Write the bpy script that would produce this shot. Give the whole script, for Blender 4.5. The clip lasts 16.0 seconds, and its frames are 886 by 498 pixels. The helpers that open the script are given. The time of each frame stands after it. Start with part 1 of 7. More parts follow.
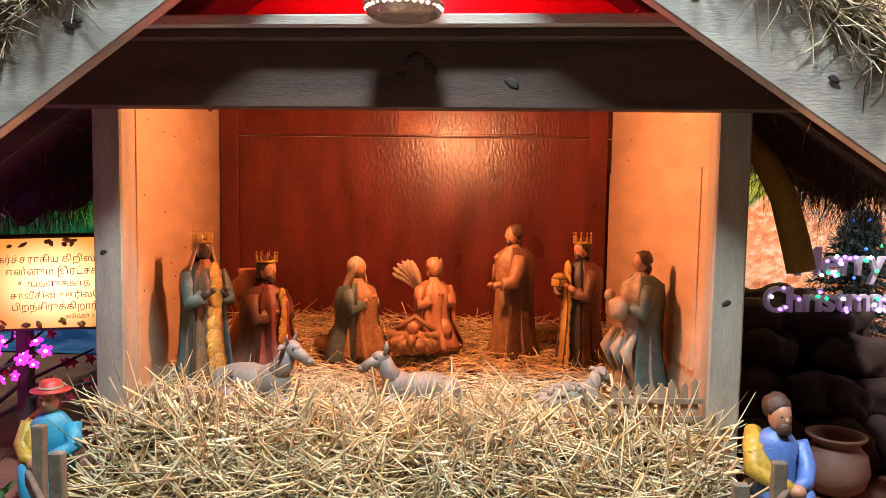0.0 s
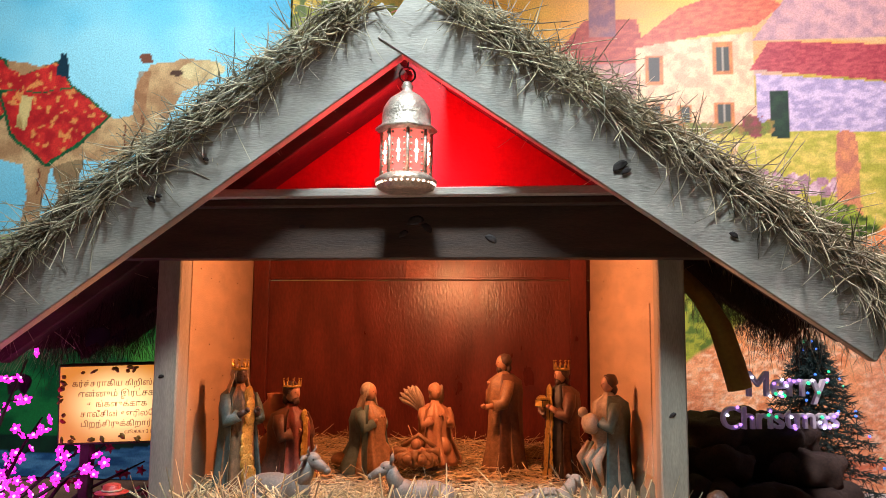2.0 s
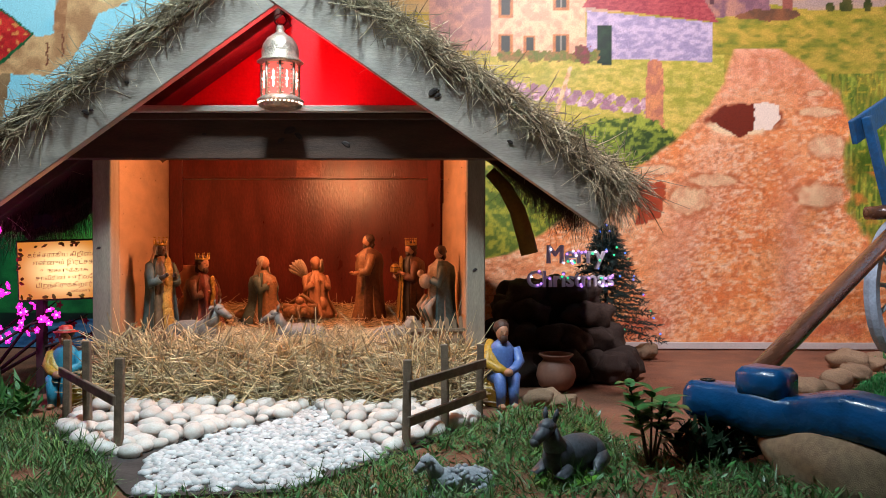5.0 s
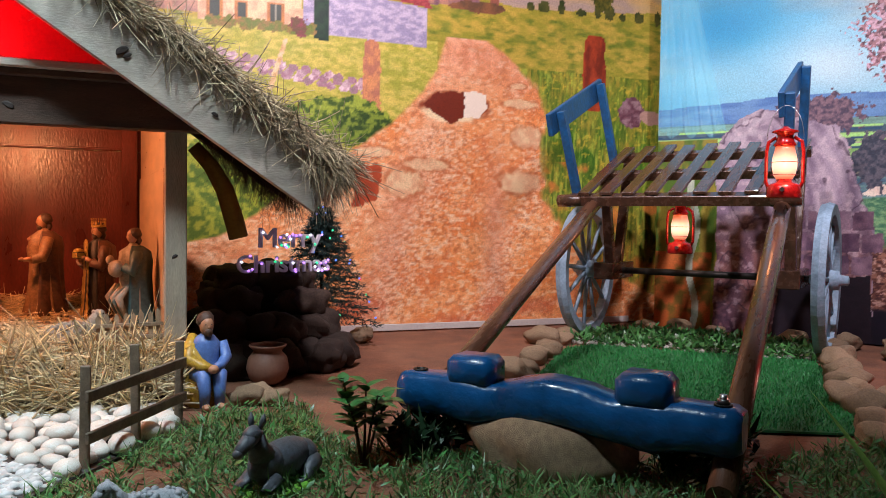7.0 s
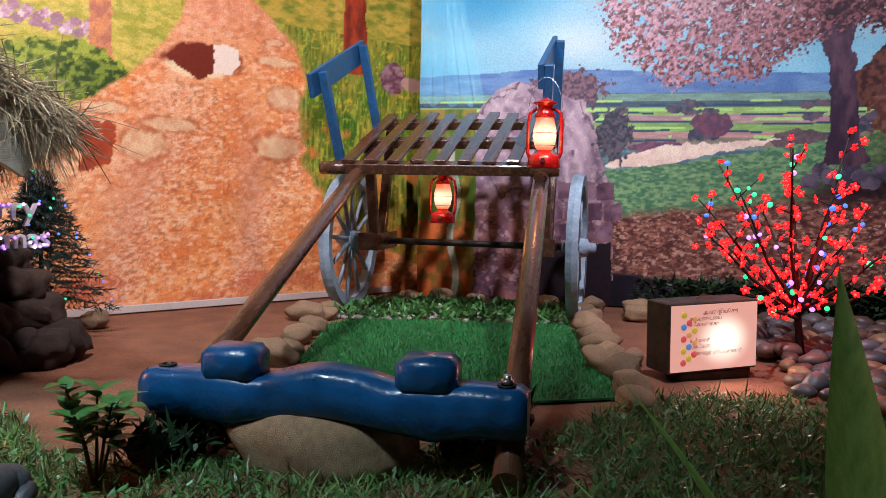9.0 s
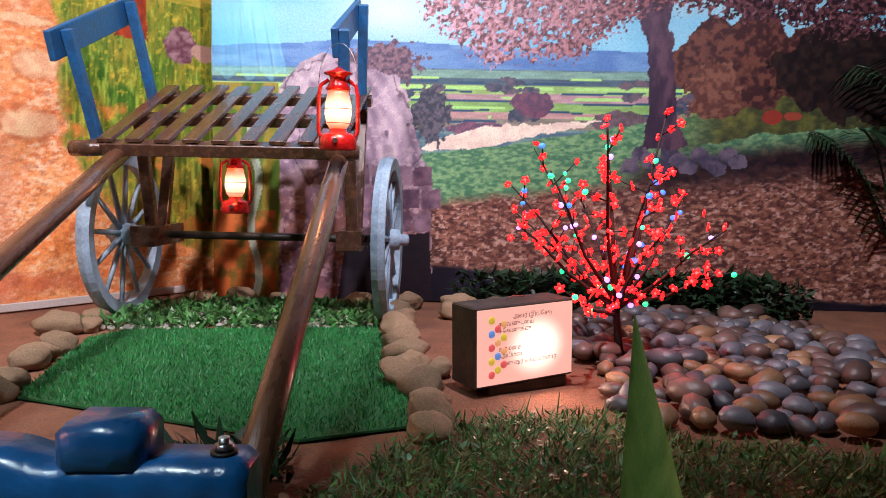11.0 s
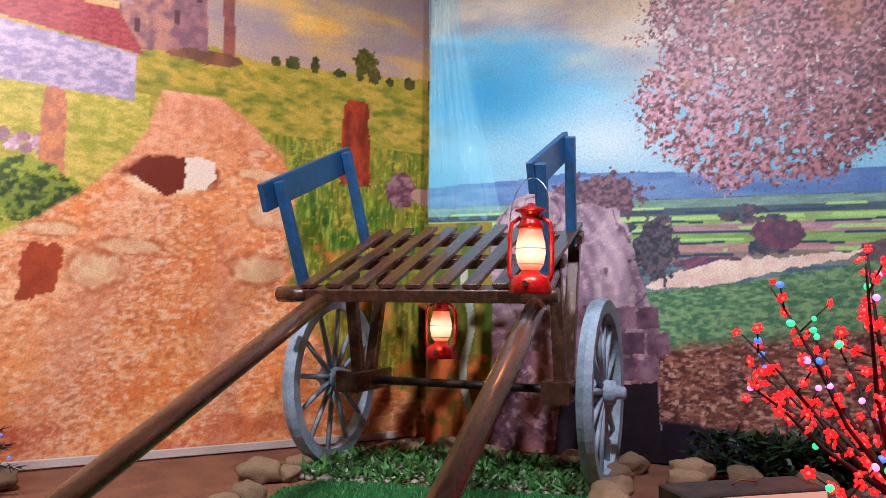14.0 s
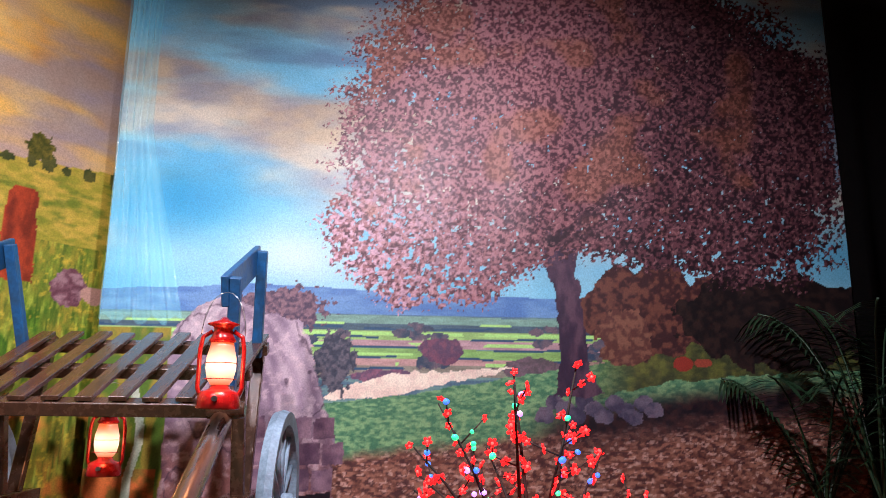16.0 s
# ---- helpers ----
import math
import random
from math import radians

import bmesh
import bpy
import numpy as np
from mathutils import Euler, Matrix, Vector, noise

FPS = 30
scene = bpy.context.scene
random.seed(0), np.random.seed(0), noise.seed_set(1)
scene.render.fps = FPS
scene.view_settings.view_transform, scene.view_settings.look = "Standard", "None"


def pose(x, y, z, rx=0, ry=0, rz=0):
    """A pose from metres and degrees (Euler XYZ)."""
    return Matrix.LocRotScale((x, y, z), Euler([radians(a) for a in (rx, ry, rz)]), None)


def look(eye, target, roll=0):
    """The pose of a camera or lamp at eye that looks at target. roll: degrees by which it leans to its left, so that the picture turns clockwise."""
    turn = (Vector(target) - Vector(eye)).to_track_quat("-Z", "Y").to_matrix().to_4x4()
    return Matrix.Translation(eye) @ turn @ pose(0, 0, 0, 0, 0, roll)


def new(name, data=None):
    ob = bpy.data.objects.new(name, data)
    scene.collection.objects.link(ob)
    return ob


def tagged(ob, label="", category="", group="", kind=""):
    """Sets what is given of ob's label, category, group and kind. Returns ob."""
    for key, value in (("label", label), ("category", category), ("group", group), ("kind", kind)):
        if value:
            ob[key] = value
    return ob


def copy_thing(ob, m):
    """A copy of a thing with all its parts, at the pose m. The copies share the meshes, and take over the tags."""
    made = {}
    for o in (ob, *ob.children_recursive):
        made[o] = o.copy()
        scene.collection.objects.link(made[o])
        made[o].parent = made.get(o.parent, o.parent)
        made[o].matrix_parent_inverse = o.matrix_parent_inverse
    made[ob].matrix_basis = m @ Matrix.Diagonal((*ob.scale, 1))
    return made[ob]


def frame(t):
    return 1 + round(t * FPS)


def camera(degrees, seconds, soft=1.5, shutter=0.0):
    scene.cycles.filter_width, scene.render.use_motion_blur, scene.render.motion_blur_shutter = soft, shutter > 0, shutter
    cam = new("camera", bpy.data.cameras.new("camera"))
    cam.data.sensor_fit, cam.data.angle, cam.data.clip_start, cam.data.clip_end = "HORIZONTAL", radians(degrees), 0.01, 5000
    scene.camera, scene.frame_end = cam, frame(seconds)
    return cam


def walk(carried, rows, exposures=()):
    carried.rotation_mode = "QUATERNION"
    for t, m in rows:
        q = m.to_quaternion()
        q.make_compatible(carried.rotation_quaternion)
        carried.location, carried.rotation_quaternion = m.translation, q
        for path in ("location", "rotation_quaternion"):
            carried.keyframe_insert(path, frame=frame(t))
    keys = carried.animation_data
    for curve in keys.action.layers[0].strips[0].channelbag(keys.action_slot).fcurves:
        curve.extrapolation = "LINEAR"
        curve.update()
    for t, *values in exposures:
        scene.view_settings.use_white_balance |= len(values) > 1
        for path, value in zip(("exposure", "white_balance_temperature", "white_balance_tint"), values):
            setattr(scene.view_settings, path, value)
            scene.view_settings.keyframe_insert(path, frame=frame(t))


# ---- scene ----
cam = camera(60.9, 16.0, soft=0.8)
PATH = [
    (0, (0.059, 0.017, 0.664), (-0.112, 2.003, 0.507), 0.9),
    (0.5, (0.116, -0.128, 0.649), (-0.035, 1.867, 0.642), 0.7),
    (1, (0.143, -0.237, 0.648), (-0.034, 1.753, 0.757), 0.7),
    (1.5, (0.136, -0.288, 0.649), (-0.073, 1.692, 0.833), 0.5),
    (2, (0.144, -0.346, 0.644), (-0.073, 1.63, 0.86), 0.5),
    (2.5, (0.169, -0.456, 0.623), (-0.102, 1.515, 0.825), 0.6),
    (3, (0.196, -0.631, 0.598), (-0.07, 1.346, 0.737), 0.7),
    (3.2, (0.213, -0.7, 0.593), (-0.067, 1.276, 0.713), 0.7),
    (5.3, (0.435, -1.038, 0.542), (0.505, 0.96, 0.51), 0.2),
    (5.5, (0.443, -1.023, 0.545), (0.581, 0.972, 0.508), 0.3),
    (6, (0.457, -0.99, 0.555), (0.76, 0.986, 0.509), 0.4),
    (6.5, (0.457, -0.939, 0.56), (0.949, 0.998, 0.501), 0.6),
    (7, (0.459, -0.888, 0.565), (1.158, 0.985, 0.492), 0.8),
    (7.5, (0.459, -0.825, 0.557), (1.354, 0.961, 0.46), 1.2),
    (8, (0.449, -0.769, 0.564), (1.506, 0.924, 0.435), 1.5),
    (8.5, (0.462, -0.745, 0.568), (1.643, 0.864, 0.441), 1.6),
    (9, (0.526, -0.697, 0.568), (1.781, 0.853, 0.421), 1.2),
    (9.5, (0.634, -0.632, 0.566), (1.944, 0.871, 0.403), 1.2),
    (10, (0.741, -0.601, 0.567), (2.136, 0.822, 0.398), 1.3),
    (10.2, (0.77, -0.595, 0.575), (2.202, 0.789, 0.399), 1.3),
    (12.3, (1.225, -0.441, 0.587), (2.817, 0.758, 0.419), 0.8),
    (12.5, (1.25, -0.438, 0.595), (2.778, 0.844, 0.446), 0.4),
    (13, (1.274, -0.433, 0.611), (2.611, 1.053, 0.528), -0.4),
    (13.5, (1.274, -0.435, 0.614), (2.405, 1.213, 0.653), -0.4),
    (14, (1.257, -0.452, 0.623), (2.288, 1.255, 0.781), 0.8),
    (14.5, (1.25, -0.483, 0.647), (2.445, 1.096, 0.925), 1.6),
    (15, (1.218, -0.511, 0.655), (2.63, 0.861, 1.009), 1.2),
    (15.5, (1.166, -0.495, 0.661), (2.724, 0.695, 1.058), 1.0),
    (16, (1.125, -0.487, 0.661), (2.745, 0.605, 1.09), 0.7),
]
walk(cam, [(t, look(eye, target, roll)) for t, eye, target, roll in PATH], [(0, 0.5), (0.5, 0.35), (1.0, 0.1), (1.5, 0.0), (3.0, 0.0), (5.5, -0.2), (7.5, -0.15), (9.5, 0.0), (10.0, 0.12), (12.3, 0.42), (13.4, 0.25), (14.2, -0.22), (15.0, -0.15), (16.0, 0.15)])

# ---- light ----
world = bpy.data.worlds.new("world")
scene.world = world
world.use_nodes = True
world.node_tree.nodes["Background"].inputs[0].default_value = (0.50, 0.50, 0.85, 1)
world.node_tree.nodes["Background"].inputs[1].default_value = 0.025


def lamp(kind, name, place, energy, color, size=0.1, target=None, spread=None):
    data = bpy.data.lights.new(name, kind)
    data.energy, data.color = energy, color
    if kind == "AREA":
        data.shape, data.size = "DISK", size
        if spread:
            data.spread = radians(spread)
    else:
        data.shadow_soft_size = size
        if kind == "SPOT":
            data.spot_size, data.spot_blend = radians(spread or 80), 0.9
    ob = new(name, data)
    ob.matrix_world = look(place, target) if target else pose(*place)
    return ob


lamp("SPOT", "hall_spot_road", (0.95, 0.75, 2.55), 370, (1.0, 0.87, 0.95), 0.06, (1.65, 2.8, 1.0), 108)
lamp("SPOT", "hall_spot_tree", (2.25, 0.25, 2.40), 280, (0.92, 0.88, 1.0), 0.06, (3.88, 1.22, 0.86), 114)
lamp("SPOT", "hall_spot_camel", (-1.1, 0.9, 2.6), 225, (0.85, 0.95, 1.0), 0.06, (-1.7, 2.8, 1.3), 90)
lamp("AREA", "hall_tube_light", (-0.05, 0.42, 2.75), 36, (0.72, 0.90, 1.0), 0.35, (-0.12, 1.15, 0.0), 100)
lamp("POINT", "hut_bulb", (-0.16, 1.74, 0.845), 24, (1.0, 0.36, 0.14), 0.025)
lamp("POINT", "gable_bulb", (-0.14, 1.62, 1.10), 9, (1.0, 0.02, 0.04), 0.03)

# ---- materials ----
_mats = {}


def lin(c):
    return tuple(((v + 0.055) / 1.055) ** 2.4 if v > 0.04045 else v / 12.92 for v in c)


def mat(name, color=(0.5, 0.5, 0.5), rough=0.6, metal=0.0, var=0.25, scale=12.0, fine=90.0, bump=0.25, second=None, stretch=(1, 1, 1), island=0.0, rand=0.0, coat=0.0, emit=None, power=0.0, depth=0.004, trans=0.0):
    """A surface with stains at one scale, grain at another and fine relief."""
    if name in _mats:
        return _mats[name]
    m = bpy.data.materials.new(name)
    m.use_nodes = True
    nt = m.node_tree
    n, l = nt.nodes, nt.links
    b = n["Principled BSDF"]
    b.inputs["Metallic"].default_value = metal
    b.inputs["Coat Weight"].default_value = coat
    b.inputs["Transmission Weight"].default_value = trans
    tc = n.new("ShaderNodeTexCoord")
    mp = n.new("ShaderNodeMapping")
    mp.inputs["Scale"].default_value = stretch
    l.new(tc.outputs["Object"], mp.inputs[0])
    big, small = n.new("ShaderNodeTexNoise"), n.new("ShaderNodeTexNoise")
    for node, sc, de in ((big, scale, 4.0), (small, fine, 3.0)):
        node.inputs["Scale"].default_value = sc
        node.inputs["Detail"].default_value = de
        l.new(mp.outputs[0], node.inputs["Vector"])
    ramp = n.new("ShaderNodeValToRGB")
    other = second or tuple(c * (1 - 1.6 * var) for c in color)
    ramp.color_ramp.elements[0].position, ramp.color_ramp.elements[1].position = 0.32, 0.68
    ramp.color_ramp.elements[0].color = (*other, 1)
    ramp.color_ramp.elements[1].color = (*color, 1)
    l.new(big.outputs["Fac"], ramp.inputs[0])
    hsv = n.new("ShaderNodeHueSaturation")
    l.new(ramp.outputs[0], hsv.inputs["Color"])
    mr = n.new("ShaderNodeMapRange")
    mr.inputs["From Min"].default_value, mr.inputs["From Max"].default_value = 0.3, 0.7
    mr.inputs["To Min"].default_value, mr.inputs["To Max"].default_value = 1 - 0.6 * var, 1 + 0.5 * var
    l.new(small.outputs["Fac"], mr.inputs["Value"])
    value = mr.outputs[0]
    if island or rand:
        src = n.new("ShaderNodeNewGeometry").outputs["Random Per Island"] if island else n.new("ShaderNodeObjectInfo").outputs["Random"]
        m2 = n.new("ShaderNodeMapRange")
        k = island or rand
        m2.inputs["To Min"].default_value, m2.inputs["To Max"].default_value = 1 - k, 1 + k
        l.new(src, m2.inputs["Value"])
        mul = n.new("ShaderNodeMath")
        mul.operation = "MULTIPLY"
        l.new(value, mul.inputs[0]), l.new(m2.outputs[0], mul.inputs[1])
        value = mul.outputs[0]
    l.new(value, hsv.inputs["Value"])
    l.new(hsv.outputs[0], b.inputs["Base Color"])
    rr = n.new("ShaderNodeMapRange")
    rr.inputs["To Min"].default_value, rr.inputs["To Max"].default_value = max(0.03, rough - 0.12), min(1, rough + 0.12)
    l.new(big.outputs["Fac"], rr.inputs["Value"])
    l.new(rr.outputs[0], b.inputs["Roughness"])
    if bump:
        bp = n.new("ShaderNodeBump")
        bp.inputs["Strength"].default_value, bp.inputs["Distance"].default_value = bump, depth
        l.new(small.outputs["Fac"], bp.inputs["Height"])
        l.new(bp.outputs[0], b.inputs["Normal"])
    if emit:
        b.inputs["Emission Color"].default_value = (*emit, 1)
        b.inputs["Emission Strength"].default_value = power
    _mats[name] = m
    return m


def glow_mat(name, centre, size, inner, outer, base=(0.3, 0.2, 0.15)):
    """A lit translucent sheet: bright where its lamp sits, falling off to its edge. inner and outer: colour and power."""
    m = bpy.data.materials.new(name)
    m.use_nodes = True
    n, l = m.node_tree.nodes, m.node_tree.links
    b = n["Principled BSDF"]
    b.inputs["Base Color"].default_value, b.inputs["Roughness"].default_value = (*base, 1), 0.35
    mp = n.new("ShaderNodeMapping")
    mp.inputs["Location"].default_value = [-c / s for c, s in zip(centre, size)]
    mp.inputs["Scale"].default_value = [1 / s for s in size]
    l.new(n.new("ShaderNodeTexCoord").outputs["Object"], mp.inputs[0])
    far = n.new("ShaderNodeVectorMath")
    far.operation = "LENGTH"
    l.new(mp.outputs[0], far.inputs[0])
    ramp = n.new("ShaderNodeValToRGB")
    ramp.color_ramp.interpolation = "EASE"
    ramp.color_ramp.elements[0].color = (*[v * inner[1] / 4 for v in inner[0]], 1)
    ramp.color_ramp.elements[1].color = (*[v * outer[1] / 4 for v in outer[0]], 1)
    l.new(far.outputs["Value"], ramp.inputs[0])
    l.new(ramp.outputs[0], b.inputs["Emission Color"])
    b.inputs["Emission Strength"].default_value = 4.0
    return m


def print_mat(name, attr, gloss=0.48):
    """Glossy printed vinyl: the picture's colours lie in a colour attribute, with ink grain and creases."""
    m = bpy.data.materials.new(name)
    m.use_nodes = True
    n, l = m.node_tree.nodes, m.node_tree.links
    b = n["Principled BSDF"]
    at = n.new("ShaderNodeAttribute")
    at.attribute_name = attr
    tc = n.new("ShaderNodeTexCoord")
    grain = n.new("ShaderNodeTexNoise")
    grain.inputs["Scale"].default_value, grain.inputs["Detail"].default_value = 150, 4
    l.new(tc.outputs["Object"], grain.inputs["Vector"])
    mr = n.new("ShaderNodeMapRange")
    mr.inputs["From Min"].default_value, mr.inputs["From Max"].default_value = 0.3, 0.7
    mr.inputs["To Min"].default_value, mr.inputs["To Max"].default_value = 0.82, 1.16
    l.new(grain.outputs["Fac"], mr.inputs["Value"])
    hsv = n.new("ShaderNodeHueSaturation")
    l.new(at.outputs["Color"], hsv.inputs["Color"]), l.new(mr.outputs[0], hsv.inputs["Value"])
    l.new(hsv.outputs[0], b.inputs["Base Color"])
    b.inputs["Roughness"].default_value = gloss
    b.inputs["Specular IOR Level"].default_value = 0.35
    crease = n.new("ShaderNodeTexNoise")
    crease.inputs["Scale"].default_value, crease.inputs["Detail"].default_value = 3.0, 3
    l.new(tc.outputs["Object"], crease.inputs["Vector"])
    bp = n.new("ShaderNodeBump")
    bp.inputs["Strength"].default_value, bp.inputs["Distance"].default_value = 0.5, 0.02
    l.new(crease.outputs["Fac"], bp.inputs["Height"]), l.new(bp.outputs[0], b.inputs["Normal"])
    return m


PLANED = mat("planed_pine", (0.52, 0.46, 0.38), 0.65, var=0.22, scale=3, fine=60, stretch=(1, 6, 6), second=(0.36, 0.31, 0.26))
POSTWOOD = mat("post_pine", (0.44, 0.36, 0.27), 0.7, var=0.25, scale=4, fine=70, stretch=(6, 6, 1), second=(0.28, 0.24, 0.19))
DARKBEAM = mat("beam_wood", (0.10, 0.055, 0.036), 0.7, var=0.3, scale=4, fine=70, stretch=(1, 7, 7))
PLY = mat("plywood", (0.62, 0.42, 0.27), 0.6, var=0.15, scale=3, fine=50, stretch=(2, 2, 7))
MAROON = mat("maroon_paint", (0.15, 0.024, 0.016), 0.32, var=0.3, scale=5, fine=45, stretch=(3, 3, 1), bump=0.35)
REDPAINT = mat("red_paint", (0.55, 0.02, 0.03), 0.5, var=0.15, scale=4)
STRAW = mat("straw", (0.78, 0.65, 0.41), 0.5, var=0.2, scale=14, fine=60, island=0.55, second=(0.52, 0.36, 0.16), bump=0)
THATCH = mat("thatch_straw", (0.58, 0.49, 0.32), 0.6, var=0.25, scale=14, fine=60, island=0.7, second=(0.24, 0.18, 0.10), bump=0)
DARKTHATCH = mat("dark_thatch", (0.085, 0.045, 0.03), 0.85, var=0.3, island=0.4, bump=0)
# near-black heap below the stalks: shade of the gaps put into its colour
STRAWGAPS = mat("straw_bed", (0.075, 0.045, 0.022), 0.85, var=0.35, scale=25, fine=120, bump=0.6)
SOIL = mat("red_soil", (0.26, 0.105, 0.055), 0.9, var=0.28, scale=7, fine=130, bump=0.7, second=(0.16, 0.065, 0.036), depth=0.008)
GRASS = mat("grass_blade", (0.13, 0.27, 0.075), 0.5, var=0.25, scale=5, island=0.55, second=(0.07, 0.15, 0.045), bump=0)
DRYGRASS = mat("dry_grass_blade", (0.26, 0.22, 0.10), 0.7, var=0.3, scale=5, island=0.4, bump=0)
TURF = mat("artificial_turf", (0.025, 0.24, 0.055), 0.5, var=0.2, scale=6, island=0.35, bump=0)
TURFBASE = mat("turf_backing", (0.012, 0.12, 0.03), 0.8, var=0.2, scale=20)
WHITESTONE = mat("white_pebble", (0.74, 0.72, 0.68), 0.42, var=0.10, scale=14, fine=80, rand=0.16, second=(0.62, 0.54, 0.46), bump=0.1)
WHITEGRAVEL = mat("white_gravel", (0.70, 0.70, 0.69), 0.45, var=0.12, scale=14, island=0.22, bump=0.1)
BROWNSTONE = mat("river_pebble", (0.115, 0.073, 0.060), 0.4, var=0.25, scale=16, fine=90, rand=0.5, second=(0.10, 0.06, 0.05), bump=0.15)
FIELDSTONE = mat("field_stone", (0.38, 0.26, 0.15), 0.75, var=0.14, scale=14, fine=110, rand=0.3, second=(0.25, 0.165, 0.10), bump=0.7, depth=0.006)
# pile rock: the shade below the roof is put into this colour
SHADEDROCK = mat("shaded_rock", (0.06, 0.038, 0.027), 0.8, var=0.3, scale=12, fine=80, rand=0.4, bump=0.7, depth=0.006)
BLUE = mat("blue_gloss_paint", (0.004, 0.10, 0.30), 0.30, var=0.3, scale=11, fine=28, bump=0.7, coat=0.3, depth=0.006)
BLUEWORN = mat("blue_worn_paint", (0.01, 0.10, 0.27), 0.4, var=0.3, scale=20, fine=70, bump=0.3, second=(0.02, 0.07, 0.15))
CARTWOOD = mat("varnished_wood", (0.10, 0.045, 0.026), 0.26, var=0.3, scale=6, fine=60, stretch=(6, 1, 6), coat=0.3, second=(0.05, 0.025, 0.016))
SHAFTWOOD = mat("shaft_wood", (0.15, 0.065, 0.035), 0.28, var=0.3, scale=6, fine=60, stretch=(6, 1, 6), coat=0.35, second=(0.08, 0.035, 0.02))
WHEELPAINT = mat("pale_blue_paint", (0.33, 0.46, 0.58), 0.55, var=0.25, scale=14, fine=90, second=(0.20, 0.28, 0.36), bump=0.4)
LANRED = mat("lantern_red", (0.50, 0.012, 0.012), 0.25, metal=0.2, var=0.15, scale=20, coat=0.5)
STEEL = mat("steel", (0.5, 0.5, 0.5), 0.3, metal=1.0, var=0.15)
DARKIRON = mat("dark_iron", (0.04, 0.035, 0.03), 0.5, metal=0.6, var=0.3)
SLATWOOD = mat("picket_wood", (0.42, 0.29, 0.18), 0.7, var=0.25, scale=8, fine=70, stretch=(5, 5, 1), rand=0.15)
FENCEWOOD = mat("fence_wood", (0.24, 0.17, 0.115), 0.75, var=0.28, scale=8, fine=70, stretch=(4, 4, 4), rand=0.15)
CLAY = mat("terracotta", (0.33, 0.15, 0.10), 0.6, var=0.15, scale=12, fine=90, bump=0.2)
SKIN = mat("statue_skin", (0.46, 0.22, 0.12), 0.45, var=0.1, scale=30)
SKINDARK = mat("statue_dark_skin", (0.10, 0.05, 0.035), 0.4, var=0.1, scale=30)
HAIR = mat("statue_hair", (0.075, 0.035, 0.02), 0.5, var=0.2, scale=60, bump=0.5)
GOLD = mat("gold_paint", (0.72, 0.46, 0.12), 0.32, metal=0.7, var=0.2, scale=70, fine=220, bump=0.8)
ROBETAN = mat("robe_tan", (0.33, 0.17, 0.085), 0.5, var=0.25, scale=30, fine=120)
ROBEBROWN = mat("robe_brown", (0.15, 0.06, 0.035), 0.5, var=0.3, scale=25, fine=120)
ROBETEAL = mat("robe_teal", (0.09, 0.14, 0.135), 0.5, var=0.25, scale=25, fine=120)
ROBERED = mat("robe_red", (0.22, 0.055, 0.04), 0.5, var=0.25, scale=25, fine=120)
ROBEDARK = mat("robe_dark", (0.045, 0.035, 0.03), 0.5, var=0.25, scale=25, fine=120)
ROBEWHITE = mat("robe_pale", (0.44, 0.33, 0.24), 0.5, var=0.2, scale=30, fine=120)
COWGREY = mat("statue_grey", (0.26, 0.23, 0.20), 0.5, var=0.2, scale=40, fine=120)
WOOL = mat("statue_wool", (0.45, 0.38, 0.31), 0.7, var=0.2, scale=60, fine=160, bump=0.8)
DONKEYGREY = mat("donkey_grey", (0.09, 0.10, 0.12), 0.45, var=0.25, scale=25, fine=90, second=(0.05, 0.055, 0.065))
SHEEPPAINT = mat("sheep_paint", (0.40, 0.43, 0.47), 0.5, var=0.2, scale=40, fine=110, bump=0.4)
PAINTBLUE = mat("statue_blue", (0.10, 0.19, 0.48), 0.4, var=0.15, scale=30)
PAINTYELLOW = mat("statue_yellow", (0.55, 0.33, 0.04), 0.4, var=0.2, scale=30)
PAINTCYAN = mat("statue_cyan", (0.04, 0.33, 0.50), 0.45, var=0.15, scale=30)
PAINTRED = mat("statue_red", (0.6, 0.05, 0.04), 0.45, var=0.15, scale=30)
LEAF = mat("leaf_green", (0.06, 0.21, 0.05), 0.4, var=0.2, scale=20, island=0.35, bump=0.1)
LEAFDARK = mat("leaf_dark", (0.012, 0.04, 0.014), 0.5, var=0.2, scale=20, island=0.35, bump=0.1)
LEAFPALE = mat("leaf_pale_green", (0.30, 0.46, 0.10), 0.4, var=0.15, scale=10, stretch=(14, 14, 1), second=(0.18, 0.32, 0.06), bump=0.3)
LEAFBLACK = mat("leaf_black", (0.008, 0.012, 0.008), 0.6, var=0.2, island=0.3, bump=0)
BARK = mat("bark", (0.035, 0.024, 0.02), 0.8, var=0.3, scale=20, fine=90, bump=0.7)
STEM = mat("stem", (0.09, 0.06, 0.03), 0.8, var=0.3)
FIR = mat("fir_needle", (0.014, 0.04, 0.035), 0.6, var=0.2, scale=20, island=0.5, bump=0)
LEDRED = mat("led_red", (0.8, 0.02, 0.02), 0.3, emit=(1.0, 0.012, 0.014), power=2.0, bump=0)
LEDPINK = mat("led_pink", (0.9, 0.05, 0.6), 0.3, emit=(1.0, 0.03, 0.62), power=1.5, bump=0)
LEDCORE = mat("led_core", (0.8, 0.1, 0.1), 0.3, emit=(1.0, 0.06, 0.05), power=3.2, bump=0)
LEDPCORE = mat("led_pink_core", (0.8, 0.2, 0.7), 0.3, emit=(1.0, 0.25, 0.85), power=3.2, bump=0)
LEDGREEN = mat("led_green", (0.1, 0.9, 0.5), 0.3, emit=(0.02, 1.0, 0.35), power=1.2, bump=0)
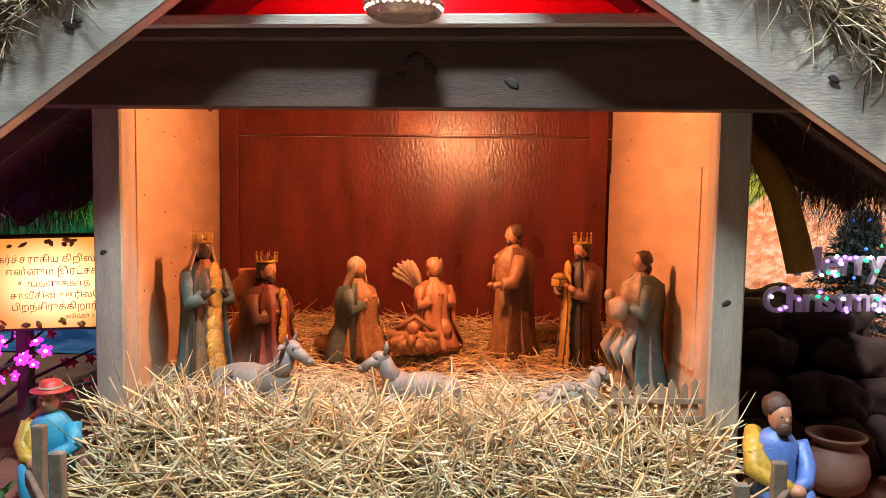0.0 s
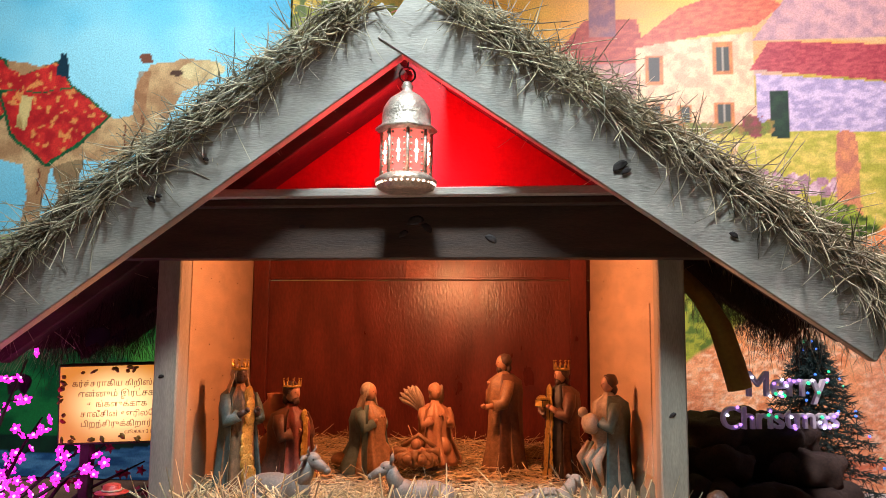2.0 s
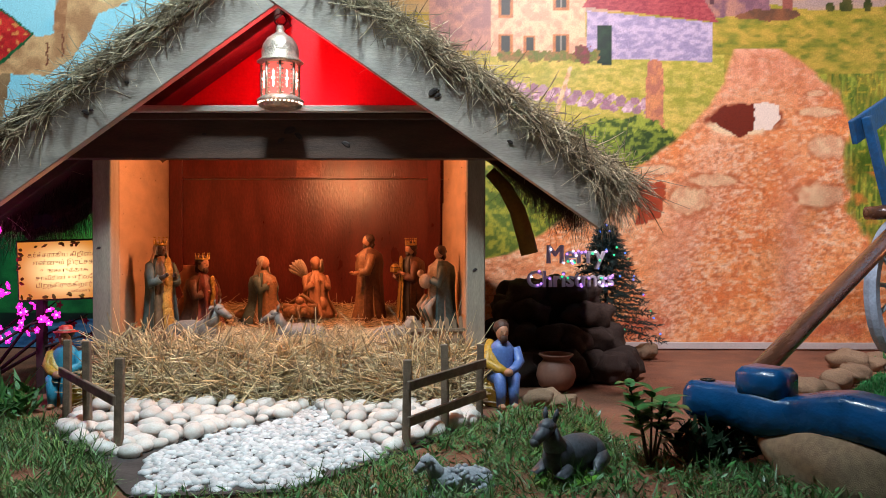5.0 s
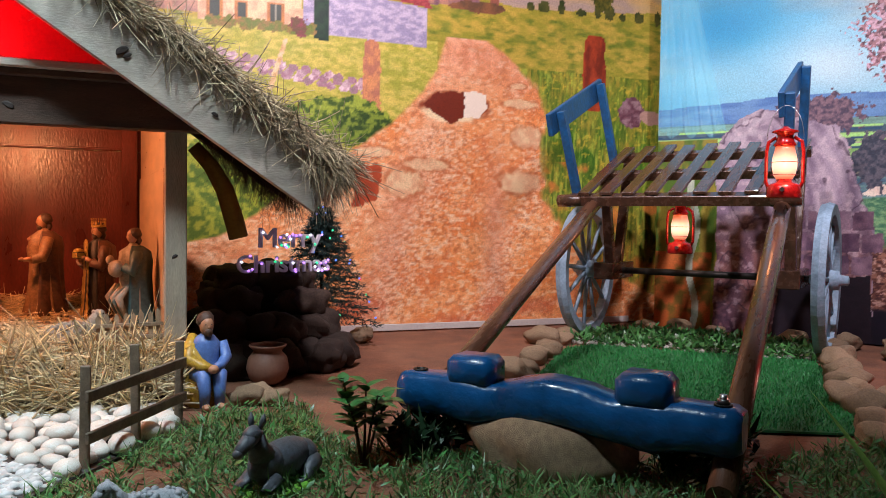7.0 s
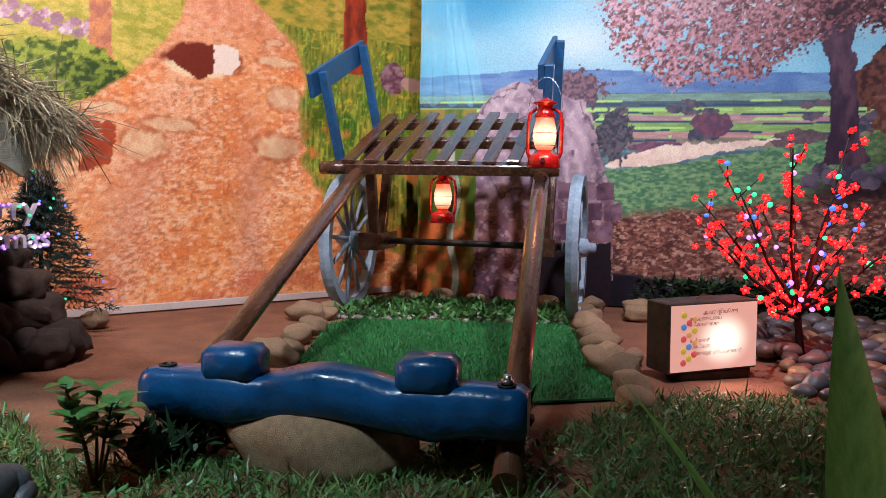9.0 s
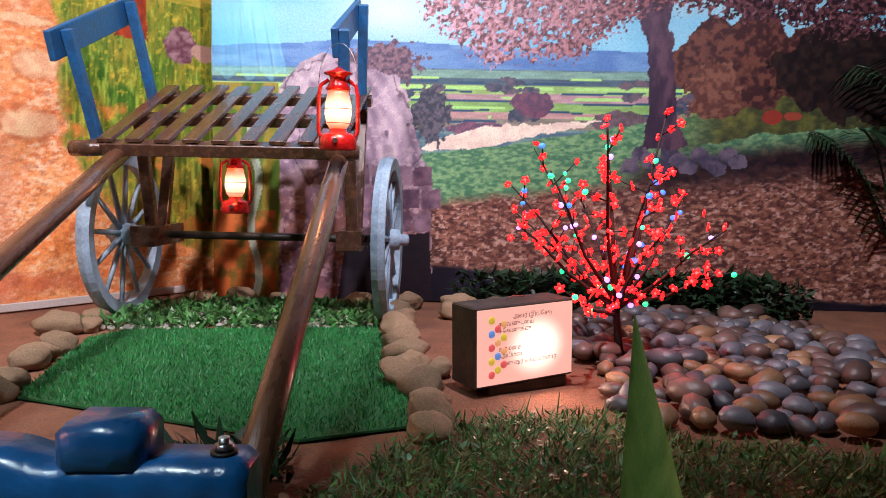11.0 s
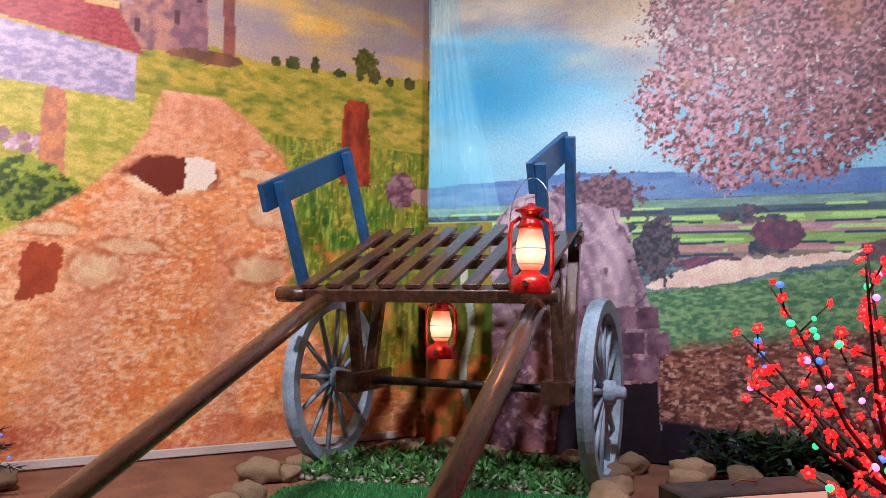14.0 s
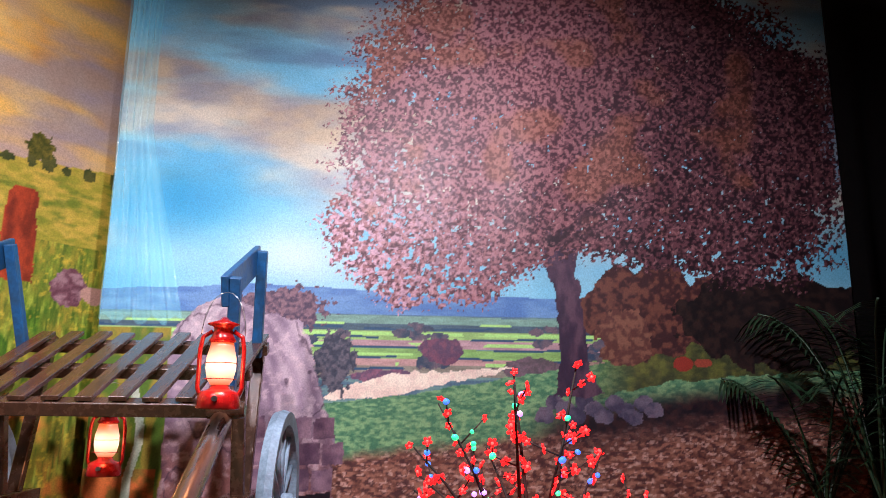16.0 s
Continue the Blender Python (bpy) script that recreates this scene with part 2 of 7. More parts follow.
LEDBLUE = mat("led_blue", (0.1, 0.3, 1.0), 0.3, emit=(0.03, 0.16, 1.0), power=1.6, bump=0)
LEDWHITE = mat("led_white", (1, 1, 1), 0.3, emit=(0.85, 0.8, 1.0), power=2.5, bump=0)
LEDVIOLET = mat("led_violet", (0.6, 0.4, 1), 0.3, emit=(0.50, 0.22, 1.0), power=2.2, bump=0)
# faint violet emission stands in for the bulbs' light on the letters
LETTER = mat("letter_acrylic", (0.55, 0.52, 0.58), 0.35, var=0.08, emit=(0.62, 0.40, 0.85), power=0.05)
BOXDARK = mat("box_dark", (0.03, 0.022, 0.02), 0.6, var=0.4, scale=20, second=(0.06, 0.04, 0.03))
INK = mat("ink_red", (0.25, 0.02, 0.02), 0.6, var=0.1, bump=0)
INKDARK = mat("ink_dark", (0.10, 0.05, 0.03), 0.6, var=0.1, bump=0)
SILVERFOIL = mat("antique_silver", (0.72, 0.58, 0.46), 0.4, metal=0.55, var=0.25, scale=60, fine=200, bump=0.7)
REDGLASS = mat("red_glass", (0.7, 0.10, 0.10), 0.15, emit=(1.0, 0.16, 0.12), power=1.3, bump=0.1)
WHITEGLASS = mat("lit_glass", (0.9, 0.8, 0.75), 0.15, emit=(1.0, 0.72, 0.55), power=3.0, bump=0.1)
GLOBE = glow_mat("glowing_globe", (0, 0, 0.122), (0.2, 0.2, 0.062), ((1.0, 0.66, 0.46), 1.9), ((1.0, 0.17, 0.05), 0.8))
VERSEPANEL = glow_mat("glowing_pink_panel", (0.035, 0, 0.10), (0.115, 1, 0.10), ((1.0, 0.85, 0.72), 1.9), ((1.0, 0.48, 0.40), 0.72))
GOSPELPANEL = glow_mat("glowing_yellow_panel", (0, 0, 0.108), (0.17, 1, 0.12), ((1.0, 0.72, 0.34), 1.9), ((1.0, 0.34, 0.03), 0.7))
PVC = mat("white_hem", (0.62, 0.56, 0.52), 0.5, var=0.12, scale=5)
FILM = mat("clear_film", (0.26, 0.72, 0.82), 0.10, var=0.05, scale=5, fine=26, bump=0.9, depth=0.012, stretch=(3, 3, 0.5), trans=0.0)
FILM.node_tree.nodes["Principled BSDF"].inputs["Alpha"].default_value = 0.30
PLASTER = mat("hall_wall", (0.15, 0.145, 0.15), 0.85, var=0.12, scale=3, fine=60)
YELLOWCLOTH = mat("yellow_cloth", (0.40, 0.24, 0.04), 0.8, var=0.25, scale=10)

# ---- mesh helpers ----


def part(name, bm, material, parent=None, label=""):
    me = bpy.data.meshes.new(name)
    if isinstance(bm, bmesh.types.BMesh):
        bm.to_mesh(me)
        bm.free()
    for m in material if isinstance(material, (list, tuple)) else [material]:
        me.materials.append(m)
    ob = new(name, me)
    if parent is not None:
        ob.parent = parent
    if label:
        ob["label"] = label
    return ob


def thing(name, label, category, m=None, group="", kind=""):
    ob = tagged(new(name), label, category, group, kind)
    if m is not None:
        ob.matrix_world = m
    return ob


def smooth(ob):
    for p in ob.data.polygons:
        p.use_smooth = True
    return ob


def box(bm, sx, sy, sz, m=Matrix(), bevel=0.003, mi=0, uneven=0.0):
    r = bmesh.ops.create_cube(bm, size=1, matrix=m @ Matrix.Diagonal((sx, sy, sz, 1)))
    vs = r["verts"]
    if uneven:
        for v in vs:
            v.co += Vector((random.uniform(-1, 1), random.uniform(-1, 1), random.uniform(-1, 1))) * uneven
    fs = list({f for v in vs for f in v.link_faces})
    for f in fs:
        f.material_index = mi
    if bevel:
        es = list({e for v in vs for e in v.link_edges})
        bmesh.ops.bevel(bm, geom=es, offset=min(bevel, 0.3 * min(sx, sy, sz)), segments=1, affect="EDGES", profile=0.5)
    return bm


def beam(bm, a, b, w, h, up=(0, 0, 1), bevel=0.003, mi=0):
    """A squared timber from a to b."""
    a, b = Vector(a), Vector(b)
    y = (b - a).normalized()
    x = y.cross(Vector(up)).normalized()
    z = x.cross(y)
    m = Matrix((x, y, z)).transposed().to_4x4()
    m.translation = (a + b) / 2
    return box(bm, w, (b - a).length, h, m, bevel, mi)


def tube(bm, pts, radii, sides=8, mi=0, cap=True):
    pts = [Vector(p) for p in pts]
    if not isinstance(radii, (list, tuple)):
        radii = [radii] * len(pts)
    rings = []
    ref = None
    for i, p in enumerate(pts):
        d = (pts[min(i + 1, len(pts) - 1)] - pts[max(i - 1, 0)]).normalized()
        if ref is None:
            ref = Vector((0, 0, 1)) if abs(d.z) < 0.9 else Vector((1, 0, 0))
        x = (ref - d * ref.dot(d)).normalized()
        ref = x
        y = d.cross(x)
        rings.append([bm.verts.new(p + (x * math.cos(k * 2 * math.pi / sides) + y * math.sin(k * 2 * math.pi / sides)) * radii[i]) for k in range(sides)])
    for r0, r1 in zip(rings, rings[1:]):
        for k in range(sides):
            f = bm.faces.new((r0[k], r0[(k + 1) % sides], r1[(k + 1) % sides], r1[k]))
            f.smooth, f.material_index = True, mi
    if cap:
        for r in (rings[0][::-1], rings[-1]):
            bm.faces.new(r).material_index = mi
    return bm


def lathe(bm, profile, sides=20, m=Matrix(), mi=0, shape=None, cap=True):
    """Rings of (radius, height); shape(angle, k) widens a ring's radius."""
    rings = []
    for i, (r, z) in enumerate(profile):
        ring = []
        for k in range(sides):
            a = 2 * math.pi * k / sides
            q = r * (shape(a, i / (len(profile) - 1)) if shape else 1)
            ring.append(bm.verts.new(m @ Vector((q * math.cos(a), q * math.sin(a), z))))
        rings.append(ring)
    for r0, r1 in zip(rings, rings[1:]):
        for k in range(sides):
            f = bm.faces.new((r0[k], r0[(k + 1) % sides], r1[(k + 1) % sides], r1[k]))
            f.smooth, f.material_index = True, mi
    if cap:
        for r in (rings[0][::-1], rings[-1]):
            bm.faces.new(r).material_index = mi
    return bm


def blob(bm, place, size, turn=(0, 0, 0), sub=2, mi=0, rough=0.0, freq=3.0, seed=0):
    m = pose(*place, *turn) @ Matrix.Diagonal((*size, 1))
    r = bmesh.ops.create_icosphere(bm, subdivisions=sub, radius=1.0)
    for v in r["verts"]:
        if rough:
            v.co *= 1 + rough * noise.noise(v.co * freq + Vector((seed * 7.3, seed * 1.7, seed)))
        v.co = m @ v.co
    for f in {f for v in r["verts"] for f in v.link_faces}:
        f.smooth, f.material_index = True, mi
    return bm


def raw_mesh(name, verts, faces, material, parent=None, label="", shade=True):
    """A mesh object from numpy arrays of vertices and of faces with one number of corners."""
    me = bpy.data.meshes.new(name)
    nf, k = faces.shape
    me.vertices.add(len(verts))
    me.vertices.foreach_set("co", np.ascontiguousarray(verts, dtype=np.float32).ravel())
    me.loops.add(nf * k)
    me.loops.foreach_set("vertex_index", faces.astype(np.int32).ravel())
    me.polygons.add(nf)
    me.polygons.foreach_set("loop_start", np.arange(0, nf * k, k, dtype=np.int32))
    me.polygons.foreach_set("loop_total", np.full(nf, k, dtype=np.int32))
    me.polygons.foreach_set("use_smooth", np.full(nf, shade))
    me.update(calc_edges=True)
    me.materials.append(material)
    ob = new(name, me)
    if parent is not None:
        ob.parent = parent
    if label:
        ob["label"] = label
    return ob


def strands(name, base, way, length, bend, radius, material, parent=None, label="", segs=3, sides=3, taper=0.4):
    """Many thin stalks: each starts at base, runs along way and bows by bend."""
    n = len(base)
    way = way / np.linalg.norm(way, axis=1, keepdims=True)
    ref = np.where(np.abs(way[:, 2:3]) < 0.9, np.array([[0, 0, 1.0]]), np.array([[1.0, 0, 0]]))
    x = np.cross(way, ref)
    x /= np.linalg.norm(x, axis=1, keepdims=True)
    y = np.cross(way, x)
    s = np.linspace(0, 1, segs + 1)
    mid = base[:, None] + way[:, None] * (length[:, None] * s)[..., None] + bend[:, None] * (s**2)[None, :, None] * length[:, None, None]
    ang = np.arange(sides) * 2 * np.pi / sides
    rad = radius[:, None] * (1 - (1 - taper) * s)[None]
    ring = x[:, None] * np.cos(ang)[None, :, None] + y[:, None] * np.sin(ang)[None, :, None]
    v = mid[:, :, None] + rad[:, :, None, None] * ring[:, None]
    i, j, k = np.meshgrid(np.arange(n), np.arange(segs), np.arange(sides), indexing="ij")
    w = (segs + 1) * sides
    k2 = (k + 1) % sides
    f = np.stack([i * w + j * sides + k, i * w + j * sides + k2, i * w + (j + 1) * sides + k2, i * w + (j + 1) * sides + k], -1).reshape(-1, 4)
    return raw_mesh(name, v.reshape(-1, 3), f, material, parent, label)


def blades(name, base, way, length, bend, width, material, parent=None, label="", segs=2):
    """Many flat tapered leaves with a fold."""
    n = len(base)
    way = way / np.linalg.norm(way, axis=1, keepdims=True)
    th = np.random.rand(n) * 2 * np.pi
    x = np.stack([np.cos(th), np.sin(th), np.zeros(n)], -1)
    s = np.linspace(0, 1, segs + 1)
    mid = base[:, None] + way[:, None] * (length[:, None] * s)[..., None] + bend[:, None] * (s**2)[None, :, None] * length[:, None, None]
    wd = width[:, None] * (np.sin(np.pi * (0.15 + 0.82 * s)))[None]
    v = np.stack([mid - x[:, None] * wd[..., None], mid + x[:, None] * wd[..., None]], 2)
    i, j = np.meshgrid(np.arange(n), np.arange(segs), indexing="ij")
    w = (segs + 1) * 2
    f = np.stack([i * w + j * 2, i * w + j * 2 + 1, i * w + j * 2 + 3, i * w + j * 2 + 2], -1).reshape(-1, 4)
    return raw_mesh(name, v.reshape(-1, 3), f, material, parent, label)


def rnd(n, lo, hi):
    return lo + np.random.rand(n) * (hi - lo)


def inside(x, y, poly):
    """Which points lie in the polygon."""
    c = np.zeros(np.shape(x), bool)
    px, py = zip(*poly)
    j = len(px) - 1
    for i in range(len(px)):
        hit = ((py[i] > y) != (py[j] > y)) & (x < (px[j] - px[i]) * (y - py[i]) / (py[j] - py[i] + 1e-12) + px[i])
        c ^= hit
        j = i
    return c


def scatter(poly, n):
    px, py = zip(*poly)
    x, y = rnd(6 * n, min(px), max(px)), rnd(6 * n, min(py), max(py))
    k = inside(x, y, poly)
    return x[k][:n], y[k][:n]


_table = np.random.RandomState(7).rand(256, 256)


def fbm(x, y, octaves=4, seed=0):
    """Smooth noise from 0 to 1 over arrays."""
    total, amp, norm = 0.0, 1.0, 0.0
    for o in range(octaves):
        xs, ys = x * 2**o + seed * 17.3 + o * 5.1, y * 2**o + seed * 9.7 + o * 3.3
        xi, yi = np.floor(xs).astype(int), np.floor(ys).astype(int)
        u, v = xs - xi, ys - yi
        u, v = u * u * (3 - 2 * u), v * v * (3 - 2 * v)
        g = lambda a, b: _table[(xi + a) % 256, (yi + b) % 256]
        total = total + amp * ((g(0, 0) * (1 - u) + g(1, 0) * u) * (1 - v) + (g(0, 1) * (1 - u) + g(1, 1) * u) * v)
        norm += amp
        amp *= 0.5
    return total / norm

# ---- printed sheets ----


class Canvas:
    """A picture in colours over a grid of places, x along the sheet and z up."""

    def __init__(self, x0, x1, z0, z1, step):
        self.x, self.z = np.meshgrid(np.arange(x0, x1 + step / 2, step), np.arange(z0, z1 + step / 2, step))
        self.c = np.zeros((*self.x.shape, 3))

    def lay(self, alpha, color, other=None, scale=20.0, stretch=1.0, seed=1, octaves=4, sharp=1.6):
        """Lays a colour, or a mottle of two, where alpha is over 0."""
        a = np.clip(np.asarray(alpha, float), 0, 1)[..., None]
        col = np.array(color)
        if other is not None:
            k = np.clip((fbm(self.x * scale, self.z * scale * stretch, octaves, seed) - 0.5) * sharp * 2 + 0.5, 0, 1)[..., None]
            col = col * (1 - k) + np.array(other) * k
        self.c = self.c * (1 - a) + col * a

    def window(self, x0, x1, z0, z1):
        """The part of the picture within these bounds, sharing its colours."""
        w = Canvas(0, 0.1, 0, 0.1, 0.1)
        step = self.x[0, 1] - self.x[0, 0]
        i0, i1 = max(0, int((z0 - self.z[0, 0]) / step) - 1), int((z1 - self.z[0, 0]) / step) + 3
        j0, j1 = max(0, int((x0 - self.x[0, 0]) / step) - 1), int((x1 - self.x[0, 0]) / step) + 3
        cut = (slice(i0, max(i1, i0)), slice(j0, max(j1, j0)))
        w.x, w.z, w.c = self.x[cut], self.z[cut], self.c[cut]
        return w, cut

    def poly(self, points, color, other=None, wobble=0.0, **kw):
        px, pz = zip(*points)
        w, cut = self.window(min(px) - wobble, max(px) + wobble, min(pz) - wobble, max(pz) + wobble)
        x, z = w.x, w.z
        if wobble:
            x = x + wobble * (fbm(x * 25, z * 25, 3, 31) - 0.5)
            z = z + wobble * (fbm(w.x * 25, z * 25, 3, 47) - 0.5)
        w.lay(inside(x, z, points), color, other, **kw)
        self.c[cut] = w.c

    def oval(self, cx, cz, rx, rz, color, other=None, rag=0.0, freq=18, seed=3, soft=0.0, **kw):
        k = 1 + rag
        w, cut = self.window(cx - rx * k, cx + rx * k, cz - rz * k, cz + rz * k)
        d = np.hypot((w.x - cx) / rx, (w.z - cz) / rz)
        if rag:
            d = d + rag * (fbm(w.x * freq, w.z * freq, 4, seed) - 0.5) * 2
        a = np.clip((1 - d) / soft, 0, 1) if soft else d < 1
        w.lay(a, color, other, seed=seed + 5, **kw)
        self.c[cut] = w.c

    def sheet(self, name, place, material, label, wave=0.006):
        """The mesh: place(x, depth, z) gives the world's point."""
        h, w = self.x.shape
        d = wave * (fbm(self.x * 2.2, self.z * 0.8, 2, 11) - 0.5) * 2
        v = place(self.x.ravel(), d.ravel(), self.z.ravel())
        i, j = np.meshgrid(np.arange(h - 1), np.arange(w - 1), indexing="ij")
        a = (i * w + j).ravel()
        ob = raw_mesh(name, v, np.stack([a, a + 1, a + w + 1, a + w], -1), material)
        at = ob.data.color_attributes.new("picture", "FLOAT_COLOR", "POINT")
        rgb = np.clip(self.c, 0, 1)
        rgb = np.where(rgb > 0.04045, ((rgb + 0.055) / 1.055) ** 2.4, rgb / 12.92).reshape(-1, 3)
        at.data.foreach_set("color", np.concatenate([rgb, np.ones((len(rgb), 1))], 1).astype(np.float32).ravel())
        return tagged(ob, label, "backdrop", kind="structure")


def sunset_lane():
    """A lane with puddles that runs past a cottage under a sunset sky."""
    c = Canvas(-0.98, 3.24, 0.0, 2.85, 0.0075)
    x, z = c.x, c.z
    # sky
    c.lay(np.ones_like(x), (0.90, 0.72, 0.38), (0.72, 0.62, 0.56), scale=2.2, stretch=3.2, seed=2, sharp=1.5)
    c.lay(np.clip((fbm(x * 1.6, z * 6, 4, 9) - 0.5) * 5, 0, 1) * 0.8, (0.93, 0.62, 0.16), (0.95, 0.78, 0.42), scale=4, seed=4)
    c.lay(np.clip((fbm(x * 1.4, z * 5, 4, 19) - 0.58) * 6, 0, 1) * 0.7, (0.58, 0.55, 0.62))
    c.lay(np.clip(1.2 - x, 0, 1) * np.clip((z - 1.6) * 3, 0, 1) * 0.8, (0.98, 0.80, 0.24), (0.98, 0.68, 0.18), scale=5)
    # meadow
    top = 1.70 + 0.075 * np.clip((x - 2.3) / 0.9, 0, 1) + 0.05 * np.exp(-((x - 1.9) / 0.3) ** 2) + 0.02 * fbm(x * 3, x * 0, 2, 5)
    c.lay(z < top, (0.78, 0.66, 0.28), (0.60, 0.58, 0.20), scale=18, stretch=2.5, seed=6, octaves=5, sharp=1.2)
    c.lay((z < top - 0.05) * np.clip((fbm(x * 16, z * 40, 3, 12) - 0.5) * 4, 0, 1) * 0.6, (0.30, 0.42, 0.12))
    c.lay((z < 1.5) * (x < 1.8) * 0.75, (0.90, 0.82, 0.42), (0.68, 0.68, 0.26), scale=30, stretch=2, octaves=5)
    for k in range(9):
        tx = 2.33 + 0.1 * k + 0.02 * math.sin(k * 5)
        c.oval(tx, 1.735 + 0.008 * (k % 3), 0.022 + 0.012 * (k % 2), 0.022 + 0.01 * (k % 3), (0.22, 0.26, 0.12), (0.34, 0.34, 0.16), rag=0.3, freq=60)
    c.oval(2.78, 1.815, 0.062, 0.062, (0.26, 0.28, 0.10), (0.44, 0.40, 0.16), rag=0.35, freq=45, scale=70)
    # ruined tower and chimney
    stone, dark = (0.72, 0.52, 0.44), (0.50, 0.36, 0.40)
    c.poly([(1.66, 1.68), (1.66, 1.92), (1.78, 1.93), (1.80, 2.06), (1.93, 2.14), (2.01, 2.05), (2.03, 1.70)], stone, dark, scale=30)
    c.poly([(1.78, 1.93), (1.80, 2.06), (1.93, 2.14), (1.90, 1.96)], (0.36, 0.22, 0.38), (0.30, 0.20, 0.34))
    c.poly([(1.90, 1.69), (1.90, 1.98), (2.0, 2.07), (2.03, 1.70)], (0.62, 0.44, 0.46), dark, scale=30)
    for wx, wz in ((1.88, 1.82), (1.97, 1.93), (1.72, 1.75)):
        c.poly([(wx, wz), (wx + 0.025, wz), (wx + 0.025, wz + 0.06), (wx, wz + 0.06)], (0.34, 0.22, 0.24))
    c.poly([(2.09, 1.70), (2.085, 2.09), (2.132, 2.10), (2.145, 1.72)], (0.60, 0.36, 0.30), (0.48, 0.30, 0.30), scale=30)
    c.oval(2.02, 1.70, 0.16, 0.03, (0.55, 0.36, 0.24), (0.42, 0.30, 0.22), rag=0.4)
    # far barn, cottage and shed
    c.poly([(0.30, 1.52), (0.30, 1.86), (0.62, 1.86), (0.62, 1.52)], (0.80, 0.60, 0.50), (0.66, 0.50, 0.46), scale=28)
    c.poly([(0.24, 1.78), (0.40, 1.98), (0.62, 1.98), (0.66, 1.78)], (0.62, 0.26, 0.22), (0.74, 0.38, 0.28), scale=40, stretch=3)
    c.poly([(0.42, 1.90), (0.42, 2.12), (0.53, 2.12), (0.53, 1.90)], (0.66, 0.44, 0.40), dark, scale=40)
    c.poly([(0.61, 1.49), (0.61, 1.86), (1.09, 1.90), (1.10, 1.48)], (0.96, 0.80, 0.62), (0.84, 0.66, 0.52), scale=34, sharp=2.2)
    c.poly([(1.09, 1.86), (1.24, 2.06), (1.64, 2.06), (1.72, 1.86)], (0.76, 0.60, 0.58), (0.64, 0.52, 0.54), scale=34)
    c.poly([(0.57, 1.84), (0.80, 2.02), (1.05, 2.10), (1.22, 2.02), (1.11, 1.93)], (0.70, 0.34, 0.26), (0.82, 0.46, 0.32), scale=40, stretch=3)
    c.poly([(1.10, 1.48), (1.10, 1.72), (1.74, 1.66), (1.74, 1.46)], (0.78, 0.72, 0.80), (0.62, 0.58, 0.70), scale=34, stretch=2, sharp=2.2)
    c.poly([(1.08, 1.74), (1.16, 1.86), (1.66, 1.83), (1.77, 1.66)], (0.58, 0.22, 0.26), (0.70, 0.32, 0.32), scale=50, stretch=3)
    for wx, wz, w, h in ((0.97, 1.79, 0.024, 0.055), (0.97, 1.55, 0.024, 0.04), (0.81, 1.55, 0.02, 0.035), (0.69, 1.75, 0.022, 0.05), (0.69, 1.55, 0.022, 0.04)):
        c.poly([(wx - w * 1.6, wz - h * 1.25), (wx + w * 1.6, wz - h * 1.25), (wx + w * 1.6, wz + h * 1.3), (wx - w * 1.6, wz + h * 1.3)], (0.80, 0.52, 0.26), (0.70, 0.44, 0.24), scale=60)
        c.poly([(wx - w, wz - h), (wx + w, wz - h), (wx + w, wz + h), (wx - w, wz + h)], (0.22, 0.26, 0.22))
        c.poly([(wx - w * 0.1, wz - h), (wx + w * 0.1, wz - h), (wx + w * 0.1, wz + h), (wx - w * 0.1, wz + h)], (0.62, 0.60, 0.52))
    c.poly([(1.155, 1.45), (1.155, 1.65), (1.225, 1.65), (1.225, 1.44)], (0.10, 0.24, 0.14), (0.06, 0.18, 0.12), scale=30)
    for k in range(7):
        c.oval(0.68 + 0.075 * k, 1.49, 0.04, 0.03, (0.42, 0.48, 0.16), (0.60, 0.46, 0.24), rag=0.5, freq=50, seed=k, scale=60)
    c.oval(1.08, 1.50, 0.04, 0.05, (0.56, 0.24, 0.28), (0.42, 0.30, 0.20), rag=0.5, freq=50, scale=60)
    # dry-stone wall, gate posts, bush
    for k in range(44):
        wx = 0.62 + 0.019 * k + 0.006 * math.sin(k * 3)
        wz = 1.31 - 0.11 * (k / 44) + 0.024 * ((k * 7) % 3)
        g = 0.10 * ((k * 5) % 4)
        c.oval(wx, wz, 0.024, 0.02, (0.92 - g, 0.80 - g, 0.82 - g), (0.66, 0.48, 0.54), rag=0.2, freq=40, seed=k, scale=50)
    c.poly([(1.395, 1.14), (1.41, 1.46), (1.44, 1.48), (1.485, 1.46), (1.50, 1.12)], (0.86, 0.58, 0.38), (0.72, 0.46, 0.36), wobble=0.02, scale=40)
    c.poly([(0.93, 1.19), (1.01, 1.44), (1.03, 1.44), (0.96, 1.19)], (0.92, 0.80, 0.62), (0.80, 0.62, 0.40), scale=40)
    c.oval(1.30, 1.07, 0.29, 0.12, (0.26, 0.36, 0.12), (0.62, 0.68, 0.24), rag=0.35, freq=16, scale=45, sharp=2.5)
    c.oval(1.42, 1.03, 0.17, 0.08, (0.18, 0.28, 0.10), (0.50, 0.58, 0.20), rag=0.4, freq=20, scale=50, sharp=2.5)
    c.oval(0.68, 0.62, 0.32, 0.30, (0.34, 0.42, 0.14), (0.62, 0.62, 0.20), rag=0.3, freq=14, scale=45, sharp=2.2)
    # lane
    left = np.interp(z, [0, 0.30, 0.48, 0.72, 0.94, 1.10, 1.24, 1.36, 1.52], [-1.2, -0.2, 0.70, 1.05, 1.38, 1.58, 1.71, 1.80, 1.84])
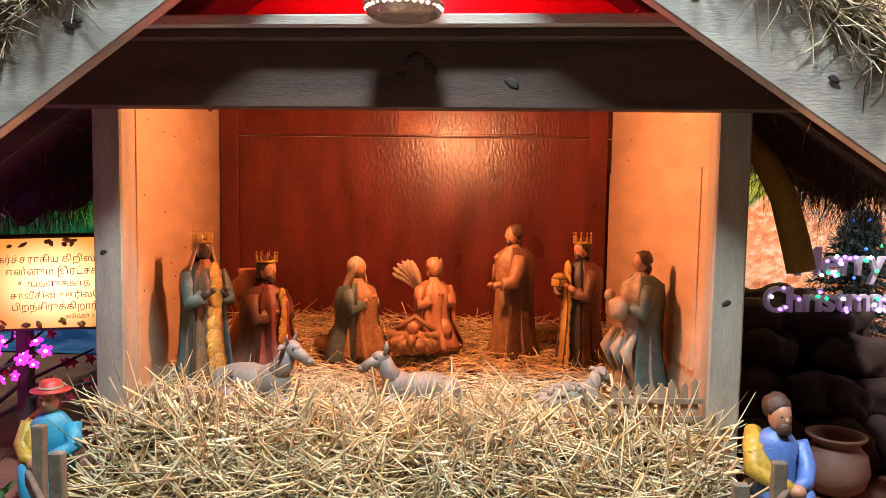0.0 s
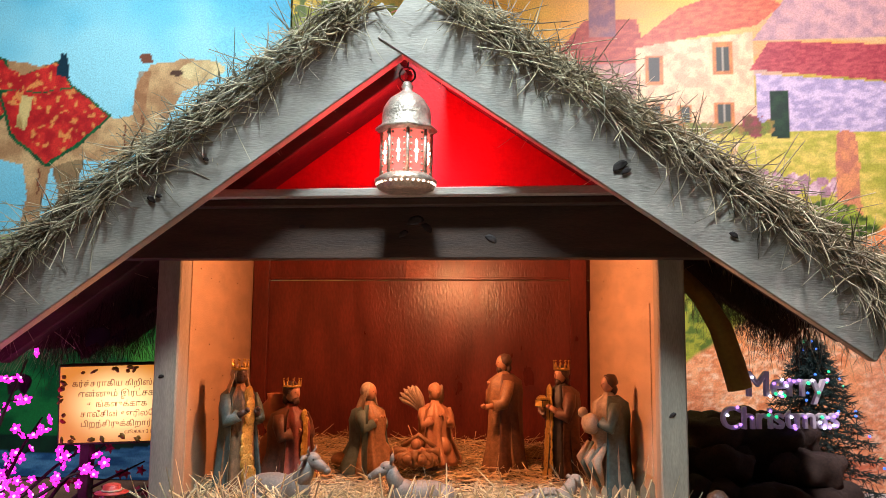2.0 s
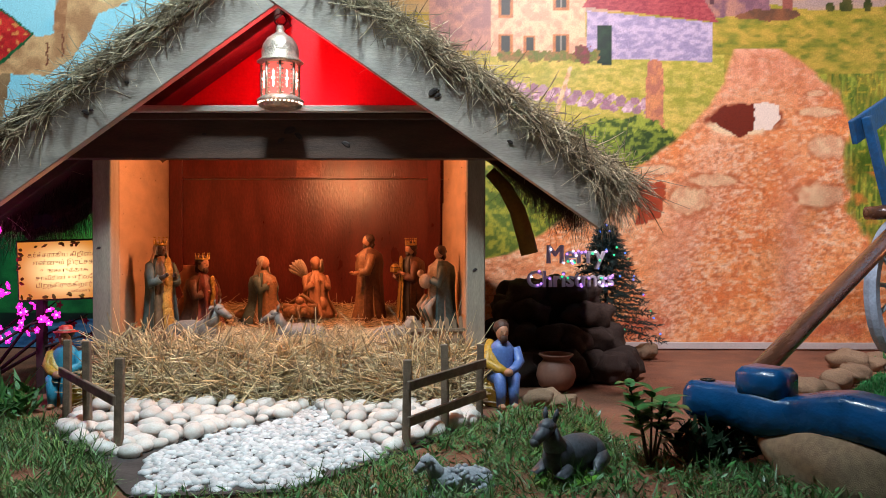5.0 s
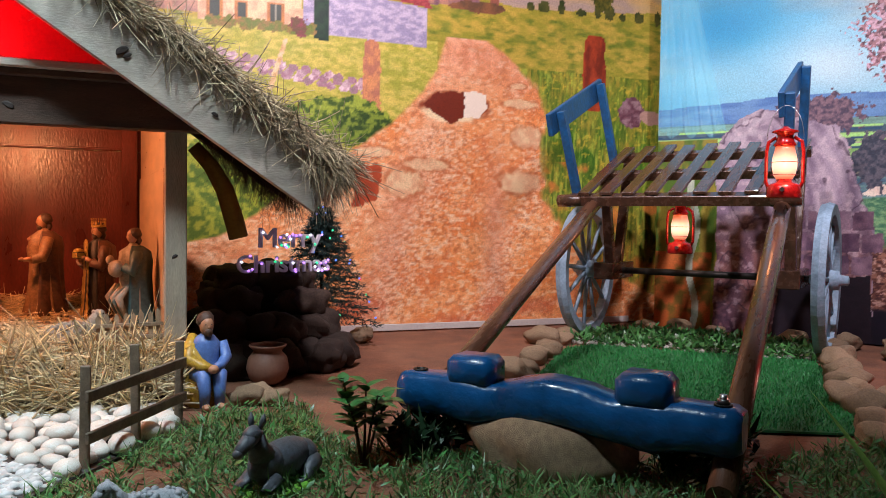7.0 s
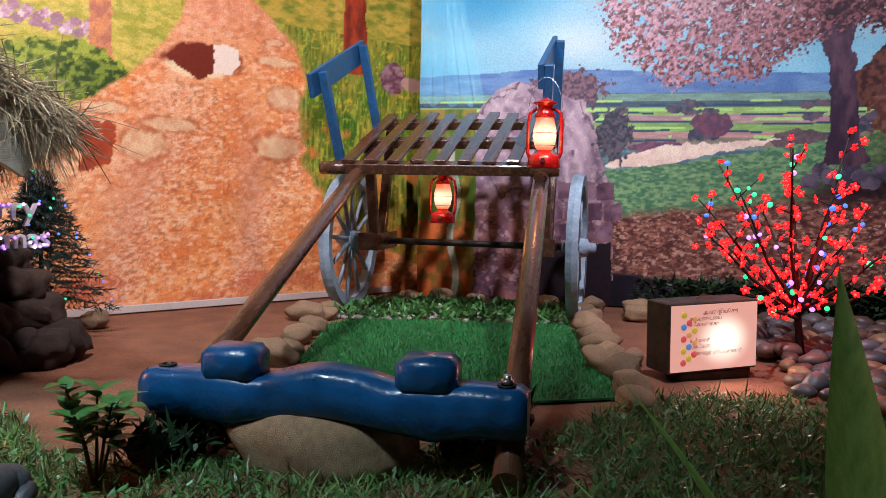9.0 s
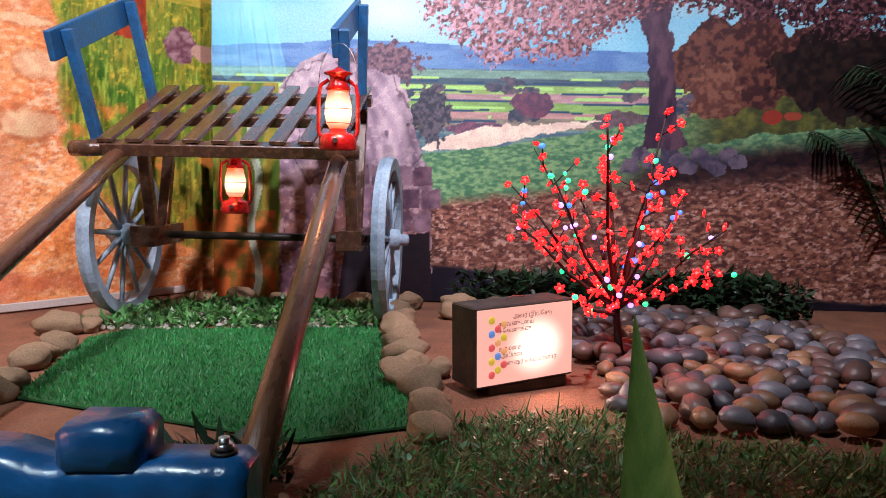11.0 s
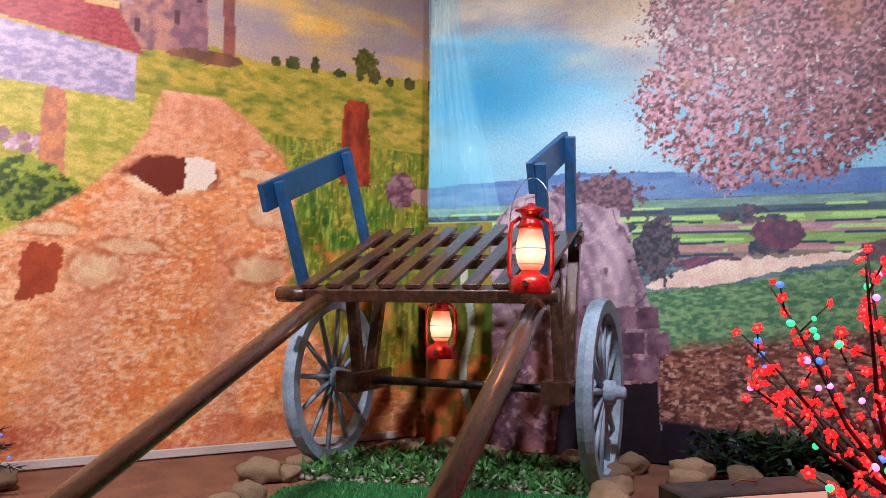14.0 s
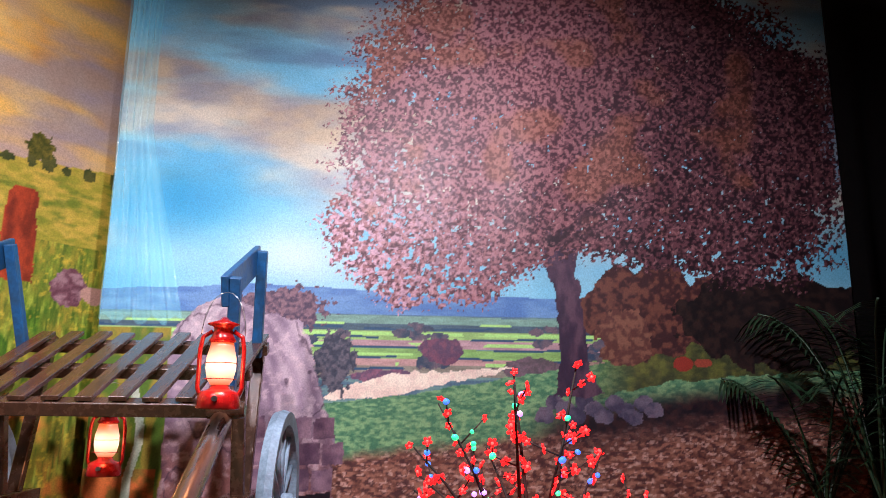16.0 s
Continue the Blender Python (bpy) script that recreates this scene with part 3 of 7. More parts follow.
    right = np.interp(z, [0, 0.35, 0.70, 0.95, 1.12, 1.33, 1.45, 1.52], [3.6, 2.75, 2.48, 2.48, 2.48, 2.37, 2.22, 2.10])
    e = 0.05 * (fbm(x * 14, z * 14, 4, 8) - 0.5)
    lane = np.clip((x - left - e) / 0.03, 0, 1) * np.clip((right - x - e) / 0.03, 0, 1) * (z < 1.525)
    c.lay(lane, (0.97, 0.66, 0.42), (0.92, 0.54, 0.29), scale=5, stretch=1.5, seed=14, octaves=6, sharp=1.6)
    pale = np.clip((fbm(x * 2.4, z * 3.2, 3, 15) - 0.42) * 3, 0, 1) * np.clip((2.25 - x) / 0.5, 0.15, 1)
    c.lay(lane * pale * 0.7, (0.98, 0.80, 0.64), (0.96, 0.70, 0.52), scale=18, octaves=5, sharp=2)
    c.lay(lane * np.clip((fbm(x * 45, z * 70, 4, 23) - 0.53) * 7, 0, 1) * 0.5, (0.70, 0.36, 0.20))
    c.lay(lane * np.clip((fbm((x - 0.45 * z) * 13, (z + 0.2 * x) * 5, 4, 27) - 0.52) * 6, 0, 1) * 0.45, (0.86, 0.46, 0.27))
    c.lay(lane * np.clip((fbm(x * 40, z * 75, 4, 29) - 0.55) * 7, 0, 1) * 0.7, (0.99, 0.84, 0.68))
    rut = np.exp(-((x - (1.55 + 0.30 * (z - 0.4))) / 0.12) ** 2) + np.exp(-((x - (2.13 + 0.02 * z)) / 0.08) ** 2)
    c.lay(lane * np.clip(rut, 0, 1) * np.clip((1.2 - z) * 2, 0, 1) * 0.55, (0.90, 0.66, 0.56), (0.84, 0.56, 0.44), scale=30)
    c.lay(lane * np.clip((z - 1.1) * 3, 0, 1) * 0.6, (0.92, 0.68, 0.58), (0.80, 0.54, 0.42), scale=30)
    c.lay((z < 0.16) * np.clip((fbm(x * 4, z * 10, 4, 41) - 0.45) * 4, 0, 1) * 0.7, (0.78, 0.38, 0.26))
    # cart tracks with loose stones
    flow = x - 0.55 * (z - 0.3) * np.clip(1.6 - z, 0, 1)
    for k, (cx, wd) in enumerate(((1.02, 0.16), (1.62, 0.20), (2.16, 0.10))):
        band = lane * np.exp(-((flow - cx) / wd) ** 2) * (z < 1.05)
        c.lay(band * np.clip((fbm(x * 60, z * 110, 3, 71 + k) - 0.50) * 9, 0, 1) * 0.5, (0.99, 0.88, 0.76))
        c.lay(band * np.clip((fbm(x * 55, z * 100, 3, 75 + k) - 0.60) * 9, 0, 1) * 0.5, (0.66, 0.33, 0.20))
    # puddles
    for cx, cz, rx, rz in ((2.26, 1.30, 0.055, 0.018), (2.28, 1.205, 0.11, 0.027), (2.32, 1.03, 0.10, 0.062), (2.28, 0.78, 0.13, 0.07), (1.62, 0.76, 0.11, 0.08), (1.74, 0.86, 0.14, 0.035), (1.46, 0.91, 0.10, 0.03)):
        c.oval(cx, cz, rx * 1.18, rz * 1.22, (0.74, 0.42, 0.26), rag=0.35, freq=30, soft=0.35)
        c.oval(cx, cz, rx, rz, (0.93, 0.78, 0.60), (0.88, 0.66, 0.50), rag=0.3, freq=26, scale=30, soft=0.25)
    c.oval(1.905, 1.172, 0.205, 0.082, (0.56, 0.26, 0.15), rag=0.22, freq=24, soft=0.2)
    c.oval(1.88, 1.13, 0.17, 0.052, (0.97, 0.86, 0.68), rag=0.22, freq=24, soft=0.2)
    c.poly([(1.715, 1.165), (1.81, 1.115), (1.90, 1.08), (1.95, 1.11), (1.95, 1.25), (1.80, 1.235)], (0.46, 0.17, 0.10), wobble=0.03)
    c.poly([(1.95, 1.115), (1.95, 1.25), (2.07, 1.245), (2.085, 1.17), (2.03, 1.115)], (0.97, 0.90, 0.82), wobble=0.02)
    c.poly([(1.355, 0.64), (1.36, 0.82), (1.42, 0.855), (1.51, 0.84), (1.48, 0.66)], (0.70, 0.30, 0.17), (0.62, 0.25, 0.14), wobble=0.04)
    # verge by the lane with tall grass, boulder and gate post
    v = np.clip((x - right + 0.05 + 0.14 * (fbm(x * 9, z * 7, 3, 51) - 0.5)) / 0.05, 0, 1) * (z < 1.4) * (z > 0.12)
    c.lay(v, (0.62, 0.56, 0.20), (0.44, 0.50, 0.16), scale=40, stretch=0.5, seed=21, sharp=1.6)
    c.lay(v * np.exp(-((z - 0.98) / 0.20) ** 2) * np.clip((fbm(x * 8, z * 5, 3, 55) - 0.35) * 4, 0, 1), (0.20, 0.38, 0.10), (0.38, 0.54, 0.16), scale=60, stretch=0.3, sharp=2.2)
    c.lay(v * np.clip((0.7 - z) * 2, 0, 1) * 0.75, (0.80, 0.46, 0.22), (0.50, 0.42, 0.16), scale=22, stretch=0.6, sharp=2.2)
    c.lay(v * np.clip((fbm(x * 95, z * 12, 3, 57) - 0.5) * 5, 0, 1) * 0.6, (0.20, 0.34, 0.10))
    c.lay(v * np.clip((fbm(x * 85, z * 14, 3, 59) - 0.56) * 6, 0, 1) * 0.6, (0.74, 0.78, 0.30))
    c.lay(v * np.clip((fbm(x * 60, z * 60, 2, 61) - 0.68) * 12, 0, 1) * 0.55, (0.90, 0.76, 0.26))
    c.lay(v * (z < 0.9) * np.clip((fbm(x * 9, z * 9, 3, 63) - 0.60) * 9, 0, 1) * 0.8, (0.88, 0.50, 0.24))
    c.poly([(2.655, 1.20), (2.665, 1.58), (2.70, 1.62), (2.80, 1.61), (2.815, 1.20)], (0.68, 0.26, 0.14), (0.46, 0.17, 0.10), wobble=0.02, scale=30, stretch=0.4)
    c.oval(2.99, 1.20, 0.08, 0.09, (0.40, 0.24, 0.28), (0.62, 0.48, 0.50), rag=0.3, scale=40)
    c.oval(3.12, 1.18, 0.08, 0.04, (0.72, 0.56, 0.50), rag=0.3)
    # tree at the far side
    c.oval(-0.75, 1.8, 0.42, 0.36, (0.40, 0.46, 0.16), (0.72, 0.70, 0.24), rag=0.5, freq=10, scale=30, sharp=2.4)
    return c


def olive_valley():
    """A spreading tree over a stony slope, with fields and a cloudy sky."""
    c = Canvas(0.0, 3.465, 0.0, 2.85, 0.0052)
    x, z = c.x, c.z
    c.lay(np.ones_like(x), (0.36, 0.66, 0.80), (0.55, 0.78, 0.86), scale=1.5, stretch=1.5, seed=2)
    cloud = fbm(x * 1.3 + 0.4 * z, z * 3.4, 5, 33)
    high = np.clip((z - 1.55) * 2.0, 0, 1)
    c.lay(np.clip((cloud - 0.38) * 4, 0, 1) * np.clip((z - 1.25) * 2.4, 0.2, 1), (0.78, 0.75, 0.68), (0.58, 0.62, 0.66), scale=4, stretch=2.5)
    c.lay(np.clip((fbm(x * 1.1 + 0.3 * z, z * 4.6, 5, 71) - 0.46) * 5, 0, 1) * high * 0.9, (0.72, 0.62, 0.50), (0.52, 0.50, 0.52), scale=5, stretch=2, sharp=1.2)
    c.lay(np.clip((fbm(x * 1.2, z * 5.5, 4, 73) - 0.56) * 7, 0, 1) * high * 0.8, (0.38, 0.50, 0.62))
    c.lay(np.exp(-((x - 0.36) / 0.30) ** 2 - ((z - 1.62) / 0.17) ** 2) * 0.9, (0.08, 0.55, 0.74))
    c.lay(np.exp(-((x - 0.86) / 0.30) ** 2 - ((z - 1.36) / 0.17) ** 2) * 0.85, (0.80, 0.88, 0.90))
    c.lay(np.exp(-((x - 0.25) / 0.25) ** 2 - ((z - 1.34) / 0.10) ** 2) * 0.6, (0.62, 0.82, 0.86))
    # plain and fields
    h = 1.185 + 0.035 * np.exp(-((x - 0.75) / 0.5) ** 2) + 0.012 * fbm(x * 5, x * 0, 3, 3)
    c.lay(z < h, (0.30, 0.46, 0.68), (0.40, 0.56, 0.74), scale=8, stretch=4)
    c.lay(z < 1.10, (0.30, 0.42, 0.50), (0.44, 0.58, 0.56), scale=10, stretch=7)
    bands = ((1.075, 0.020, (0.50, 0.66, 0.60)), (1.04, 0.016, (0.30, 0.40, 0.46)), (1.005, 0.022, (0.62, 0.78, 0.46)), (0.965, 0.02, (0.74, 0.60, 0.62)), (0.925, 0.022, (0.56, 0.74, 0.42)), (0.885, 0.016, (0.78, 0.62, 0.60)), (0.85, 0.025, (0.58, 0.56, 0.50)))
    for k, (bz, bh, col) in enumerate(bands):
        c.lay((np.abs(z - bz - 0.01 * (fbm(x * 2, x * 0, 2, k) - 0.5)) < bh), col, tuple(v * 0.86 for v in col), scale=12, stretch=6, seed=k)
    for k in range(5):
        fz = 0.86 + 0.045 * k
        c.lay((np.abs(z - fz - 0.006 * np.sin(x * 5 + k)) < 0.005) * (fbm(x * 7, z * 3, 2, 40 + k) > 0.42), (0.16, 0.30, 0.42))
        c.lay((np.abs(z - fz - 0.018) < 0.007) * (fbm(x * 3, z * 2, 2, 50 + k) > 0.5), (0.66, 0.86, 0.50))
    for k in range(46):
        tx, tz = 0.85 + 2.3 * random.random(), 0.84 + 0.22 * random.random()
        r = 0.016 + 0.03 * (1.08 - tz) * 3 * random.random()
        c.oval(tx, tz, r * 2.2, r, (0.20, 0.26, 0.34), (0.42, 0.36, 0.40), rag=0.5, freq=40, seed=k)
    c.oval(1.515, 0.945, 0.11, 0.062, (0.46, 0.28, 0.36), (0.34, 0.24, 0.34), rag=0.3, scale=60)
    c.oval(1.30, 0.82, 0.17, 0.035, (0.52, 0.34, 0.42), (0.36, 0.28, 0.38), rag=0.4, scale=60)
    c.oval(1.95, 0.86, 0.2, 0.05, (0.44, 0.36, 0.40), (0.34, 0.30, 0.32), rag=0.4, scale=60)
    c.poly([(0.98, 0.735), (1.08, 0.775), (1.30, 0.835), (1.84, 0.87), (1.74, 0.835), (1.50, 0.79), (1.30, 0.735), (1.05, 0.715)], (0.94, 0.88, 0.80), (0.88, 0.78, 0.72), wobble=0.03)
    # grass slope, leaf litter
    slope = np.interp(x, [0.9, 1.15, 1.4, 1.9, 2.3, 2.9, 3.6], [0.68, 0.71, 0.74, 0.83, 0.90, 1.08, 1.16]) + 0.02 * fbm(x * 20, z * 20, 3, 6)
    c.lay(z < slope, (0.26, 0.46, 0.34), (0.50, 0.66, 0.46), scale=45, stretch=2.2, sharp=1.6, octaves=5)
    litter = np.interp(x, [0.9, 1.2, 1.7, 2.2, 2.6, 3.6], [0.50, 0.51, 0.57, 0.64, 0.72, 0.80]) + 0.05 * (fbm(x * 12, z * 12, 4, 16) - 0.5)
    a = np.clip((litter - z) / 0.05, 0, 1)
    c.lay(a, (0.42, 0.26, 0.22), (0.60, 0.41, 0.34), scale=30, stretch=2.6, sharp=2.6, octaves=5)
    c.lay(a * np.clip((fbm(x * 55, z * 95, 3, 83) - 0.52) * 8, 0, 1) * 0.75, (0.24, 0.13, 0.14))
    c.lay(a * np.clip((fbm(x * 50, z * 90, 3, 87) - 0.60) * 9, 0, 1) * 0.8, (0.82, 0.66, 0.60))
    c.lay(np.clip((x - 2.15) / 0.25, 0, 1) * (z < slope + 0.02) * (z > litter + 0.1) * 0.8, (0.36, 0.33, 0.13), (0.20, 0.18, 0.10), scale=26)
    # shade under the tree
    sh = np.clip((0.80 - np.abs(x - 2.65) / 1.0) * 3, 0, 1) * np.exp(-((z - 0.62 - 0.12 * (x - 2.1)) / 0.085) ** 2)
    c.lay(np.clip(sh * (0.6 + 0.9 * (fbm(x * 9, z * 20, 3, 91))), 0, 1), (0.10, 0.07, 0.10), (0.20, 0.12, 0.13), scale=40)
    # shadow band along the sheet's foot, put into the print as dark colour
    low = np.clip((0.19 - 0.07 * (x - 1.0) + 0.03 * (fbm(x * 7, z * 7, 3, 95) - 0.5) - z) / 0.02, 0, 1) * (x > 0.9)
    c.lay(low, (0.07, 0.06, 0.11), (0.11, 0.09, 0.15), scale=12)
    # bushes and stones by the trunk
    c.oval(2.50, 1.14, 0.36, 0.22, (0.22, 0.12, 0.13), (0.40, 0.24, 0.20), rag=0.35, freq=12, scale=40, sharp=2.4)
    c.oval(2.36, 1.02, 0.13, 0.13, (0.34, 0.20, 0.18), (0.48, 0.32, 0.26), rag=0.35, freq=16, scale=50, sharp=2.4)
    c.oval(3.10, 1.10, 0.5, 0.22, (0.09, 0.06, 0.07), (0.18, 0.12, 0.11), rag=0.35, freq=12, scale=40)
    for k in range(12):
        c.oval(1.98 + 0.045 * k, 0.66 + 0.03 * ((k * 5) % 3), 0.045, 0.035, (0.24, 0.22, 0.30), (0.40, 0.36, 0.42), rag=0.3, freq=30, seed=k)
    c.oval(2.62, 0.90, 0.045, 0.03, (0.55, 0.20, 0.16), rag=0.3)
    c.oval(2.72, 0.905, 0.04, 0.022, (0.58, 0.26, 0.20), rag=0.3)
    # trunk and crown
    c.poly([(2.03, 0.75), (2.06, 0.95), (2.045, 1.18), (1.97, 1.42), (1.84, 1.85), (1.90, 1.87), (2.06, 1.50), (2.14, 1.72), (2.20, 1.70), (2.14, 1.34), (2.17, 1.10), (2.18, 0.90), (2.25, 0.75)], (0.20, 0.14, 0.22), (0.34, 0.24, 0.30), wobble=0.04, scale=25, stretch=0.4)
    d = (np.abs((x - 2.28) / 1.22) ** 2.4 + np.abs((z - 1.98) / 0.90) ** 2.4) ** (1 / 2.4)
    d = np.minimum(d, np.hypot((x - 1.50) / 0.53, (z - 1.50) / 0.42))
    under = np.interp(x, [0.9, 1.0, 1.3, 1.75, 2.05, 2.4, 2.77, 3.2, 3.5], [1.52, 1.34, 1.13, 1.19, 1.38, 1.36, 1.28, 1.28, 1.44])
    d = np.maximum(d, 1 + (under - z) * 2.2)
    d = d + 0.22 * (fbm(x * 8, z * 8, 4, 101) - 0.5) + 0.30 * (fbm(x * 80, z * 80, 2, 103) - 0.5)
    crown = d < 1.0
    thin = 0.64 + 0.10 * np.clip((x - 1.1) / 0.9, 0, 1) + 0.10 * np.clip((z - 1.35) / 0.7, 0, 1) + 0.08 * (fbm(x * 5, z * 5, 2, 108) - 0.5)
    crown = crown & ~(fbm(x * 52, z * 52, 3, 107) > thin)
    c.lay(crown, (0.30, 0.16, 0.20), (0.60, 0.40, 0.42), scale=85, octaves=2, sharp=2.6)
    # crown darkened towards its right: the weaker light there put into the print
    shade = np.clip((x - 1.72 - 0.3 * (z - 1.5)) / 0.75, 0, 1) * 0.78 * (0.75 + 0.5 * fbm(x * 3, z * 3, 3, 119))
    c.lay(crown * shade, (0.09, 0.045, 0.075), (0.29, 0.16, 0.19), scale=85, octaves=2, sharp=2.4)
    pale = np.clip((1.95 - x) / 0.8, 0, 1) * np.clip((2.0 - z) / 0.5, 0, 1)
    c.lay(crown * pale * np.clip((fbm(x * 80, z * 80, 2, 109) - 0.47) * 8, 0, 1) * 0.85, (0.86, 0.70, 0.76))
    for k in range(9):
        ex, ez = 1.35 + 0.24 * k, 1.75 + 0.35 * ((k * 5) % 4) / 3
        t = np.clip(((x - 2.02) * (ex - 2.02) + (z - 1.45) * (ez - 1.45)) / ((ex - 2.02) ** 2 + (ez - 1.45) ** 2 + 1e-6), 0, 1)
        far = np.hypot(x - 2.02 - t * (ex - 2.02), z - 1.45 - t * (ez - 1.45) - 0.10 * t * (1 - t)) + 0.03 * (fbm(x * 9, z * 9, 2, 141) - 0.5)
        c.lay(crown * (far < 0.013 * (1.1 - t)) * 0.4, (0.16, 0.09, 0.13))
    c.lay(crown * np.clip((fbm(x * 85, z * 85, 2, 113) - 0.62) * 9, 0, 1) * 0.55, (0.66, 0.46, 0.46))
    c.lay(crown * np.clip((fbm(x * 5, z * 5, 3, 117) - 0.55) * 6, 0, 1) * (z > 1.5) * 0.35, (0.60, 0.36, 0.22))
    # boulder with worked face
    outline = [(0.27, 0.0), (0.28, 0.88), (0.33, 1.02), (0.42, 1.12), (0.52, 1.165), (0.64, 1.135), (0.78, 1.085), (0.87, 1.06), (0.93, 0.97), (0.965, 0.80), (1.0, 0.70), (1.045, 0.56), (1.05, 0.0)]
    c.oval(0.80, 1.12, 0.20, 0.10, (0.28, 0.22, 0.30), (0.50, 0.38, 0.42), rag=0.5, freq=40, scale=80)
    c.oval(1.04, 0.88, 0.085, 0.13, (0.20, 0.22, 0.28), (0.38, 0.36, 0.40), rag=0.5, freq=40, scale=80)
    c.poly(outline, (0.66, 0.58, 0.64), (0.48, 0.40, 0.48), wobble=0.04, scale=9, octaves=6, sharp=1.8)
    rock = inside(x, z, outline)
    c.lay(rock * (0.5 + 0.5 * np.sin(95 * np.hypot(x - 0.42, (z - 0.62) * 0.9) + 5 * fbm(x * 6, z * 6, 3, 133))) * np.clip((np.hypot(x - 0.42, z - 0.62) - 0.24) * 6, 0, 1) * (x > 0.42) * 0.40, (0.84, 0.76, 0.78))
    c.lay(rock * np.clip((z - 0.92) * 5, 0, 1) * np.clip((0.66 - x) * 5, 0, 1) * 0.7, (0.86, 0.82, 0.82), (0.60, 0.54, 0.58), scale=24, octaves=5, sharp=2.2)
    # lower rock browner and darker: the shade lying on it is in this colour
    c.lay(rock * np.clip((0.72 - z - 0.15 * fbm(x * 5, z * 5, 3, 135)) * 4, 0, 1) * 0.8, (0.36, 0.22, 0.26), (0.56, 0.36, 0.34), scale=16, sharp=2.0)
    crack = np.abs(fbm(x * 7 + z * 2, z * 6 - x * 2, 4, 131) - 0.5)
    c.lay(rock * np.clip(1 - crack * 30, 0, 1) * 0.7, (0.20, 0.13, 0.20))
    c.lay(rock * np.clip((fbm(x * 40, z * 46, 4, 137) - 0.56) * 8, 0, 1) * 0.5, (0.84, 0.74, 0.76))
    # squared blocks at the rock's foot
    for q in range(3):
        for k in range(4):
            bx, bz = 0.66 + 0.10 * k + 0.04 * (q % 2), 0.33 + 0.11 * q
            g = 0.04 * ((k * 3 + q * 5) % 4)
            c.poly([(bx, bz), (bx + 0.09, bz + 0.005), (bx + 0.088, bz + 0.095), (bx + 0.003, bz + 0.09)], (0.44 - g, 0.34 - g, 0.42 - g), (0.58 - g, 0.46 - g, 0.52 - g), wobble=0.015, scale=20)
    # deep shadow at the rock's foot, printed as a near-black patch
    c.lay(inside(x, z, [(0.60, 0.0), (0.64, 0.28), (1.04, 0.33), (1.06, 0.0)]) * 0.9, (0.07, 0.05, 0.09))
    # strip of meadow beside the rock
    c.lay((x < 0.30 + 0.03 * fbm(x * 9, z * 9, 2, 151)) * (z < 1.02), (0.56, 0.50, 0.18), (0.30, 0.42, 0.13), scale=30, stretch=0.4, sharp=2.2)
    c.lay((x < 0.30) * (z < 0.42), (0.74, 0.38, 0.18), (0.44, 0.34, 0.12), scale=20, sharp=2.4)
    c.lay((np.abs(x - 0.20 - 0.02 * np.sin(z * 14)) < 0.018) * (z < 0.85), (0.78, 0.80, 0.72), (0.60, 0.66, 0.58), scale=20)
    return c


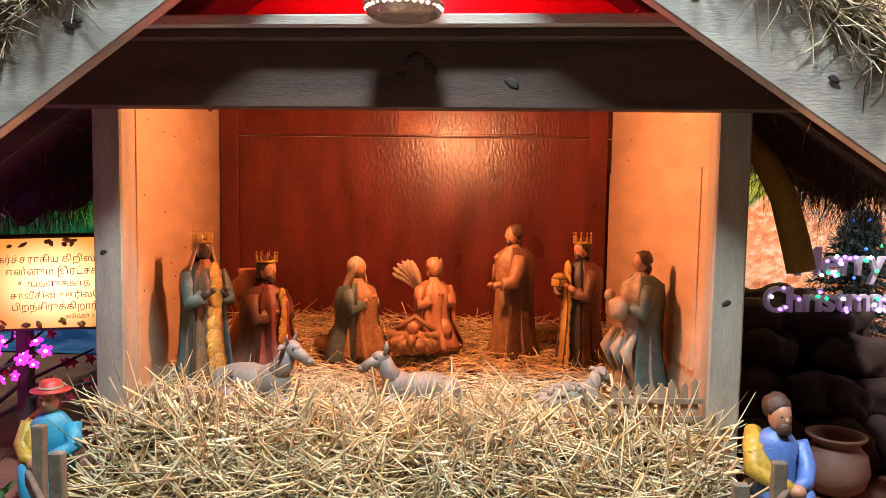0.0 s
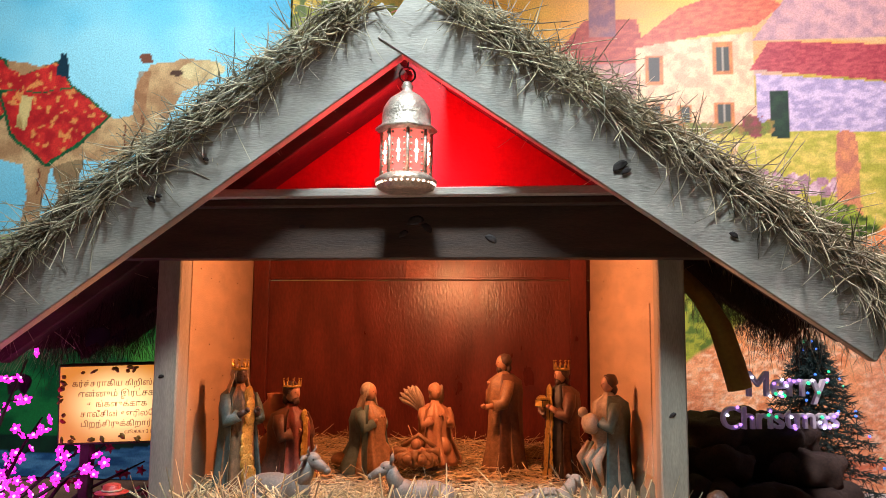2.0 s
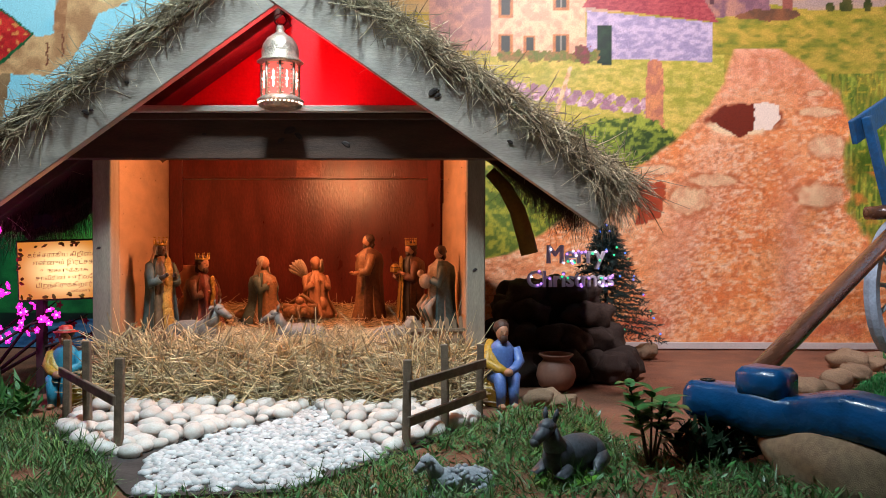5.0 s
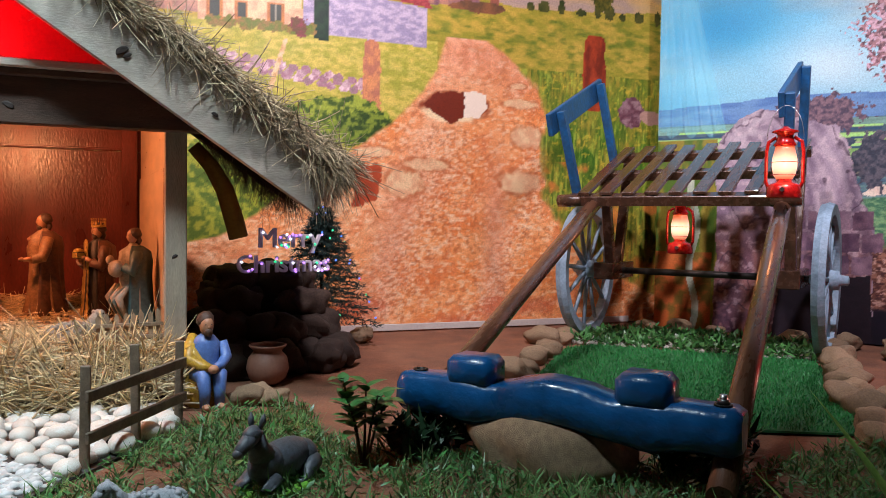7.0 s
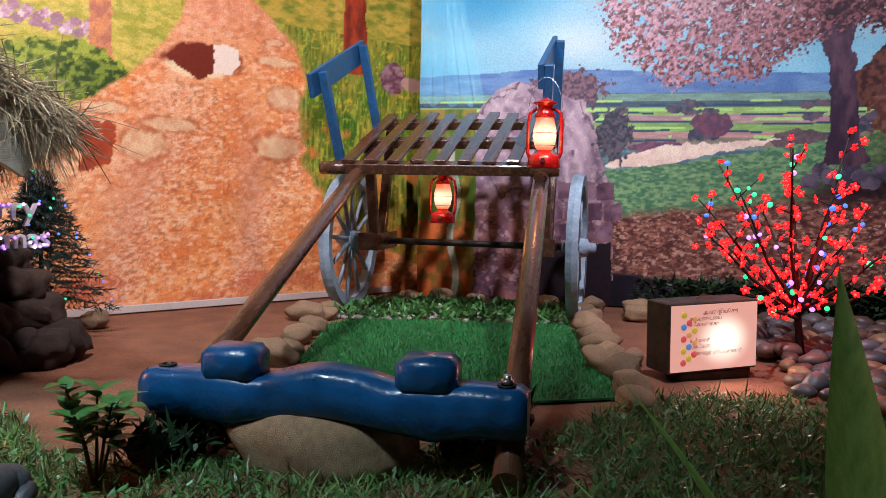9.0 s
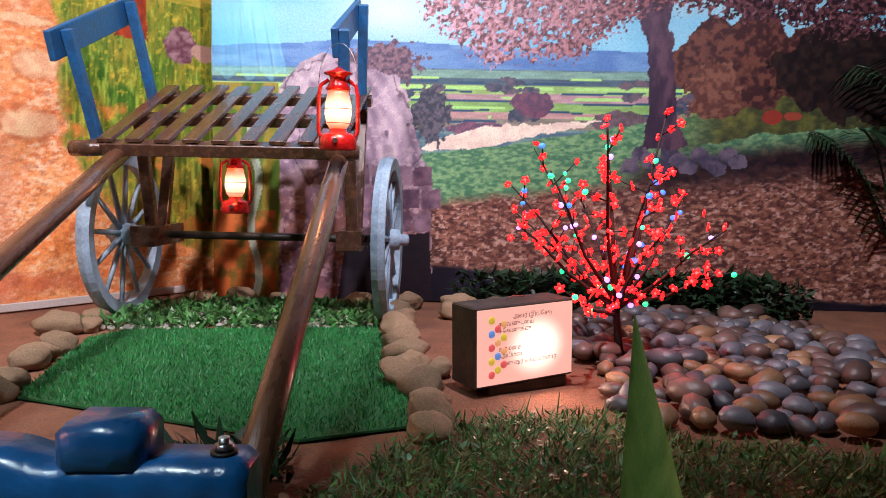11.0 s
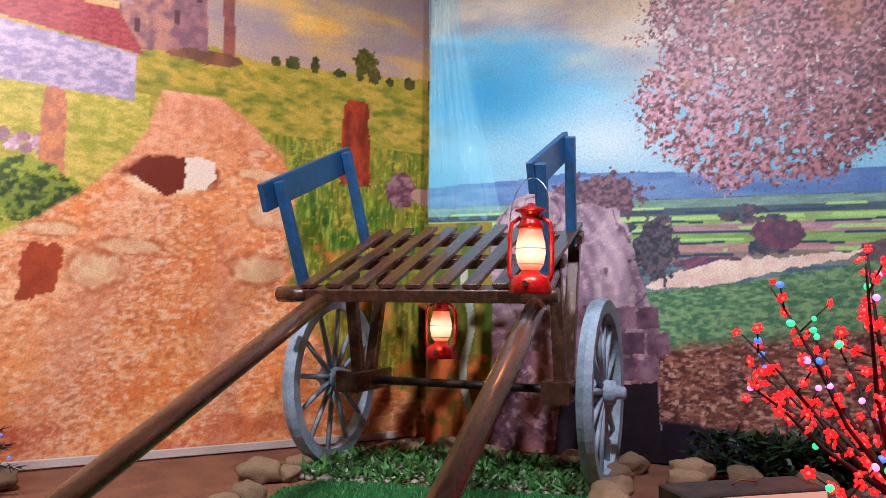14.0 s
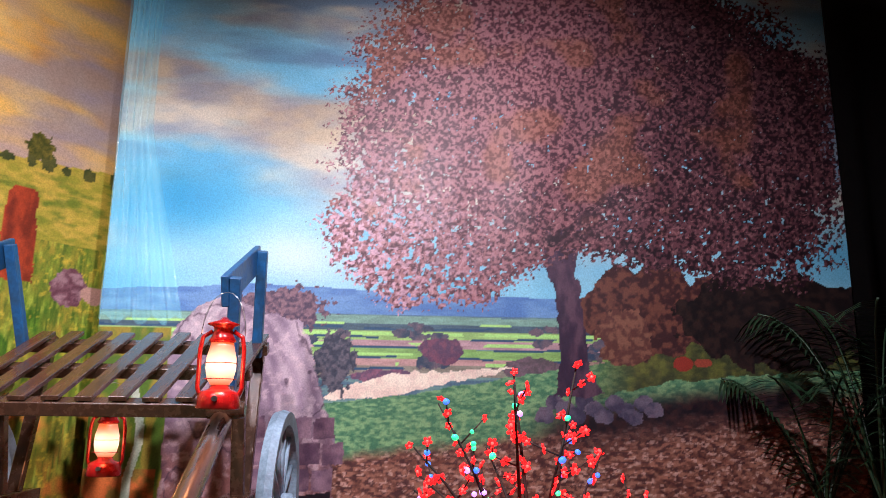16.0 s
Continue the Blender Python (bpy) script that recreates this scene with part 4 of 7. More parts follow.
def camel_sky():
    """A saddled camel under a blue sky, above green hills and a stream."""
    c = Canvas(-2.9, -0.9, 0.0, 2.85, 0.0075)
    x, z = c.x, c.z
    c.lay(np.ones_like(x), (0.36, 0.76, 0.90), (0.62, 0.88, 0.94), scale=1.6, stretch=1.2)
    c.lay(z < 1.06, (0.80, 0.80, 0.52), (0.68, 0.74, 0.48), scale=3)
    # diagonal sheen of the glossy vinyl, painted in as pale streaks
    c.lay(np.clip((fbm((x + 0.8 * z) * 2.6, (z - 0.8 * x) * 0.5, 3, 21) - 0.5) * 4, 0, 1) * 0.5, (0.86, 0.95, 0.98))
    hair, edge = (0.86, 0.70, 0.50), (0.70, 0.52, 0.36)
    # far legs, body, neck and head
    for lx, dark in ((-1.93, 0.72), (-2.62, 0.72), (-2.08, 1.0), (-2.52, 1.0)):
        c.poly([(lx - 0.09, 1.50), (lx - 0.02, 1.24), (lx - 0.06, 1.03), (lx + 0.03, 1.03), (lx + 0.06, 1.22), (lx + 0.11, 1.50)], tuple(v * dark for v in hair), tuple(v * dark for v in edge), wobble=0.02, scale=14)
    c.poly([(-2.72, 1.92), (-2.74, 1.60), (-2.56, 1.42), (-2.24, 1.40), (-2.02, 1.36), (-1.86, 1.40), (-1.74, 1.39), (-1.65, 1.39), (-1.52, 1.48), (-1.44, 1.60), (-1.38, 1.71), (-1.31, 1.73), (-1.24, 1.78), (-1.225, 1.80), (-1.28, 1.845), (-1.36, 1.85), (-1.46, 1.845), (-1.54, 1.835), (-1.59, 1.77), (-1.61, 1.70), (-1.62, 1.60), (-1.73, 1.585), (-1.90, 1.72), (-2.0, 1.84), (-2.3, 1.88), (-2.5, 1.95)], hair, edge, wobble=0.025, scale=14, octaves=5)
    c.poly([(-1.58, 1.84), (-1.60, 1.88), (-1.55, 1.89), (-1.53, 1.84)], (0.50, 0.30, 0.22), wobble=0.01)
    c.oval(-1.30, 1.80, 0.10, 0.045, (0.92, 0.82, 0.60), (0.80, 0.66, 0.46), rag=0.2, scale=20)
    c.oval(-1.42, 1.79, 0.03, 0.014, (0.32, 0.20, 0.14), rag=0.2)
    c.lay(inside(x, z, [(-1.62, 1.62), (-1.60, 1.80), (-1.54, 1.80), (-1.56, 1.60)]) * 0.6, (0.56, 0.34, 0.22), (0.74, 0.52, 0.36), scale=30)
    for k in range(5):
        c.poly([(-1.26 + 0.004 * k, 1.755), (-1.24, 1.748), (-1.24, 1.742), (-1.27, 1.748)], (0.36, 0.22, 0.16))
    for lx, top in ((-2.06, 1.36), (-1.66, 1.56), (-1.58, 1.60)):
        for k in range(4):
            c.poly([(lx + 0.012 * (k % 2), top - 0.03 * k), (lx + 0.012 * ((k + 1) % 2), top - 0.03 * (k + 1)), (lx + 0.012 * ((k + 1) % 2) + 0.01, top - 0.03 * (k + 1)), (lx + 0.012 * (k % 2) + 0.01, top - 0.03 * k)], (0.46, 0.24, 0.16))
    # red saddle cloths with green hems and flecks
    cloths = ([(-2.72, 1.96), (-2.62, 1.62), (-2.40, 1.50), (-2.22, 1.64), (-2.20, 1.74), (-2.26, 1.87), (-2.44, 1.95)], [(-2.26, 1.72), (-2.20, 1.53), (-2.02, 1.385), (-1.88, 1.47), (-1.735, 1.595), (-1.86, 1.70), (-1.98, 1.78), (-2.12, 1.76)], [(-2.30, 1.87), (-2.16, 1.80), (-2.0, 1.86), (-1.92, 1.74), (-2.06, 1.72), (-2.28, 1.74)])
    for cl in cloths:
        mx, mz = sum(p[0] for p in cl) / len(cl), sum(p[1] for p in cl) / len(cl)
        c.poly([(mx + (px - mx) * 1.07, mz + (pz - mz) * 1.09) for px, pz in cl], (0.06, 0.30, 0.18), (0.10, 0.40, 0.22), wobble=0.015, scale=40)
        c.poly(cl, (0.86, 0.20, 0.18), (0.70, 0.12, 0.14), wobble=0.012, scale=26)
        c.lay(inside(x, z, cl) * np.clip((fbm(x * 45, z * 45, 2, 27) - 0.64) * 12, 0, 1) * 0.8, (0.94, 0.66, 0.34))
    c.poly([(-2.16, 1.70), (-2.18, 1.56), (-2.13, 1.54), (-2.10, 1.70)], (0.88, 0.76, 0.50), (0.70, 0.56, 0.34), wobble=0.01, scale=40, stretch=0.2)
    c.poly([(-2.0, 1.80), (-1.98, 1.90), (-1.95, 1.90), (-1.93, 1.78)], (0.08, 0.20, 0.26), wobble=0.01)
    hill = 0.62 + 0.10 * np.sin(x * 2.6 + 1) + 0.05 * fbm(x * 5, z * 5, 3, 4)
    c.lay(z < hill + 0.1, (0.14, 0.44, 0.18), (0.30, 0.58, 0.22), scale=9, stretch=1.5, sharp=2)
    c.lay(z < hill - 0.12, (0.04, 0.30, 0.16), (0.10, 0.44, 0.22), scale=10, stretch=1.5, sharp=2)
    c.lay(z < 0.18, (0.03, 0.10, 0.10), (0.06, 0.20, 0.14), scale=12)
    c.lay((z < 0.13 + 0.03 * np.sin(x * 4)), (0.12, 0.30, 0.48), (0.30, 0.50, 0.66), scale=10, stretch=7, sharp=2)
    return c


VINYL = print_mat("printed_vinyl", "picture")
sunset_lane().sheet("backdrop_lane", lambda x, d, z: np.stack([x, 2.82 + d, z], -1), VINYL, "glossy printed backdrop of a sunset lane with cottage")
A2, D2, N2 = Vector((3.03, 2.62, 0)), Vector((0.611, -0.7915, 0)), Vector((0.7915, 0.611, 0))
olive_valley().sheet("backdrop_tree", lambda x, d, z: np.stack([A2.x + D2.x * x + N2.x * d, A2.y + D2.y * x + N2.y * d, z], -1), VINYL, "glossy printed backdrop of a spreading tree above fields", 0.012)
camel_sky().sheet("backdrop_camel", lambda x, d, z: np.stack([x, 2.80 + d, z], -1), VINYL, "glossy printed backdrop of a saddled camel on blue sky")
bm = bmesh.new()
beam(bm, (0.4, 2.795, 0.02), (2.98, 2.795, 0.02), 0.012, 0.035)
tagged(part("backdrop_hem", bm, PVC), "pale folded hem along the foot of the printed sheet", "hem", kind="structure")

# ---- ground and hall ----
n = 170
xs = np.concatenate([[-60, -25, -10], np.linspace(-4.5, 6.5, n), [12, 30, 60]])
ys = np.concatenate([[-60, -25, -10], np.linspace(-4.0, 4.5, n), [12, 30, 60]])
gx, gy = np.meshgrid(xs, ys)
gz = 0.010 * (fbm(gx * 2.0, gy * 2.0, 3, 2) - 0.5) + 0.006 * (fbm(gx * 14, gy * 14, 3, 5) - 0.5) - 0.004
i, j = np.meshgrid(np.arange(len(ys) - 1), np.arange(len(xs) - 1), indexing="ij")
a = (i * len(xs) + j).ravel()
tagged(raw_mesh("ground", np.stack([gx, gy, gz], -1).reshape(-1, 3), np.stack([a, a + 1, a + len(xs) + 1, a + len(xs)], -1), SOIL), "reddish bare soil floor of the display", "ground", kind="structure")
# added, unseen walls and ceiling; their dark plaster limits bounced light
for nm, size, place in (("wall_south", (14, 0.15, 3.4), (1, -4.6, 1.7)), ("wall_west", (0.15, 10, 3.4), (-4.2, 0, 1.7)), ("wall_east", (0.15, 10, 3.4), (7.2, 0, 1.7)), ("wall_north", (14, 0.15, 3.4), (1, 3.6, 1.7))):
    bm = bmesh.new()
    box(bm, *size, pose(*place), 0)
    tagged(part(nm, bm, PLASTER), "plain dim unseen wall, added to close off the hall", "wall", kind="structure")
bm = bmesh.new()
box(bm, 14, 10, 0.15, pose(1, -0.3, 3.45), 0)
tagged(part("ceiling", bm, PLASTER), "plain dim unseen ceiling, added to close off the hall", "ceiling", kind="structure")

# ---- stable ----
AX, AZ = -0.145, 1.297          # the gable boards' inner apex
LEFT_END, RIGHT_END = (-1.26, 0.505), (0.885, 0.585)
ROOF_Y0, ROOF_Y1 = 1.36, 2.30


def slope_dir(end):
    return (Vector((end[0], 0, end[1])) - Vector((AX, 0, AZ))).normalized()


hut = thing("stable", "wooden nativity stable with thatched gable roof, lit inside", "stable")
for x, nm in ((-0.790, "left"), (0.4985, "right")):
    bm = bmesh.new()
    beam(bm, (x, 1.583, -0.01), (x, 1.583, 0.905), 0.065, 0.065, (0, 1, 0), 0.004)
    part("post", bm, POSTWOOD, hut, "squared pine corner post")
bm = bmesh.new()
beam(bm, (-0.93, 1.53, 0.89), (0.64, 1.53, 0.89), 0.05, 0.135)
part("front_beam", bm, DARKBEAM, hut, "dark cross beam with knots")
bm = bmesh.new()
beam(bm, (-0.86, 1.51, 0.983), (0.56, 1.51, 0.983), 0.11, 0.022)
part("ledge", bm, PLANED, hut, "pale planed ledge board")
bm = bmesh.new()
beam(bm, (-0.86, 1.49, 0.962), (0.56, 1.49, 0.962), 0.03, 0.02)
part("ledge_batten", bm, DARKBEAM, hut)
for name, a, b in (("side_panel", (-0.757, 1.617), (-0.892, 2.44)), ("side_panel", (0.4705, 1.617), (0.378, 2.44))):
    bm = bmesh.new()
    s = -1 if a[0] < 0 else 1
    beam(bm, (a[0] + s * 0.006, a[1], 0.46), (b[0] + s * 0.006, b[1], 0.46), 0.012, 0.96, bevel=0.001)
    part(name, bm, PLY, hut, "orange-lit plywood side lining with nail heads")
    for k in range(22):
        bm = bmesh.new()
        t = random.random()
        z = 0.27 + 0.55 * random.random()
        p = (a[0] + (b[0] - a[0]) * t - s * 0.0006, a[1] + (b[1] - a[1]) * t, z)
        blob(bm, p, (0.0012, 0.0022, 0.0022), sub=1)
        part("nail_head", bm, DARKIRON, hut)
bm = bmesh.new()
beam(bm, (0.4655, 1.66, 0.50), (0.376, 2.43, 0.50), 0.006, 0.44, bevel=0.001)
part("patch_panel", bm, PLY, hut, "second plywood sheet over the lining")
bm = bmesh.new()
beam(bm, (-0.93, 2.452, 0.40), (0.42, 2.452, 0.40), 0.014, 0.86, bevel=0.001)
part("back_panel", bm, MAROON, hut, "glossy maroon painted back panel")
bm = bmesh.new()
beam(bm, (-0.93, 2.450, 0.952), (0.42, 2.450, 0.952), 0.014, 0.242, bevel=0.002)
part("back_panel", bm, MAROON, hut, "upper maroon strip above the joint")
for x, w in ((-0.857, 0.06), (0.335, 0.06)):
    bm = bmesh.new()
    beam(bm, (x, 2.437, 0.0), (x, 2.437, 1.0), w, 0.016, (0, 1, 0), 0.002)
    part("back_batten", bm, MAROON, hut)
bm = bmesh.new()
beam(bm, (-0.83, 2.434, 0.838), (0.31, 2.434, 0.838), 0.012, 0.007, bevel=0.001)
part("joint_strip", bm, MAROON, hut)
bm = bmesh.new()
box(bm, 0.11, 0.004, 0.12, pose(-0.245, 2.439, 0.895, 0, 2, 0), 0.001)
part("tape_patch", bm, mat("tape", (0.30, 0.10, 0.07), 0.25, var=0.3), hut, "shiny tape patch on the panel")
# red gable behind the lantern and the ceiling board over the room
bm = bmesh.new()
v = [bm.verts.new(p) for p in ((-1.10, 1.86, 0.97), (0.78, 1.86, 0.97), (AX, 1.86, 1.50))]
bm.faces.new(v)
r = bmesh.ops.extrude_face_region(bm, geom=bm.faces[:])
bmesh.ops.translate(bm, verts=[e for e in r["geom"] if isinstance(e, bmesh.types.BMVert)], vec=(0, 0.012, 0))
bmesh.ops.recalc_face_normals(bm, faces=bm.faces)
part("gable_panel", bm, REDPAINT, hut, "red painted panel inside the gable")
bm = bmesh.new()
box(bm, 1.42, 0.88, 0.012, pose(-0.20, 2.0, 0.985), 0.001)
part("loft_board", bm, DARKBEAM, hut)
# gable boards and roof slabs
for end, nm in ((LEFT_END, -1), (RIGHT_END, 1)):
    d = slope_dir(end)
    up = Vector((-d.z * nm, 0, d.x * nm))
    up = up if up.z > 0 else -up
    a = Vector((AX, ROOF_Y0 + (0.02 if nm > 0 else 0.024), AZ)) + up * 0.07 - d * (0.075 if nm > 0 else 0.035)
    b = Vector((end[0], ROOF_Y0 + (0.02 if nm > 0 else 0.024), end[1])) + up * 0.07
    bm = bmesh.new()
    beam(bm, a, b, 0.036, 0.14, up, 0.003)
    part("barge_board", bm, PLANED, hut, "pale pine barge board under the thatch")
    a2 = Vector((AX, (ROOF_Y0 + ROOF_Y1) / 2 + 0.04, AZ)) + up * 0.10
    b2 = Vector((end[0], (ROOF_Y0 + ROOF_Y1) / 2 + 0.04, end[1])) + up * 0.10
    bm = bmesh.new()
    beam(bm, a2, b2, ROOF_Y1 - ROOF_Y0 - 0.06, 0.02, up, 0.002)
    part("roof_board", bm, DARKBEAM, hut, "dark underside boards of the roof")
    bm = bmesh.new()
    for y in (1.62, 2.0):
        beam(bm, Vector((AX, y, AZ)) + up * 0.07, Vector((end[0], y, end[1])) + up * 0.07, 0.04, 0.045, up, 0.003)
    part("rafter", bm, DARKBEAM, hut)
    # thatch: a core and loose straw
    ln = (b2 - a2).length
    bm = bmesh.new()
    g = bmesh.ops.create_grid(bm, x_segments=60, y_segments=30, size=0.5)
    for vtx in g["verts"]:
        s, t = vtx.co.x + 0.5, vtx.co.y + 0.5
        e = min(s, 1 - s, t, 1 - t)
        h = 0.036 * min(1, e * 14) ** 0.6 + 0.022 * noise.noise(Vector((s * 9, t * 7, nm))) * min(1, e * 10)
        p = a2 - d * 0.03 + d * (ln + 0.03) * s + up * (0.03 + h)
        vtx.co = (p.x, ROOF_Y0 + 0.01 + (ROOF_Y1 - ROOF_Y0 + 0.02) * t, p.z)
    # core coloured dark to stand in for shade between the straws
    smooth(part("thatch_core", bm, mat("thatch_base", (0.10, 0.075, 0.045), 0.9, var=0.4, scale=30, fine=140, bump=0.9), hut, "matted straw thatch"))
    m = 6500
    s = np.random.rand(m)
    front = np.random.rand(m) < 0.72
    y = np.where(front, ROOF_Y0 - 0.012 + 0.10 * np.random.rand(m) ** 1.6, rnd(m, ROOF_Y0, ROOF_Y1))
    h = rnd(m, -0.012, 0.058)
    up_, d_ = np.array(up), np.array(d)
    base = np.array(a2)[None] + d_[None] * ((ln + 0.02) * s)[:, None] + up_[None] * (0.045 + h)[:, None]
    base[:, 1] = y
    way = d_[None] * rnd(m, -0.8, 1.3)[:, None] + np.random.randn(m, 3) * np.array([0.30, 0.40, 0.24])[None]
    way[:, 1] -= np.where(front, 0.08, 0)
    bend = np.random.randn(m, 3) * 0.35 + np.array([0, 0, -0.16])[None]
    strands("thatch_straw", base, way, rnd(m, 0.03, 0.11), bend, rnd(m, 0.0011, 0.0030), THATCH, hut, "loose dry straw ends")
    # tufts at the eave
    m = 900
    base = np.array(b2)[None] + up_[None] * rnd(m, -0.01, 0.08)[:, None] + d_[None] * rnd(m, -0.12, 0.0)[:, None]
    base[:, 1] = ROOF_Y0 - 0.02 + (ROOF_Y1 - ROOF_Y0) * np.random.rand(m) ** 2.4
    way = d_[None] * 0.6 + np.array([0, -0.15, -0.6])[None] + np.random.randn(m, 3) * 0.35
    strands("eave_straw", base, way, rnd(m, 0.04, 0.11), np.random.randn(m, 3) * 0.25 + np.array([0, 0, -0.3]), rnd(m, 0.0007, 0.0015), THATCH, hut)
    # darker straw hanging at the back eave
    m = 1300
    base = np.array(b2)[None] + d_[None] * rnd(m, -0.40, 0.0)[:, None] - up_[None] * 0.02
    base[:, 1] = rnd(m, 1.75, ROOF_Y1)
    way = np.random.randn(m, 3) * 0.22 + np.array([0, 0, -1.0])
    strands("hanging_straw", base, way, rnd(m, 0.04, 0.13), np.random.randn(m, 3) * 0.25, rnd(m, 0.0006, 0.0012), DARKTHATCH, hut, "dark fringe hanging below the eave")
# KNOTS: dark knots and nail stains on the boards
for x, y, z, r in ((-0.752, 1.3615, 0.954, 0.010), (-0.735, 1.3615, 0.962, 0.007), (0.356, 1.3575, 1.018, 0.014), (0.37, 1.3575, 1.006, 0.009), (-0.62, 1.3615, 1.05, 0.006), (0.60, 1.3575, 0.86, 0.008), (-0.13, 1.504, 0.918, 0.016), (-0.10, 1.504, 0.900, 0.012), (-0.16, 1.504, 0.885, 0.010), (0.06, 1.504, 0.872, 0.012), (-0.42, 1.504, 0.905, 0.006), (0.495, 1.5495, 0.447, 0.007), (-0.80, 1.5495, 0.52, 0.006)):
    bm = bmesh.new()
    blob(bm, (0, 0, 0), (r * 1.3, 0.0012, r * 0.7), (0, random.uniform(-40, 40), 0), 2, rough=0.4)
    k = part("knot", bm, mat("knot_dark", (0.05, 0.035, 0.03), 0.8, var=0.3, scale=60), hut)
    k.location = (x, y, z)
# straw bed
n1, n2 = 60, 46
u, w = np.meshgrid(np.linspace(0, 1, n1), np.linspace(0, 1, n2))
bx = -0.775 + 1.245 * u + (w - 0.3) * (-0.06)
prof_y = np.interp(w, [0, 0.12, 0.30, 0.42, 1.0], [1.44, 1.475, 1.53, 1.62, 2.43])
prof_z = np.interp(w, [0, 0.12, 0.30, 0.42, 1.0], [0.0, 0.06, 0.145, 0.168, 0.235])
bz = prof_z + 0.03 * (fbm(u * 9, w * 9, 3, 3) - 0.5) * (w > 0.05)
i, j = np.meshgrid(np.arange(n2 - 1), np.arange(n1 - 1), indexing="ij")
a = (i * n1 + j).ravel()
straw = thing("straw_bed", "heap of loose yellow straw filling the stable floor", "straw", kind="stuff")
raw_mesh("heap", np.stack([bx, prof_y + 0.02 * (fbm(u * 8, w * 6, 3, 8) - 0.5), bz], -1).reshape(-1, 3), np.stack([a, a + 1, a + n1 + 1, a + n1], -1), STRAWGAPS, straw)


def bed(m, lo, hi, lift):
    u, w = np.random.rand(m), rnd(m, lo, hi)
    x = -0.775 + 1.245 * u + (w - 0.3) * (-0.06)
    y = np.interp(w, [0, 0.12, 0.30, 0.42, 1.0], [1.44, 1.475, 1.53, 1.62, 2.43])
    z = np.interp(w, [0, 0.12, 0.30, 0.42, 1.0], [0.0, 0.06, 0.145, 0.168, 0.235]) + rnd(m, 0, lift)
    return np.stack([x, y, z], -1)


m = 6500
b0 = bed(m, 0.36, 0.98, 0.03)
w0 = np.random.randn(m, 3) * np.array([1, 1, 0.13])
ln0 = rnd(m, 0.05, 0.16)
b0 -= w0 / np.linalg.norm(w0, axis=1, keepdims=True) * ln0[:, None] / 2
b0[:, 0] = np.clip(b0[:, 0], -0.80, 0.44)
strands("loose_straw", b0, w0, ln0, np.random.randn(m, 3) * 0.16, rnd(m, 0.0009, 0.0022), STRAW, straw, sides=3)
m = 3300
b0 = bed(m, 0.0, 0.40, 0.0) + np.stack([np.zeros(m), rnd(m, -0.045, 0.01), rnd(m, 0, 0.02)], -1)
w0 = np.random.randn(m, 3) * np.array([1, 0.35, 0.62])
ln0 = rnd(m, 0.07, 0.25)
b0 -= w0 / np.linalg.norm(w0, axis=1, keepdims=True) * ln0[:, None] / 2
b0[:, 2] = np.maximum(b0[:, 2], 0.01)
strands("front_straw", b0, w0, ln0, np.random.randn(m, 3) * 0.22, rnd(m, 0.0014, 0.0040), STRAW, straw, sides=3)

# ---- cart ----
T = radians(22.9)
CX = Vector((0.599, -0.801, 0)).normalized()
CH = Vector((0.801, 0.599, 0)).normalized()
CY = CH * math.cos(T) + Vector((0, 0, math.sin(T)))
CZ = CX.cross(CY)
CO = Vector((2.449, 1.744, 0.682))
CART = Matrix((CX, CY, CZ)).transposed().to_4x4()
CART.translation = CO
cart = thing("bullock_cart", "small wooden bullock cart with blue side rails, tipped forward", "cart", CART)
bm = bmesh.new()
beam(bm, (-0.455, 0.0, -0.012), (0.45, 0.0, -0.012), 0.05, 0.045)
part("front_bar", bm, CARTWOOD, cart)
bm = bmesh.new()
beam(bm, (-0.43, 0.32, -0.014), (0.46, 0.32, -0.014), 0.05, 0.04)
part("middle_bar", bm, CARTWOOD, cart)
bm = bmesh.new()
beam(bm, (-0.42, 0.59, -0.014), (0.47, 0.59, -0.014), 0.05, 0.04)
part("rear_bar", bm, CARTWOOD, cart)
for k in range(9):
    bm = bmesh.new()
    x = -0.372 + 0.1 * k
    beam(bm, (x, -0.02, 0.021 + 0.002 * (k % 2)), (x + 0.004 * (k % 3), 0.635 + 0.008 * (k % 3), 0.021), 0.052, 0.016, bevel=0.002)
    part("deck_slat", bm, CARTWOOD, cart)
for x in (-0.44, 0.455):
    bm = bmesh.new()
    lathe(bm, [(0.012, -0.06), (0.028, -0.058), (0.03, 0.0), (0.026, 0.05), (0.02, 0.055)], 10, pose(x, -0.01, -0.012, 0, 90, 0))
    part("peg", bm, CARTWOOD, cart)
for sx in (-0.435, 0.435):
    rail = tagged(new("side_rail"), "blue painted side rail of two posts and a board")
    rail.parent = cart
    lean = -0.03 if sx < 0 else 0.025
    for y in ((0.06, 0.56) if sx < 0 else (0.10, 0.54)):
        bm = bmesh.new()
        beam(bm, (sx, y, -0.03), (sx + lean, y + 0.02, 0.375), 0.036, 0.034, (0, 1, 0))
        part("rail_post", bm, BLUEWORN, rail)
    bm = bmesh.new()
    y0, y1 = (0.0, 0.655) if sx < 0 else (0.09, 0.62)
    beam(bm, (sx + lean - 0.03, y0, 0.335), (sx + lean - 0.03, y1, 0.335), 0.022, 0.10)
    part("rail_board", bm, BLUEWORN, rail)
